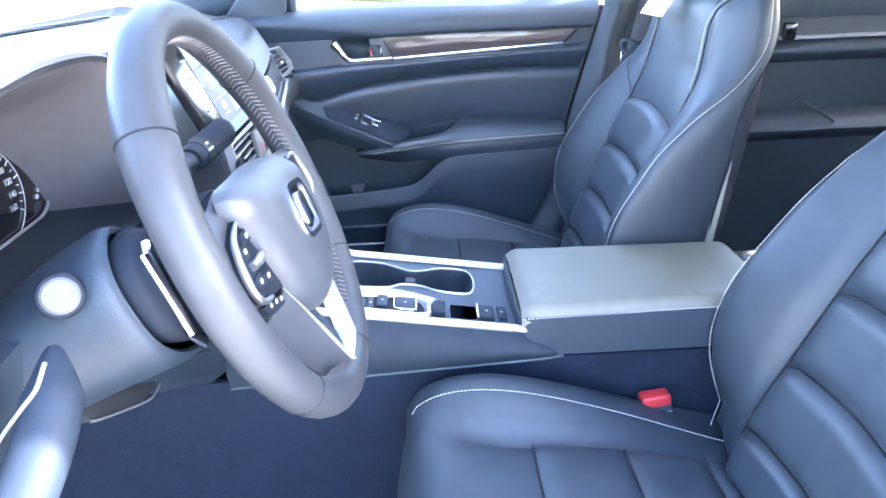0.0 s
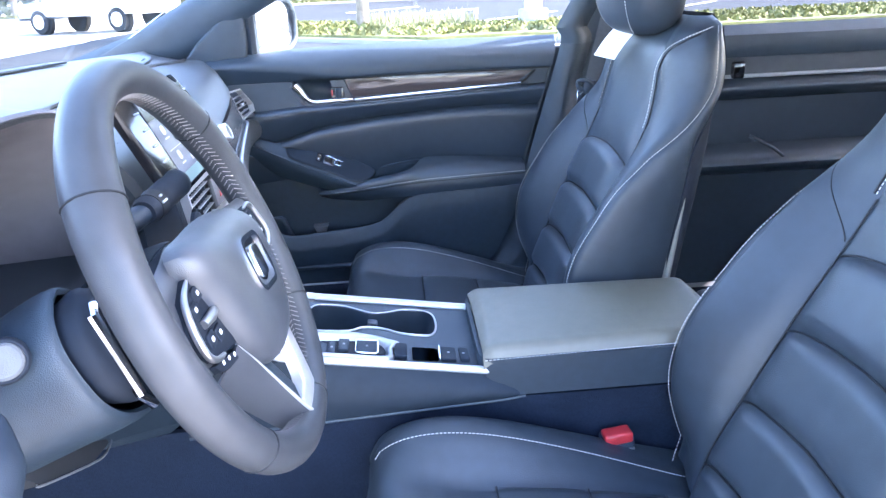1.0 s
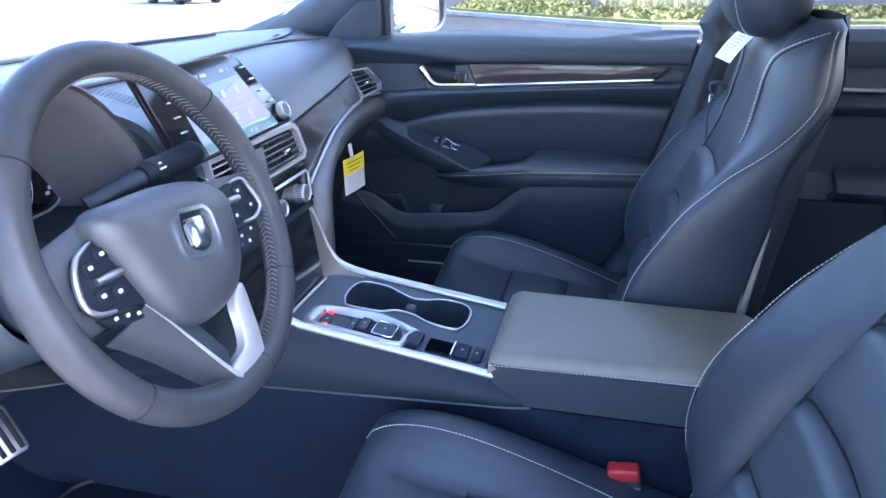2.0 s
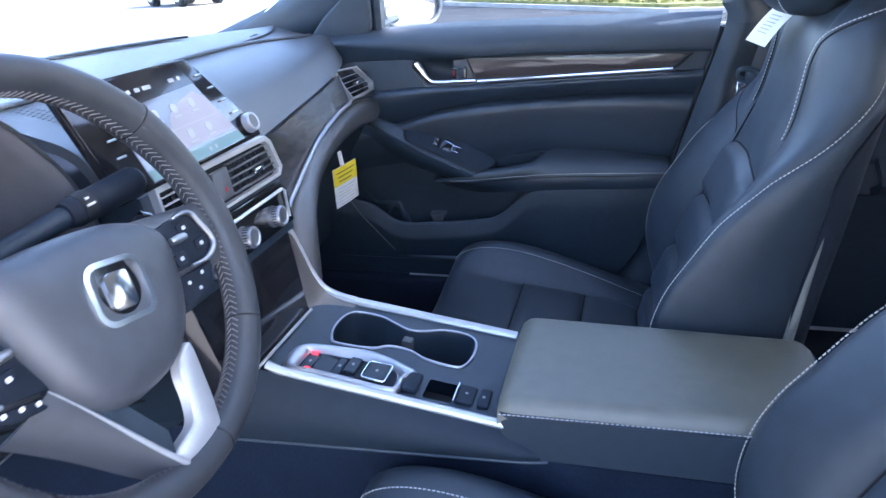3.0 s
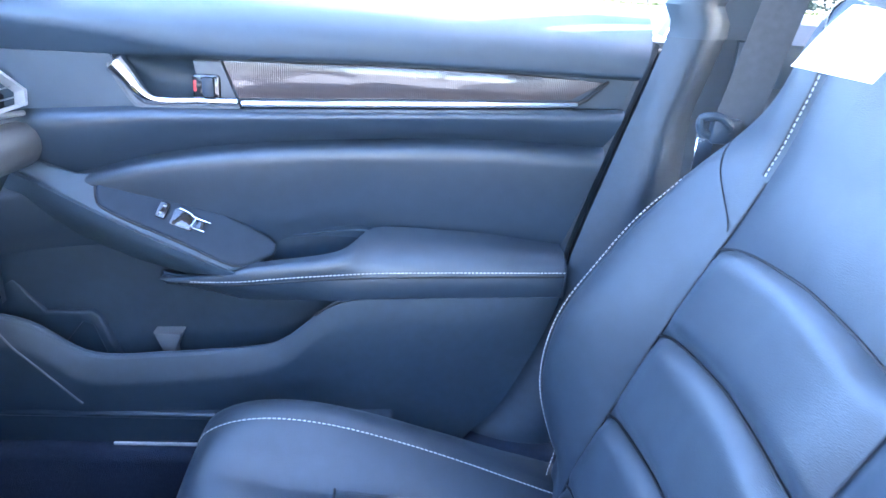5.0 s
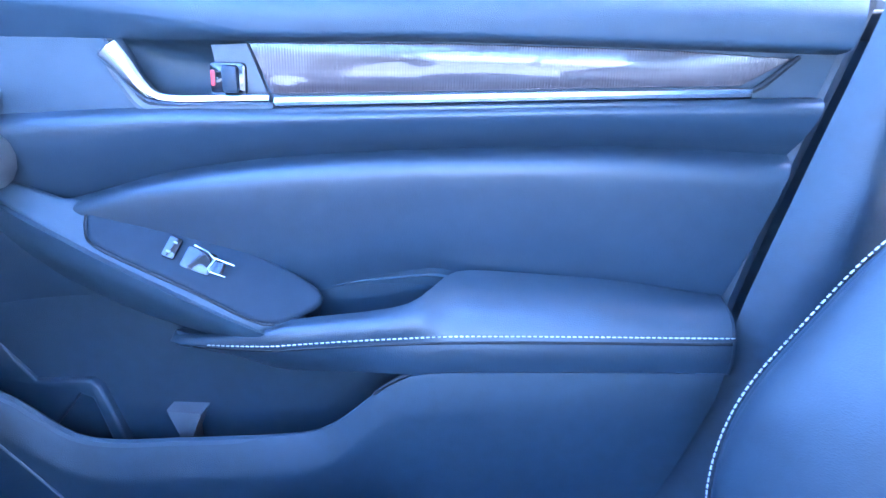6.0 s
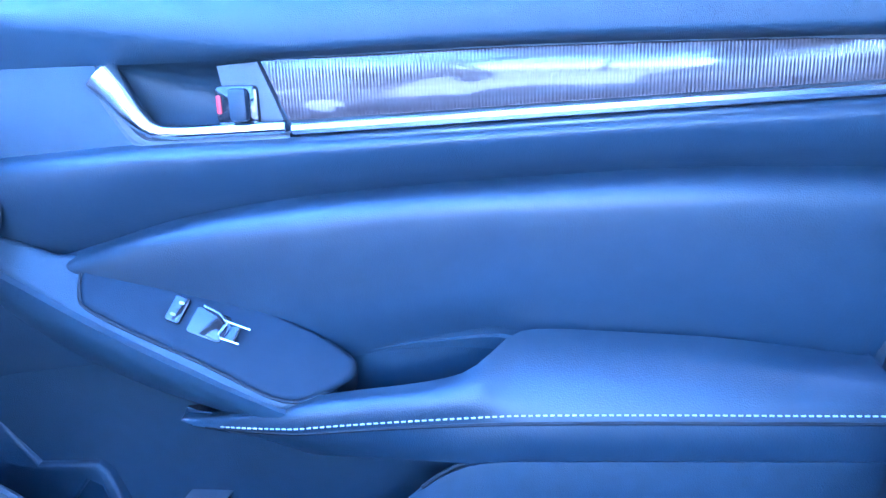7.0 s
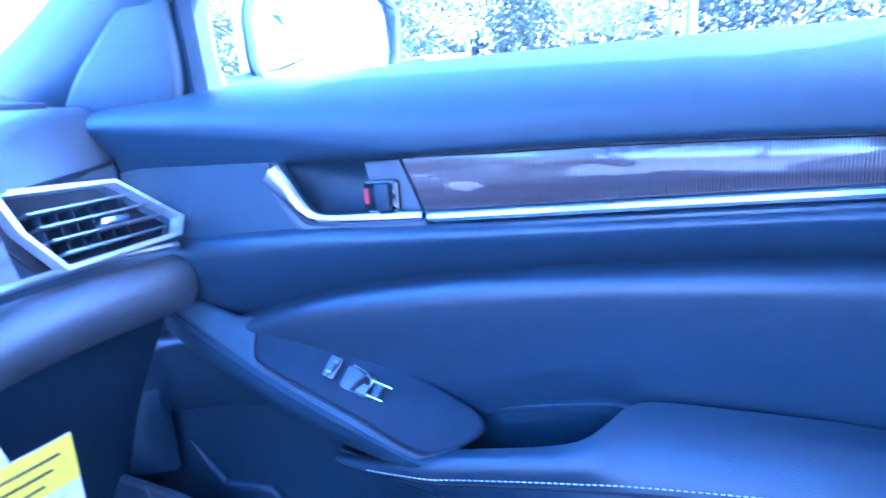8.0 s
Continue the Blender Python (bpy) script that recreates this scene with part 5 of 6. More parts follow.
part("dash_end_roll", tube(smooth_line([(-0.352, -0.585, 0.912), (-0.344, -0.612, 0.895), (-0.342, -0.634, 0.880), (-0.347, -0.665, 0.857), (-0.356, -0.70, 0.832), (-0.366, -0.74, 0.805)], 6), [0.0155 * min(1, 0.25 + 0.13 * k) for k in range(31)], 16, flat=1.1, up=(1, 0, 0)), POD, dash, "rounded end of the dashboard beside the driver's door")
part("end_line", tube(smooth_line([(-0.324, -0.640, 0.935), (-0.333, -0.640, 0.919), (-0.344, -0.640, 0.907), (-0.362, -0.640, 0.887), (-0.372, -0.640, 0.872)], 6), 0.0013, 6), SATIN, dash)

# yellow label hung on the glovebox
label_tag = thing("glovebox_tag", "yellow and white printed card hung under the dashboard", "tag", (-0.434, 0.508, 0.80))
TG = axes((-0.434, 0.508, 0.718), (0.09, 0.995, 0), (0, 0, 1))
part("strap", sheet(lambda u, v: TG @ Vector((-0.022 + 0.016 * u + 0.010 * v, 0.072 - 0.034 * v, 0.001 - 0.002 * v)), 3, 5, 0.0006), PAPER, label_tag, "white paper strap")
part("card", sheet(lambda u, v: TG @ Vector((-0.048 + 0.096 * u, -0.041 + 0.082 * v, 0.003 * math.sin(2.2 * u))), 10, 6, 0.0006), PAPER, label_tag)
part("header", sheet(lambda u, v: TG @ Vector((-0.0478 + 0.0956 * u, 0.004 + 0.0368 * v, 0.0008 + 0.003 * math.sin(2.2 * u))), 10, 3, 0.0003), YELLOW, label_tag, "yellow printed band")
for k in range(3):
    part("print_bar", sheet(lambda u, v: TG @ Vector((-0.036 + 0.004 * k + (0.072 - 0.012 * k) * u, 0.029 - 0.009 * k + 0.0019 * v, 0.0015 + 0.003 * math.sin(2.2 * (0.12 + 0.76 * u)))), 8, 1, 0.0002), INK, label_tag)
for k in range(6):
    part("print_bar", sheet(lambda u, v: TG @ Vector((-0.036 + (0.070 - 0.008 * (k % 3)) * u, -0.004 - 0.0065 * k + 0.0009 * v, 0.0010 + 0.003 * math.sin(2.2 * (0.12 + 0.73 * u)))), 8, 1, 0.0002), GRAY_INK, label_tag)


# ---- steering wheel ----
wheel = thing("steering_wheel", "black leather steering wheel with silver spoke trim", "steering wheel", (-0.266, -0.369, 0.916))
WH = Matrix((( -0.0332, -0.3533, 0.9349, -0.266), (0.9994, -0.0117, 0.0310, -0.369), (0.0, 0.9354, 0.3535, 0.916), (0, 0, 0, 1)))
W = lambda a, b, c=0.0: WH @ Vector((a, b, c))
rim_r = 0.176


def rim_skin(u, v):
    a, b = TAU * u, TAU * v
    thick = 0.0168 + 0.0022 * (math.exp(-((math.sin(a) - 0.62) / 0.25) ** 2) if abs(math.cos(a)) > 0.3 else 0)
    r = rim_r - 0.003 * max(0, -math.sin(a)) ** 4 + thick * math.cos(b)
    return W(r * math.cos(a), r * math.sin(a), thick * 1.08 * math.sin(b))


bm = bmesh.new()
N, M = 96, 18
vv = [[bm.verts.new(rim_skin(i / N, j / M)) for j in range(M)] for i in range(N)]
for i in range(N):
    for j in range(M):
        bm.faces.new((vv[i][j], vv[(i + 1) % N][j], vv[(i + 1) % N][(j + 1) % M], vv[i][(j + 1) % M]))
rim_ob = part("rim", bm, RIM_LEATHER, wheel, "black leather wheel rim")
for deg in (38, 142, 218, 278, 322):
    a = radians(deg)
    grip = 0.0168 + 0.0022 * math.exp(-((math.sin(a) - 0.62) / 0.25) ** 2) * (abs(math.cos(a)) > 0.3)
    part("rim_seam", tube([W((rim_r - 0.003 * max(0, -math.sin(a)) ** 4 + grip * math.cos(b)) * math.cos(a), (rim_r - 0.003 * max(0, -math.sin(a)) ** 4 + grip * math.cos(b)) * math.sin(a), grip * 1.08 * math.sin(b)) for b in [TAU * k / 24 for k in range(24)]], 0.0009, 5, True), RUBBER, rim_ob)
lace = bmesh.new()
for k in range(170):
    a0 = TAU * k / 170
    grip = 0.0168 + 0.0022 * math.exp(-((math.sin(a0) - 0.62) / 0.25) ** 2) * (abs(math.cos(a0)) > 0.3)
    inner_r = rim_r - 0.003 * max(0, -math.sin(a0)) ** 4 - grip
    for o in (-1, 1):
        a1 = a0 + 0.030
        tube((W((inner_r + 0.0012) * math.cos(a0), (inner_r + 0.0012) * math.sin(a0), 0.0072 * o), W((inner_r - 0.0003) * math.cos(a1), (inner_r - 0.0003) * math.sin(a1), 0.0008 * o)), 0.0006, 5, bm=lace)
part("lacing", lace, material("grey_thread", (0.24, 0.225, 0.225), 0.7, 0, 0.1, 200), rim_ob, "grey lacing along the inside of the rim")

hub_line = smooth_line([(-0.106, 0.046, 0), (-0.058, 0.048, 0), (-0.006, 0.044, 0), (0.042, 0.034, 0), (0.075, 0.012, 0), (0.072, -0.018, 0), (0.054, -0.056, 0), (0.020, -0.083, 0), (-0.028, -0.088, 0), (-0.060, -0.077, 0), (-0.082, -0.048, 0), (-0.096, 0.0, 0)], 5, True)


def airbag(u, v):
    t = u * len(hub_line)
    i = int(t) % len(hub_line)
    q = hub_line[i].lerp(hub_line[(i + 1) % len(hub_line)], t - int(t))
    c = Vector((-0.012, -0.01, 0))
    q = c + (q - c) * (1 - v ** 1.6 if v < 1 else 0.0)
    dish = 0.004 * math.exp(-((q.x + 0.012) ** 2 + (q.y + 0.006) ** 2) / 0.0006)
    return W(q.x, q.y, 0.004 + 0.031 * (1 - (1 - v) ** 3) ** 0.75 - dish)


part("airbag_cover", sheet(airbag, len(hub_line), 16, 0.003, True), HUB, wheel, "smooth black airbag cover")
part("hub_back", lathe([(0.040, -0.05), (0.052, -0.02), (0.056, 0.002), (0.03, 0.01)], WH @ Matrix.Translation((-0.012, -0.025, 0)), 32), HARD, wheel)
# emblem: a plain bright rounded shape
em_o, em_i = [(a, b) for a, b in rounded(0.060, 0.051, 0.014, 5)], [(a, b) for a, b in rounded(0.051, 0.042, 0.011, 5)]
EM = WH @ Matrix.Translation((-0.013, -0.007, 0.0385)) @ pose(0, 0, 0, 0, 0, -10)
em = part("emblem", ring_plate(em_o, em_i, 0.004, EM), CHROME, wheel, "plain bright emblem on the hub")
part("emblem_block", plate(rounded(0.026, 0.030, 0.006, 4), 0.003, 0.001, EM), CHROME, em)
part("emblem_ground", plate(rounded(0.052, 0.043, 0.011, 5), 0.001, 0, EM @ Matrix.Translation((0, 0, -0.0026))), BLACK, em)


def spoke(points, w0, w1, d0, d1, name, mat, label=""):
    line = smooth_line(points, 8)
    n = len(line) - 1

    def at(u, v):
        k = min(n, int(round(u * n)))
        q = line[k]
        d = (line[min(n, k + 1)] - line[max(0, k - 1)]).normalized()
        s = Vector((-d.y, d.x, 0))
        w = w0 + (w1 - w0) * u
        dep = d0 + (d1 - d0) * u
        b = math.pi * (v * 2 - 0.5)
        p = q + s * w * math.cos(b) * 0.5
        return W(p.x, p.y, q.z + dep * math.sin(b) * 0.5)
    return part(name, sheet(at, n, 16, 0.002), mat, wheel, label)


spoke([(-0.075, 0.004, -0.001), (-0.12, 0.001, -0.002), (-0.168, -0.002, -0.003)], 0.092, 0.072, 0.020, 0.014, "spoke", HUB)
spoke([(0.050, -0.006, -0.001), (0.11, -0.012, -0.002), (0.165, -0.016, -0.003)], 0.074, 0.060, 0.020, 0.014, "spoke", HUB)
part("lower_spoke", plate([(-0.090, -0.038), (-0.062, -0.046), (-0.020, -0.128), (-0.026, -0.150), (-0.021, -0.164), (-0.030, -0.156), (-0.060, -0.092)], 0.016, 0.004, WH @ Matrix.Translation((0, 0, 0.010))), SOFT, wheel, "dark broad lower spoke")
trim_line = smooth_line([(0.048, -0.084, 0), (0.030, -0.088, 0), (0.020, -0.100, 0), (0.014, -0.122, 0), (0.004, -0.139, 0), (-0.014, -0.143, 0), (-0.027, -0.146, 0), (-0.027, -0.159, 0), (-0.014, -0.168, 0), (0.008, -0.169, 0), (0.027, -0.163, 0), (0.036, -0.144, 0), (0.043, -0.116, 0)], 4, True)
part("spoke_trim", plate([(q.x, q.y) for q in trim_line], 0.012, 0.003, WH @ Matrix.Translation((0, 0, 0.012)), 3), SILVER, wheel, "silver lower spoke with a foot on the rim")
edge = smooth_line([(-0.090, -0.041, 0.0105), (-0.075, -0.066, 0.011), (-0.060, -0.094, 0.011), (-0.041, -0.130, 0.011), (-0.024, -0.160, 0.0115)], 6)
part("spoke_edge", tube([W(*q) for q in edge], [0.0010 + 0.0018 * k / len(edge) for k in range(len(edge))], 8), SILVER, wheel, "silver edge of the dark spoke")
part("spoke_side", sheet(lambda u, v: (lambda q, f: W(q.x - 0.034 * f * v, q.y - 0.016 * f * v, q.z - 0.001 - 0.026 * v ** 1.5))(edge[int(round(u * (len(edge) - 1)))], 1 - 0.75 * u), len(edge) - 1, 6, 0.002), HUB, wheel, "grey flank of the lower spoke")
PODS = (([(-0.088, 0.036), (-0.112, 0.030), (-0.134, 0.023), (-0.146, 0.007), (-0.150, -0.014), (-0.141, -0.025), (-0.124, -0.030), (-0.088, -0.040)], ((-0.108, 0.017), (-0.126, 0.011), (-0.128, -0.014), (-0.110, -0.018)), (-0.128, -0.0015, -0.098, -0.004)),
        ([(0.070, 0.014), (0.104, 0.015), (0.128, 0.013), (0.137, -0.004), (0.141, -0.024), (0.122, -0.033), (0.098, -0.031), (0.070, -0.026)], ((0.112, 0.003), (0.124, -0.018), (0.090, -0.020)), (0.088, -0.002, 0.108, -0.004)))
for pts, marks, (r0, s0, r1, s1) in PODS:
    podp = part("switch_pod", plate(pts, 0.012, 0.002, WH @ Matrix.Translation((0, 0, 0.012))), PIT, wheel, "black button pod on the spoke")
    rim_line = smooth_line([(a, b, 0) for a, b in pts[1:-1]], 5)
    part("pod_trim", tube([W(q.x, q.y, 0.0135) for q in rim_line], [0.0010 + 0.0021 * math.sin(math.pi * k / len(rim_line)) ** 0.6 for k in range(len(rim_line))], 10), SATIN, podp, "bright trim round the buttons")
    for a, b in marks:
        bt = part("wheel_button", plate(rounded(0.0165, 0.0115, 0.003, 3, a, b), 0.003, 0.001, WH @ Matrix.Translation((0, 0, 0.0140))), PIT, podp)
        part("button_mark", plate(rounded(0.0052, 0.0036, 0.001, 2, a, b), 0.0003, 0, WH @ Matrix.Translation((0, 0, 0.0144))), LEGEND, bt)
    part("roller", tube([W(r0, s0, 0.0135), W((r0 + r1) / 2, (s0 + s1) / 2, 0.0155), W(r1, s1, 0.0135)], [0.0035, 0.0042, 0.0035], 10), SATIN, podp)
for pts, marks in (([(-0.141, -0.029), (-0.124, -0.034), (-0.088, -0.044), (-0.090, -0.052), (-0.118, -0.046), (-0.134, -0.038)], ((-0.124, -0.0365), (-0.111, -0.040), (-0.099, -0.044))), ([(0.072, -0.033), (0.100, -0.036), (0.130, -0.038), (0.118, -0.060), (0.074, -0.060)], ((0.088, -0.043), (0.110, -0.042), (0.098, -0.053)))):
    low_pod = part("lower_buttons", plate(pts, 0.010, 0.002, WH @ Matrix.Translation((0, 0, 0.009))), PIT, wheel)
    for a, b in marks:
        part("button_mark", plate(rounded(0.0046, 0.0034, 0.001, 2, a, b), 0.0003, 0, WH @ Matrix.Translation((0, 0, 0.0094))), LEGEND, low_pod)
for s in (-1, 1):
    pd = part("shift_paddle", plate([(0.098 * s, 0.036 - 0.018 * (s > 0)), (0.130 * s, 0.048 - 0.020 * (s > 0)), (0.143 * s, 0.044 - 0.020 * (s > 0)), (0.150 * s, -0.022), (0.142 * s, -0.036), (0.098 * s, -0.02)], 0.005, 0.0015, WH @ Matrix.Translation((0, 0, -0.040))), PIT, wheel)
    part("paddle_edge", tube([W(0.134 * s, 0.047 - 0.020 * (s > 0), -0.042), W(0.143 * s, 0.043 - 0.020 * (s > 0), -0.042), W(0.151 * s, -0.022, -0.042), W(0.144 * s, -0.036, -0.042)], 0.0040, 8), CHROME, pd, "bright edge of the shift paddle")

column = thing("steering_column", "dark plastic steering column cover with stalks", "steering column", (-0.36, -0.37, 0.86))


def oval(keys, power, centre=0.012):
    """A body of rounded oval sections along the column: depth, left, right, top and bottom reach."""
    cs = [spline([(k / (len(keys) - 1), key[j]) for k, key in enumerate(keys)]) for j in range(5)]

    def at(u, v):
        c, lf, rt, tp, bt = (g(v) for g in cs)
        w = TAU * u
        ca, sa = math.cos(w), math.sin(w)
        pa, pb = math.copysign(abs(ca) ** power, ca), math.copysign(abs(sa) ** power, sa)
        a = pa * (rt if ca > 0 else lf)
        k = min(1, max(0, (-0.070 - a) / 0.060))
        return W(a, centre + pb * (tp * (0.10 + 0.90 * k * k * (3 - 2 * k)) if sa > 0 else bt), c)
    return at


part("shroud", sheet(oval([(-0.066, 0.158, 0.090, 0.066, 0.070), (-0.076, 0.165, 0.100, 0.068, 0.074), (-0.120, 0.170, 0.115, 0.057, 0.074), (-0.180, 0.176, 0.13, 0.036, 0.076), (-0.25, 0.19, 0.15, 0.015, 0.08)], 0.72), 56, 24, 0.004, True), HARD, column, "smooth dark column cover")
part("switch_housing", sheet(oval([(-0.046, 0.02, 0.02, 0.01, 0.01), (-0.046, 0.13, 0.070, 0.050, 0.046), (-0.050, 0.150, 0.084, 0.060, 0.058), (-0.060, 0.154, 0.088, 0.063, 0.062), (-0.072, 0.150, 0.086, 0.060, 0.060)], 0.75), 48, 18, 0.003, True), PIT, column, "dark collar behind the wheel")
for nm, base, root, tip in (("light_stalk", (-0.405, -0.44, 0.885), (-0.392, -0.488, 0.903), (-0.360, -0.550, 0.930)), ("wiper_stalk", (-0.385, -0.345, 0.925), (-0.350, -0.290, 0.9455), (-0.340, -0.208, 0.9525))):
    base, root, tip = Vector(base), Vector(root), Vector(tip)
    ax = (tip - root).normalized()
    st = part(nm, tube([base, root + ax * 0.004], [0.012, 0.0105], 12), HARD, column)
    part("boot", tube([root - ax * 0.004, root + ax * 0.004, root + ax * 0.010], [0.012, 0.0144, 0.0141], 24), PIT, st)
    part("barrel", tube([root, root + ax * 0.006, tip - ax * 0.010, tip - ax * 0.003, tip], [0.012, 0.0141, 0.0156, 0.0156, 0.0141], 24), PIT, st, "black turning end of the stalk")
    part("turn_ring", tube([root + ax * 0.008, root + ax * 0.022], [0.0150, 0.0154], 24), RUBBER, st)
    part("end_cap", tube([tip - ax * 0.001, tip + ax * 0.003, tip + ax * 0.0045], [0.0125, 0.0122, 0.0103], 24), GREY, st, "round grey end of the stalk")
    side = ax.cross(Vector((0, 0, 1))).normalized()
    for k in range(2):
        w = radians(20 + 24 * k)
        o = side * 0.0155 * math.cos(w) * (1 if side.x > 0 else -1) + Vector((0, 0, 0.0155 * math.sin(w)))
        part("stalk_mark", tube([root + ax * (0.010 + 0.002 * (k % 2)) + o, root + ax * (0.019 - 0.003 * (k % 2)) + o], 0.0013, 5), LEGEND, st)

pedal = thing("accelerator_pedal", "ribbed metal accelerator pedal", "pedal", (-0.80, -0.22, 0.35))
PD = axes((-0.765, -0.232, 0.478), (0.35, 1, 0.10), (-0.55, 0.15, 0.9))
part("plate", plate(rounded(0.062, 0.085, 0.008, 4), 0.008, 0.002, PD), SATIN, pedal)
for k in range(4):
    part("rib", block((-0.026 + 0.0145 * k, -0.018 + 0.0145 * k), (-0.036, 0.036), (0.0, 0.004), 0.0015, 2, PD), RUBBER, pedal)
part("arm", tube([PD @ Vector((0, 0, -0.006)), (-0.90, -0.22, 0.56), (-1.0, -0.22, 0.68)], 0.012, 8), HARD, pedal)
brake = thing("brake_pedal", "ribbed metal brake pedal", "pedal", (-0.8, -0.36, 0.4))
PB = axes((-0.76, -0.37, 0.50), (0, 1, 0), (-0.55, 0, 0.9))
part("plate", plate(rounded(0.10, 0.065, 0.008, 4), 0.008, 0.002, PB), SATIN, brake)
for k in range(5):
    part("rib", block((-0.042 + 0.019 * k, -0.034 + 0.019 * k), (-0.026, 0.026), (0.0, 0.004), 0.0015, 2, PB), RUBBER, brake)
part("arm", tube([PB @ Vector((0, 0, -0.006)), (-0.92, -0.37, 0.62), (-1.0, -0.37, 0.72)], 0.010, 8), HARD, brake)
mat_ob = thing("floor_mat", "black carpet floor mat with a bound edge", "floor mat", (-0.5, -0.35, 0.29))
m_line = rounded(0.52, 0.49, 0.05, 6)
part("carpet", plate(m_line, 0.008, 0.002, axes((-0.50, -0.348, 0.292), (1, 0, 0), (0, 1, 0))), CARPET, mat_ob)
part("binding", tube([(-0.50 + a, -0.348 + b, 0.293) for a, b in m_line], 0.005, 6, True), RUBBER, mat_ob)


# ---- centre console ----
console = thing("centre_console", "black centre console with silver rails and cup holders", "console", (-0.1, 0, 0.28))
tray_z = lambda x: 0.622 - 0.155 * x
TRAY = axes((0, 0, 0.622), (1, 0, -0.155), (0, 1, 0))


def cut_sheet(loops, m):
    """A flat sheet inside the first outline, with the other outlines cut out of it."""
    bm = bmesh.new()
    edges = []
    for line in loops:
        vs = [bm.verts.new(m @ Vector((a, b, 0))) for a, b in line]
        edges += [bm.edges.new((vs[i], vs[(i + 1) % len(vs)])) for i in range(len(vs))]
    bmesh.ops.triangle_fill(bm, use_beauty=True, use_dissolve=False, edges=edges)
    bmesh.ops.recalc_face_normals(bm, faces=bm.faces)
    return bm


cup_line = smooth_line([(-0.254, -0.006, 0), (-0.261, 0.020, 0), (-0.259, 0.054, 0), (-0.246, 0.072, 0), (-0.209, 0.074, 0), (-0.184, 0.064, 0), (-0.160, 0.055, 0), (-0.136, 0.061, 0), (-0.112, 0.074, 0), (-0.080, 0.076, 0), (-0.062, 0.062, 0), (-0.058, 0.028, 0), (-0.064, -0.002, 0), (-0.080, -0.010, 0), (-0.117, -0.007, 0), (-0.142, 0.004, 0), (-0.172, 0.005, 0), (-0.194, -0.010, 0), (-0.242, -0.016, 0)], 4, True)
cup_flat = [(q.x, q.y) for q in cup_line]
pocket_line = rounded(0.038, 0.040, 0.004, 3, -0.080, -0.066)
part("tray", cut_sheet([[(-0.34, -0.099), (0.004, -0.099), (0.004, 0.099), (-0.34, 0.099)], cup_flat, pocket_line], TRAY), SOFT, console, "black tray between the rails")
cups = part("cup_holder", tube([TRAY @ Vector((a, b, 0.001)) for a, b in cup_flat], 0.0021, 8, True), SATIN, console, "double cup holder with a silver edge")


def well(line, cx, cy, k, depth):
    def at(u, v):
        q = line[int(round(u * len(line))) % len(line)]
        s = k * (1 - 0.06 * v)
        return TRAY @ Vector((cx + (q.x - cx) * s, cy + (q.y - cy) * s * (0.93 if k < 1 else 1), 0.002 - depth * v))
    return sheet(at, len(line), 6, 0.002, True)


part("well_wall", well(cup_line, -0.16, 0.029, 1.0, 0.075), HARD, cups)
part("well_floor", plate([(-0.275, -0.02), (-0.05, -0.02), (-0.05, 0.08), (-0.275, 0.08)], 0.003, 0, TRAY @ Matrix.Translation((0, 0, -0.070))), RUBBER, cups)
for a, b in ((-0.158, 0.046), (-0.158, 0.010)):
    part("spring_tab", block((a - 0.008, a + 0.008), (b - 0.008, b + 0.008), (-0.05, -0.008), 0.003, 2, TRAY), GREY, cups)
bez = smooth_line([(-0.280, -0.0965, 0), (-0.287, -0.060, 0), (-0.274, -0.041, 0), (-0.237, -0.031, 0), (-0.195, -0.024, 0), (-0.160, -0.030, 0), (-0.129, -0.041, 0), (-0.117, -0.047, 0), (-0.128, -0.066, 0), (-0.133, -0.0965, 0), (-0.190, -0.097, 0), (-0.240, -0.097, 0)], 5, True)
bez_in = smooth_line([(-0.264, -0.0925, 0), (-0.265, -0.060, 0), (-0.259, -0.051, 0), (-0.223, -0.047, 0), (-0.186, -0.043, 0), (-0.160, -0.045, 0), (-0.147, -0.050, 0), (-0.140, -0.060, 0), (-0.137, -0.076, 0), (-0.141, -0.0915, 0), (-0.190, -0.0925, 0), (-0.240, -0.0925, 0)], 5, True)


def bezel_skin(u, v):
    k = int(round(u * len(bez))) % len(bez)
    q = bez[k].lerp(bez_in[k], v)
    return TRAY @ Vector((q.x, q.y, 0.0005 + 0.0075 * math.sin(math.pi * min(1, v * 1.15 + 0.02)) ** 0.5))


shifter = part("gear_selector", sheet(bezel_skin, len(bez), 10, 0.002, True), SATIN, console, "push-button gear selector in a silver surround")
part("selector_base", plate([(q.x, q.y) for q in bez_in], 0.003, 0, TRAY @ Matrix.Translation((0, 0, 0.002))), PIT, shifter)
for x0, x1, y0, y1, h in ((-0.2615, -0.2475, -0.090, -0.060, 0.0065), (-0.221, -0.2105, -0.086, -0.052, 0.005), (-0.2065, -0.1915, -0.080, -0.048, 0.0085), (-0.180, -0.1515, -0.083, -0.0485, 0.0085)):
    gb = part("gear_button", block((x0, x1), (y0, y1), (0.002, h), 0.0015, 2, TRAY), HARD, shifter)
    part("gear_mark", plate(rounded(0.0035, 0.0045, 0.001, 2, (x0 + x1) / 2, (y0 + y1) / 2), 0.0003, 0, TRAY @ Matrix.Translation((0, 0, h + 0.0003))), DIM, gb)
part("reverse_switch", sheet(lambda u, v: TRAY @ Vector((-0.2455 + 0.022 * u, -0.089 + 0.034 * v, 0.0065 - 0.0045 * u)), 4, 4, 0.002), HARD, shifter)
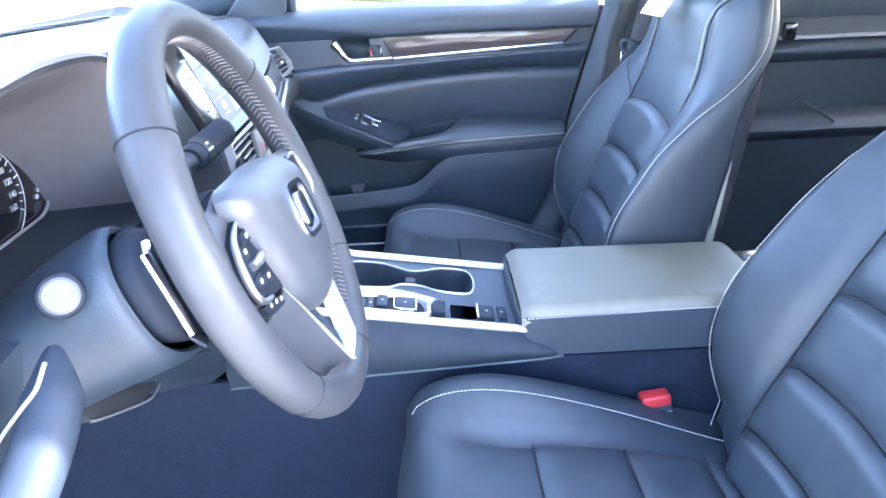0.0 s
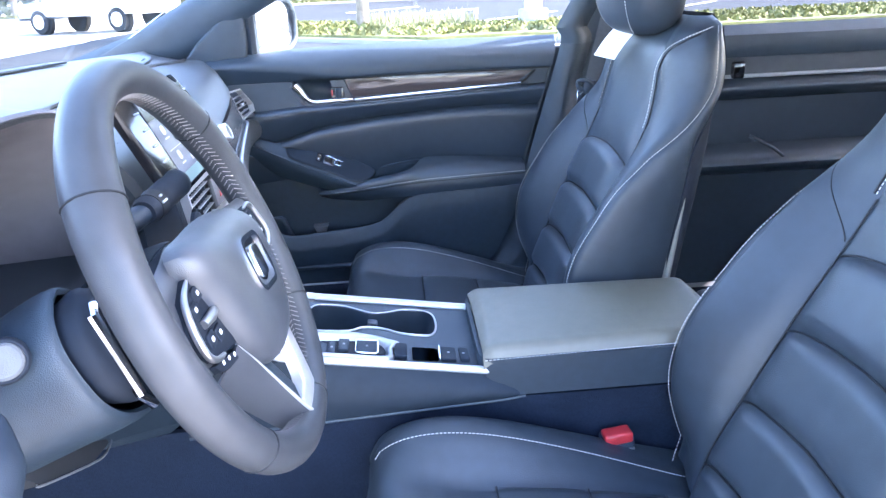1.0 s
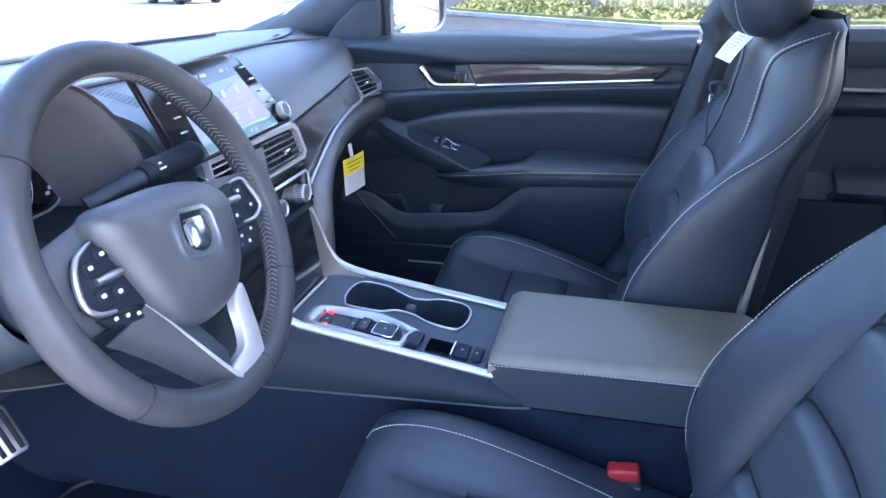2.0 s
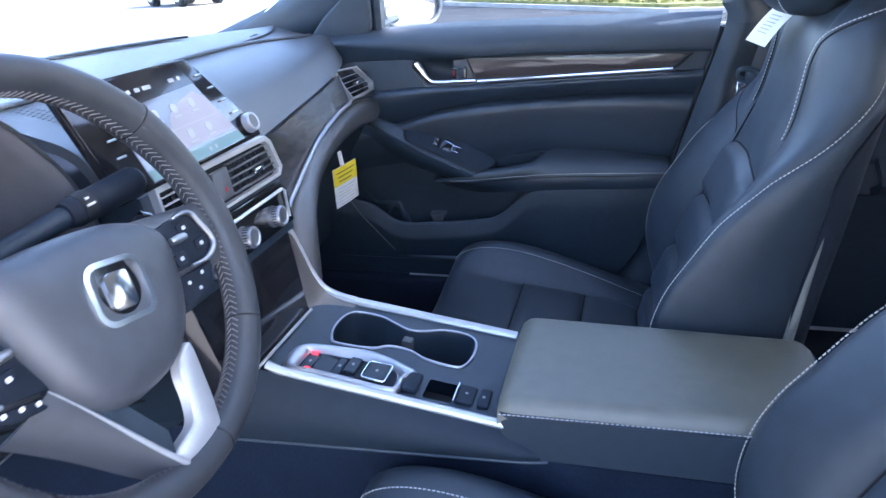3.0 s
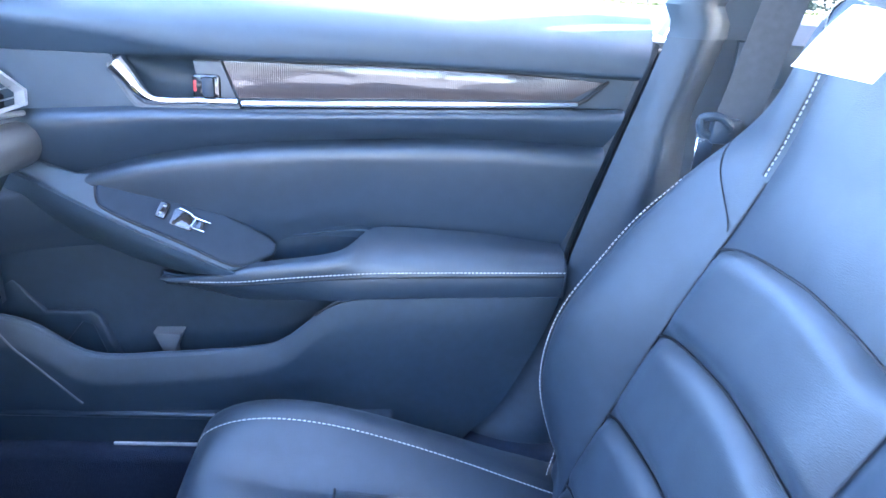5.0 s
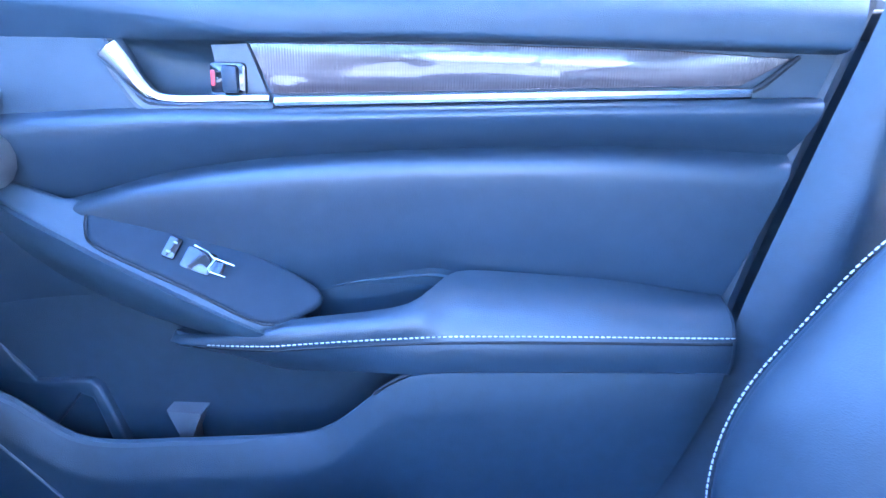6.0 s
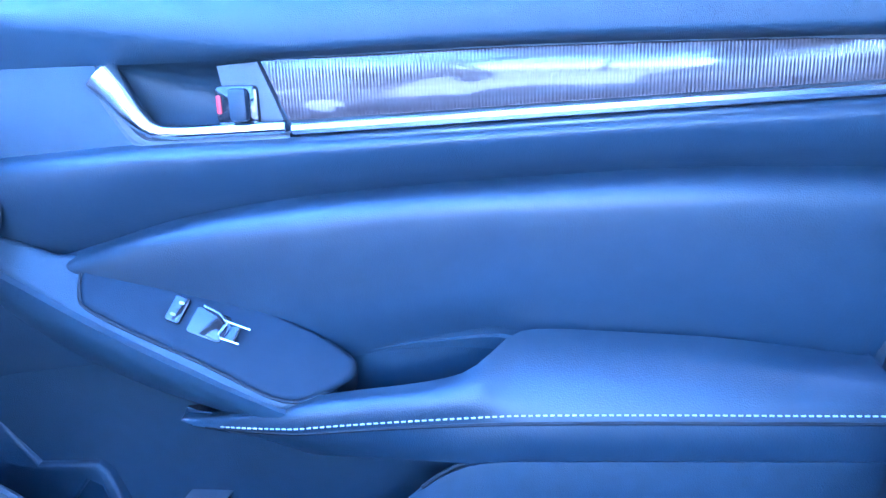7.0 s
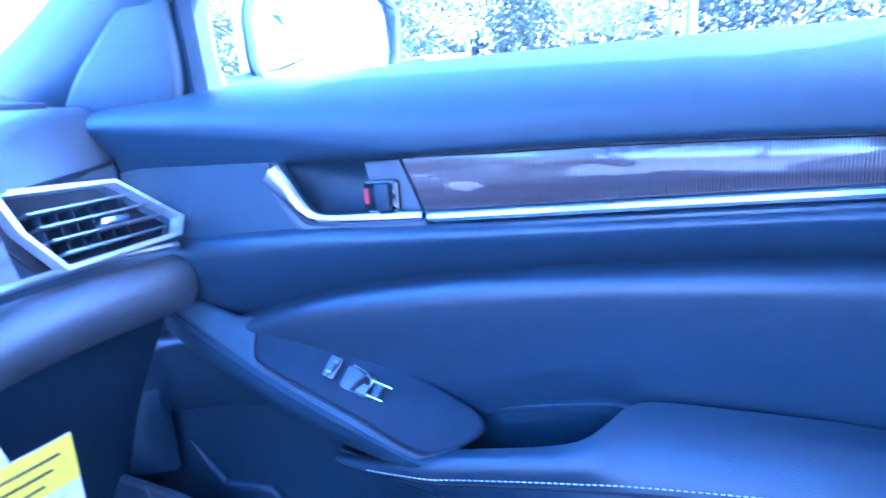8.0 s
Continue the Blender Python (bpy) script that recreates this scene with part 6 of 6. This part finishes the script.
for a, b in ((-0.257, -0.0565), (-0.252, -0.0915)):
    part("gear_light", block((a - 0.004, a + 0.005), (b - 0.0022, b + 0.0022), (0.002, 0.0085), 0.001, 1, TRAY), glow_material("red_light", (1.0, 0.05, 0.08), 0.25), shifter, "small red light")
part("gear_trim", tube([TRAY @ Vector((a, b, 0.0072)) for a, b in rounded(0.032, 0.038, 0.005, 3, -0.1657, -0.0657)], 0.0012, 6, True), CHROME, shifter)
part("drive_mode_switch", block((-0.127, -0.107), (-0.086, -0.050), (-0.002, 0.009), 0.003, 2, TRAY), POD, console)
part("pocket_floor", plate([(-0.104, -0.09), (-0.056, -0.09), (-0.056, -0.044), (-0.104, -0.044)], 0.003, 0, TRAY @ Matrix.Translation((0, 0, -0.022))), RUBBER, console)
part("brake_switch", block((-0.0575, -0.0345), (-0.085, -0.048), (0.0, 0.006), 0.003, 2, TRAY), POD, console)
part("hold_switch", block((-0.0300, -0.0150), (-0.083, -0.047), (0.0, 0.006), 0.003, 2, TRAY), POD, console)
part("brake_trim", block((-0.0610, -0.0578), (-0.086, -0.047), (0.0, 0.0068), 0.001, 1, TRAY), CHROME, console)
for a in (-0.046, -0.024):
    part("switch_mark", plate(rounded(0.004, 0.0035, 0.001, 2, a, -0.066), 0.0003, 0, TRAY @ Matrix.Translation((0, 0, 0.0064))), DIM, console)
part("rail", tube([(0.016 - 0.0165 * k, -0.1035, tray_z(0.016 - 0.0165 * k) + 0.002 + (0.004 if k > 18 else 0)) for k in range(20)], 0.0062, 8, flat=0.9), SILVER, console, "silver rail along the console")
part("rail", tube([(0.006 - 0.0165 * k, 0.0990, tray_z(0.006 - 0.0165 * k) + 0.003) for k in range(19)], 0.0080, 10, flat=0.7), SILVER, console, "silver rail along the console")


def flank(s):
    def at(u, v):
        x = -0.42 + 0.482 * (u if s > 0 else 1 - u)
        u = (x + 0.42) / 0.485
        crease = 0.556 + 0.055 * (x + 0.37)
        top = tray_z(min(x, 0.01)) - 0.004
        top += (crease + 0.006 - top) * max(0, (u - 0.87) / 0.13) ** 2
        z = top + (crease - top) * v
        return (x, s * (0.104 + 0.016 * math.sin(math.pi * v * 0.9) * (1 - max(0, (u - 0.9) / 0.1) ** 2) + 0.004 * v), z)
    return at


for s in (-1, 1):
    part("flank_pad", sheet(flank(s), 30, 10, 0.008), POD, console, "soft padded flank of the console")
    part("flank_panel", sheet(lambda u, v: (-1.15 + 1.60 * u, s * (0.112 - 0.010 * v), 0.28 + (min(0.574, 0.560 + 0.045 * max(-0.25, -1.15 + 1.60 * u + 0.37)) - 0.28) * v), 30, 8, 0.01), CARPET, console, "dark carpeted side of the tunnel")
for s in (-1, 1):
    part("flank_edge", tube([(lambda q: (q[0], q[1] + 0.001 * s, q[2]))(flank(s)(k / 40 if s > 0 else 1 - k / 40, 1.0)) for k in range(41)], 0.0022, 6), SOFT, console)
part("bin", block((0.012, 0.40), (-0.096, 0.096), (0.45, 0.618), 0.012, 3), PIT, console)
part("bin_back", block((0.385, 0.425), (-0.085, 0.085), (0.35, 0.640), 0.016, 3), GREY, console)


def lid_skin(u, v):
    x = 0.002 + 0.372 * u
    w = 0.112 - 0.012 * u
    return x, w


def lid(u, v):
    x, w = lid_skin(u, v)
    a = (2 * v - 1)
    nose = 0.010 * max(0, 1 - u / 0.05) ** 2 + 0.012 * max(0, (u - 0.94) / 0.06) ** 2
    y = w * math.copysign(1 - (1 - abs(a)) ** 1.0, a)
    drop = 0.020 * max(0, (abs(a) - 0.86) / 0.14) ** 2
    return (x, y * 1.0, 0.6585 - nose - drop + 0.004 * (1 - a * a))


lid_ob = thing("armrest_lid", "padded black leather lid of the console armrest", "armrest", (0.18, 0, 0.63))
part("cover", sheet(lid, 40, 40, 0.025), LID_SHEEN, lid_ob)
for s in (-1, 1):
    part("stitching", stitches([(0.004 + 0.366 * k / 60, s * (0.1125 - 0.012 * k / 60), 0.6435) for k in range(61)]), THREAD, lid_ob, "pale contrast stitching")
part("edge", sheet(lambda u, v: (lambda q, a: (q[0], q[1], 0.6435 - 0.060 * a))((lambda w: (0.188 + 0.1855 * math.copysign(min(1, abs(math.cos(w)) ** 0.16), math.cos(w)), (0.1120 - 0.012 * (0.5 + 0.5 * math.cos(w))) * math.copysign(min(1, abs(math.sin(w)) ** 0.16), math.sin(w))))(TAU * u), v), 64, 8, 0.006, True), HARD, lid_ob, "dark side of the lid under its stitching")


# ---- outside ----
PAVING = material("paving", (0.42, 0.39, 0.34), 0.9, 0, 0.15, 2, 0.4, 40)
ASPHALT = material("asphalt", (0.045, 0.047, 0.05), 0.9, 0, 0.25, 3, 0.5, 60, spec=0.15)
CONCRETE = material("concrete", (0.30, 0.29, 0.28), 0.85, 0, 0.2, 4, 0.4, 50)
GRASS = material("grass", (0.15, 0.15, 0.045), 0.8, 0, 0.4, 6)
BARK = material("bark", (0.22, 0.18, 0.14), 0.9, 0, 0.35, 14, 0.8, 25)
LEAF = material("leaves", (0.042, 0.052, 0.030), 0.75, 0, 0.5, 3, spec=0.2)
LINE = material("road_paint", (0.75, 0.75, 0.72), 0.7, 0, 0.1, 8)
SHEEN = material("truck_paint", (0.62, 0.63, 0.65), 0.25, 0, 0.03, 10, coat=1.0)
MAROON = material("maroon_paint", (0.07, 0.010, 0.012), 0.25, 0, 0.05, 10, coat=1.0)
DARKGLASS = material("dark_glass", (0.02, 0.025, 0.03), 0.05, 0, 0.1, 10, coat=1.0)
rng = random.Random(5)


def ground_at(u, v):
    r = 0.5 + 900 * u ** 3
    a = TAU * v
    x, y = r * math.cos(a), r * math.sin(a)
    return (x, y, -0.01 + 0.03 * math.sin(x * 0.11) * math.sin(y * 0.09) * min(1, r / 30))


plain("ground", sheet(lambda u, v: ground_at(v, 1 - u), 48, 60, 0.05, True), PAVING, "pale sunlit concrete of a car park", "ground")
plain("road", block((-8, 60), (6.5, 43.6), (-0.06, 0.035), 0, 1), ASPHALT, "grey asphalt lane and car park", "road")
strip_near = lambda x: 12.0 + 0.93 * max(0, 0.6 - x)
strip_end = lambda x: 15.9 + 0.80 * max(0, 2.4 - x)
STRIP_X = [-4.6, -4.0, -2.2, -0.8, 0.6, 1.4, 2.4, 12, 30]


def strip_outline(inset):
    near = [(x + (inset if k == 0 else 0), strip_near(x) + inset * 1.3) for k, x in enumerate(STRIP_X)]
    far = [(x + (inset if k == 0 else 0), strip_end(x) - inset * 1.3) for k, x in enumerate(STRIP_X)]
    return near + far[::-1]


def slab(outline, low, high):
    bm = bmesh.new()
    a = [bm.verts.new((x, y, low)) for x, y in outline]
    b = [bm.verts.new((x, y, high)) for x, y in outline]
    bm.faces.new(b)
    bm.faces.new(a[::-1])
    for k in range(len(a)):
        j = (k + 1) % len(a)
        bm.faces.new((a[k], a[j], b[j], b[k]))
    return bm


plain("kerb", slab(strip_outline(0), -0.1, 0.12), CONCRETE, "pale concrete kerb of the planting strip", "kerb")
plain("planting_bed", slab(strip_outline(0.16), 0.1, 0.175), GRASS, "soil and grass of the planting strip", "ground")


def blades(n, area, height, name, label, mat, width=0.05):
    bm = bmesh.new()
    for _ in range(n):
        x, y = rng.uniform(*area[0]), rng.uniform(*area[1])
        if area[1][1] < 30 and not strip_near(x) + 0.25 < y < strip_end(x) - 0.2:
            continue
        h = rng.uniform(*height)
        a = rng.uniform(0, TAU)
        dx, dy = width * math.cos(a), width * math.sin(a)
        lx, ly = rng.uniform(-0.1, 0.1), rng.uniform(-0.1, 0.1)
        b = area[2]
        q = [bm.verts.new((x - dx, y - dy, b)), bm.verts.new((x + dx, y + dy, b)), bm.verts.new((x + lx + dx * 0.4, y + ly + dy * 0.4, b + h)), bm.verts.new((x + lx - dx * 0.5, y + ly - dy * 0.5, b + h * 0.9))]
        bm.faces.new(q)
    return plain(name, bm, mat, label, "plants", "stuff")


blades(16000, ((-4.4, 12), (12.6, 21.4), 0.16), (0.03, 0.12), "ground_cover", "low green ground cover in sunlight", GRASS)
blades(700, ((-0.5, 2.0), (15.2, 17.6), 0.16), (0.12, 0.38), "tall_weeds", "tall pale weeds behind the kerb", material("straw", (0.30, 0.28, 0.14), 0.8, 0, 0.3, 5), 0.015)
blades(9000, ((-40, 40), (44, 52), 0.0), (0.1, 0.3), "far_grass", "far strip of grass beyond the car park", GRASS, 0.12)


def tree(at, height, trunk, crown, label, leaves=1500, low=0.35):
    t = thing("tree", label, "tree", at, "trees round the car park")
    x, y, z = at
    bend = rng.uniform(-0.2, 0.2)
    bm = tube(smooth_line([(x, y, z - 0.1), (x + 0.3 * bend, y, z + height * 0.25), (x + bend, y + 0.2, z + height * 0.6), (x + 1.2 * bend, y, z + height * 0.9)], 5), [trunk * (1 - 0.05 * k) for k in range(16)], 10, up=(0, 1, 0))
    limbs = []
    for k in range(9):
        a, h = TAU * k / 9 + rng.uniform(-0.3, 0.3), height * rng.uniform(low, 0.75)
        e = Vector((x + crown * 0.75 * math.cos(a), y + crown * 0.75 * math.sin(a), z + h + crown * rng.uniform(0.3, 0.7)))
        tube([(x + bend * h / height, y, z + h), Vector((x, y, z + h)).lerp(e, 0.5) + Vector((0, 0, 0.2)), e], [trunk * 0.35, trunk * 0.2, trunk * 0.07], 6, bm=bm)
        limbs.append(e)
    part("trunk", bm, BARK, t)
    lf = bmesh.new()
    for _ in range(leaves):
        c = rng.choice(limbs)
        q = c + Vector((rng.gauss(0, 1), rng.gauss(0, 1), rng.gauss(0, 0.75))) * crown * 0.30
        s = rng.uniform(0.10, 0.24)
        d1 = Vector((rng.gauss(0, 1), rng.gauss(0, 1), rng.gauss(0, 1))).normalized() * s
        d2 = d1.orthogonal().normalized() * s * 0.6
        lf.faces.new([lf.verts.new(q + o) for o in (-d1, d2, d1, -d2)])
    part("crown", lf, LEAF, t)
    return t


tree((-0.72, 17.0, 0.1), 7.0, 0.17, 2.4, "slender tree with a pale trunk in the planting strip", 1600, 0.55)
for k, (x, y, h) in enumerate(((-16, 46, 9), (-9.5, 50, 11), (-3, 47, 10), (3.5, 49, 9), (10, 46, 11), (17, 50, 10), (24, 48, 10), (-24, 48, 10), (-32, 44, 11))):
    tree((x, y, 0), h, 0.25, 4.8, "leafy green tree beyond the car park", 3200, 0.10)
for x, y, h in ((-15, -19, 8), (-7, -22, 9), (2, -21, 8), (10, -19, 9)):
    tree((x, y, 0), h, 0.22, 3.6, "leafy tree on the driver's side of the car", 1500, 0.3)
woods = bmesh.new()
for _ in range(26000):
    q = Vector((rng.uniform(-75, 70), rng.uniform(56, 66), 0.3 + 9.5 * rng.random() ** 1.1))
    if q.z > 6.5 + 2.5 * math.sin(q.x * 0.35) + 1.2 * math.sin(q.x * 1.1 + 2):
        continue
    s = rng.uniform(0.2, 0.5)
    d1 = Vector((rng.gauss(0, 1), rng.gauss(0, 0.5), rng.gauss(0, 1))).normalized() * s
    d2 = d1.orthogonal().normalized() * s * 0.6
    woods.faces.new([woods.verts.new(q + o) for o in (-d1, d2, d1, -d2)])
plain("far_woods", woods, LEAF, "dense green trees far beyond the car park", "trees", "stuff")
post = thing("lamp_post", "white painted post in the planting strip", "post", (3.15, 15.2, 0))
part("shaft", lathe([(0.20, 0.1), (0.20, 0.5), (0.19, 1.0), (0.17, 6.0)], pose(3.15, 15.2, 0), 20), material("white_post_paint", (0.8, 0.8, 0.78), 0.5, 0, 0.05, 5), post)
part("base", lathe([(0.33, 0.1), (0.33, 0.42), (0.30, 0.46), (0.2, 0.47)], pose(3.15, 15.2, 0), 20), CONCRETE, post)
for k in range(4):
    slant = pose(-1.73 + 2.0 * k, 28.7 - 5.0 * k, 0, 0, 0, 49) if k < 3 else pose(8.6, 21.0, 0, 0, 0, 49)
    stripe = plain("parking_line", block((0, 4.6), (-0.06, 0.06), (0.036, 0.046), 0, 1, slant), LINE, "white painted parking line", "road marking")
plain("kerb_beyond", block((-40, 40), (43.6, 43.8), (-0.1, 0.16), 0.03, 2), CONCRETE, "far concrete kerb", "kerb")


def vehicle(name, label, at, turn, paint, bed):
    v = thing(name, label, "car", at, "parked vehicles")
    m = pose(*at, 0, 0, turn)
    L = 5.6 if bed else 4.6
    side = [(-L / 2, 0.55), (-L / 2, 0.98), (-L / 2 + 1.25, 1.08), (-L / 2 + 1.9, 1.78), (-L / 2 + 3.4, 1.80), (-L / 2 + 3.75, 1.18 if bed else 1.35), (L / 2, 1.15 if bed else 1.1), (L / 2, 0.55)]
    prof = axes((0, -0.95, 0), (1, 0, 0), (0, 0, 1))
    part("body", plate(side, 1.9, 0.06, m @ prof, 3), paint, v)
    win = [(-L / 2 + 1.45, 1.12), (-L / 2 + 1.95, 1.70), (-L / 2 + 3.3, 1.72), (-L / 2 + 3.55, 1.16)]
    part("window", plate(win, 1.92, 0.01, m @ axes((0, -0.96, 0), (1, 0, 0), (0, 0, 1))), DARKGLASS, v)
    for sx in (-L / 2 + 0.95, L / 2 - 1.1):
        for sy in (-0.86, 0.86):
            out = -1 if sy < 0 else 1
            wm = m @ Matrix.Translation((sx, sy + 0.13 * out, 0.41)) @ pose(0, 0, 0, -90 * out)
            w = part("wheel", lathe([(0.24, -0.02), (0.39, -0.02), (0.41, -0.06), (0.41, -0.20), (0.38, -0.24)], wm, 28), RUBBER, v)
            part("wheel_rim", lathe([(0.25, -0.02), (0.25, 0.0), (0.20, -0.01), (0.07, 0.0), (0.06, 0.015)], wm, 28), SHEEN, w)
            for k in range(6):
                part("wheel_spoke", block((0.05, 0.24), (-0.022, 0.022), (-0.01, 0.012), 0.006, 1, wm @ pose(0, 0, 0, 0, 0, 60 * k)), CHROME, w)
            part("arch", lathe([(0.46, -0.30), (0.47, -0.13), (0.44, -0.128)], wm, 24), RUBBER, v)
    part("bumper", block((-L / 2 - 0.10, -L / 2 + 0.08), (-0.9, 0.9), (0.45, 0.72), 0.05, 2, m), HARD, v)
    part("headlamp", block((-L / 2 - 0.04, -L / 2 + 0.1), (-0.88, -0.5), (0.78, 0.93), 0.03, 2, m), CHROME, v)
    part("headlamp", block((-L / 2 - 0.04, -L / 2 + 0.1), (0.5, 0.88), (0.78, 0.93), 0.03, 2, m), CHROME, v)
    return v


vehicle("pickup_truck", "silver pickup truck parked across the car park", (-10.2, 25.5, 0), -25, SHEEN, True)
vehicle("parked_car", "maroon car parked across the car park", (-18.5, 26.5, 0), -30, MAROON, False)
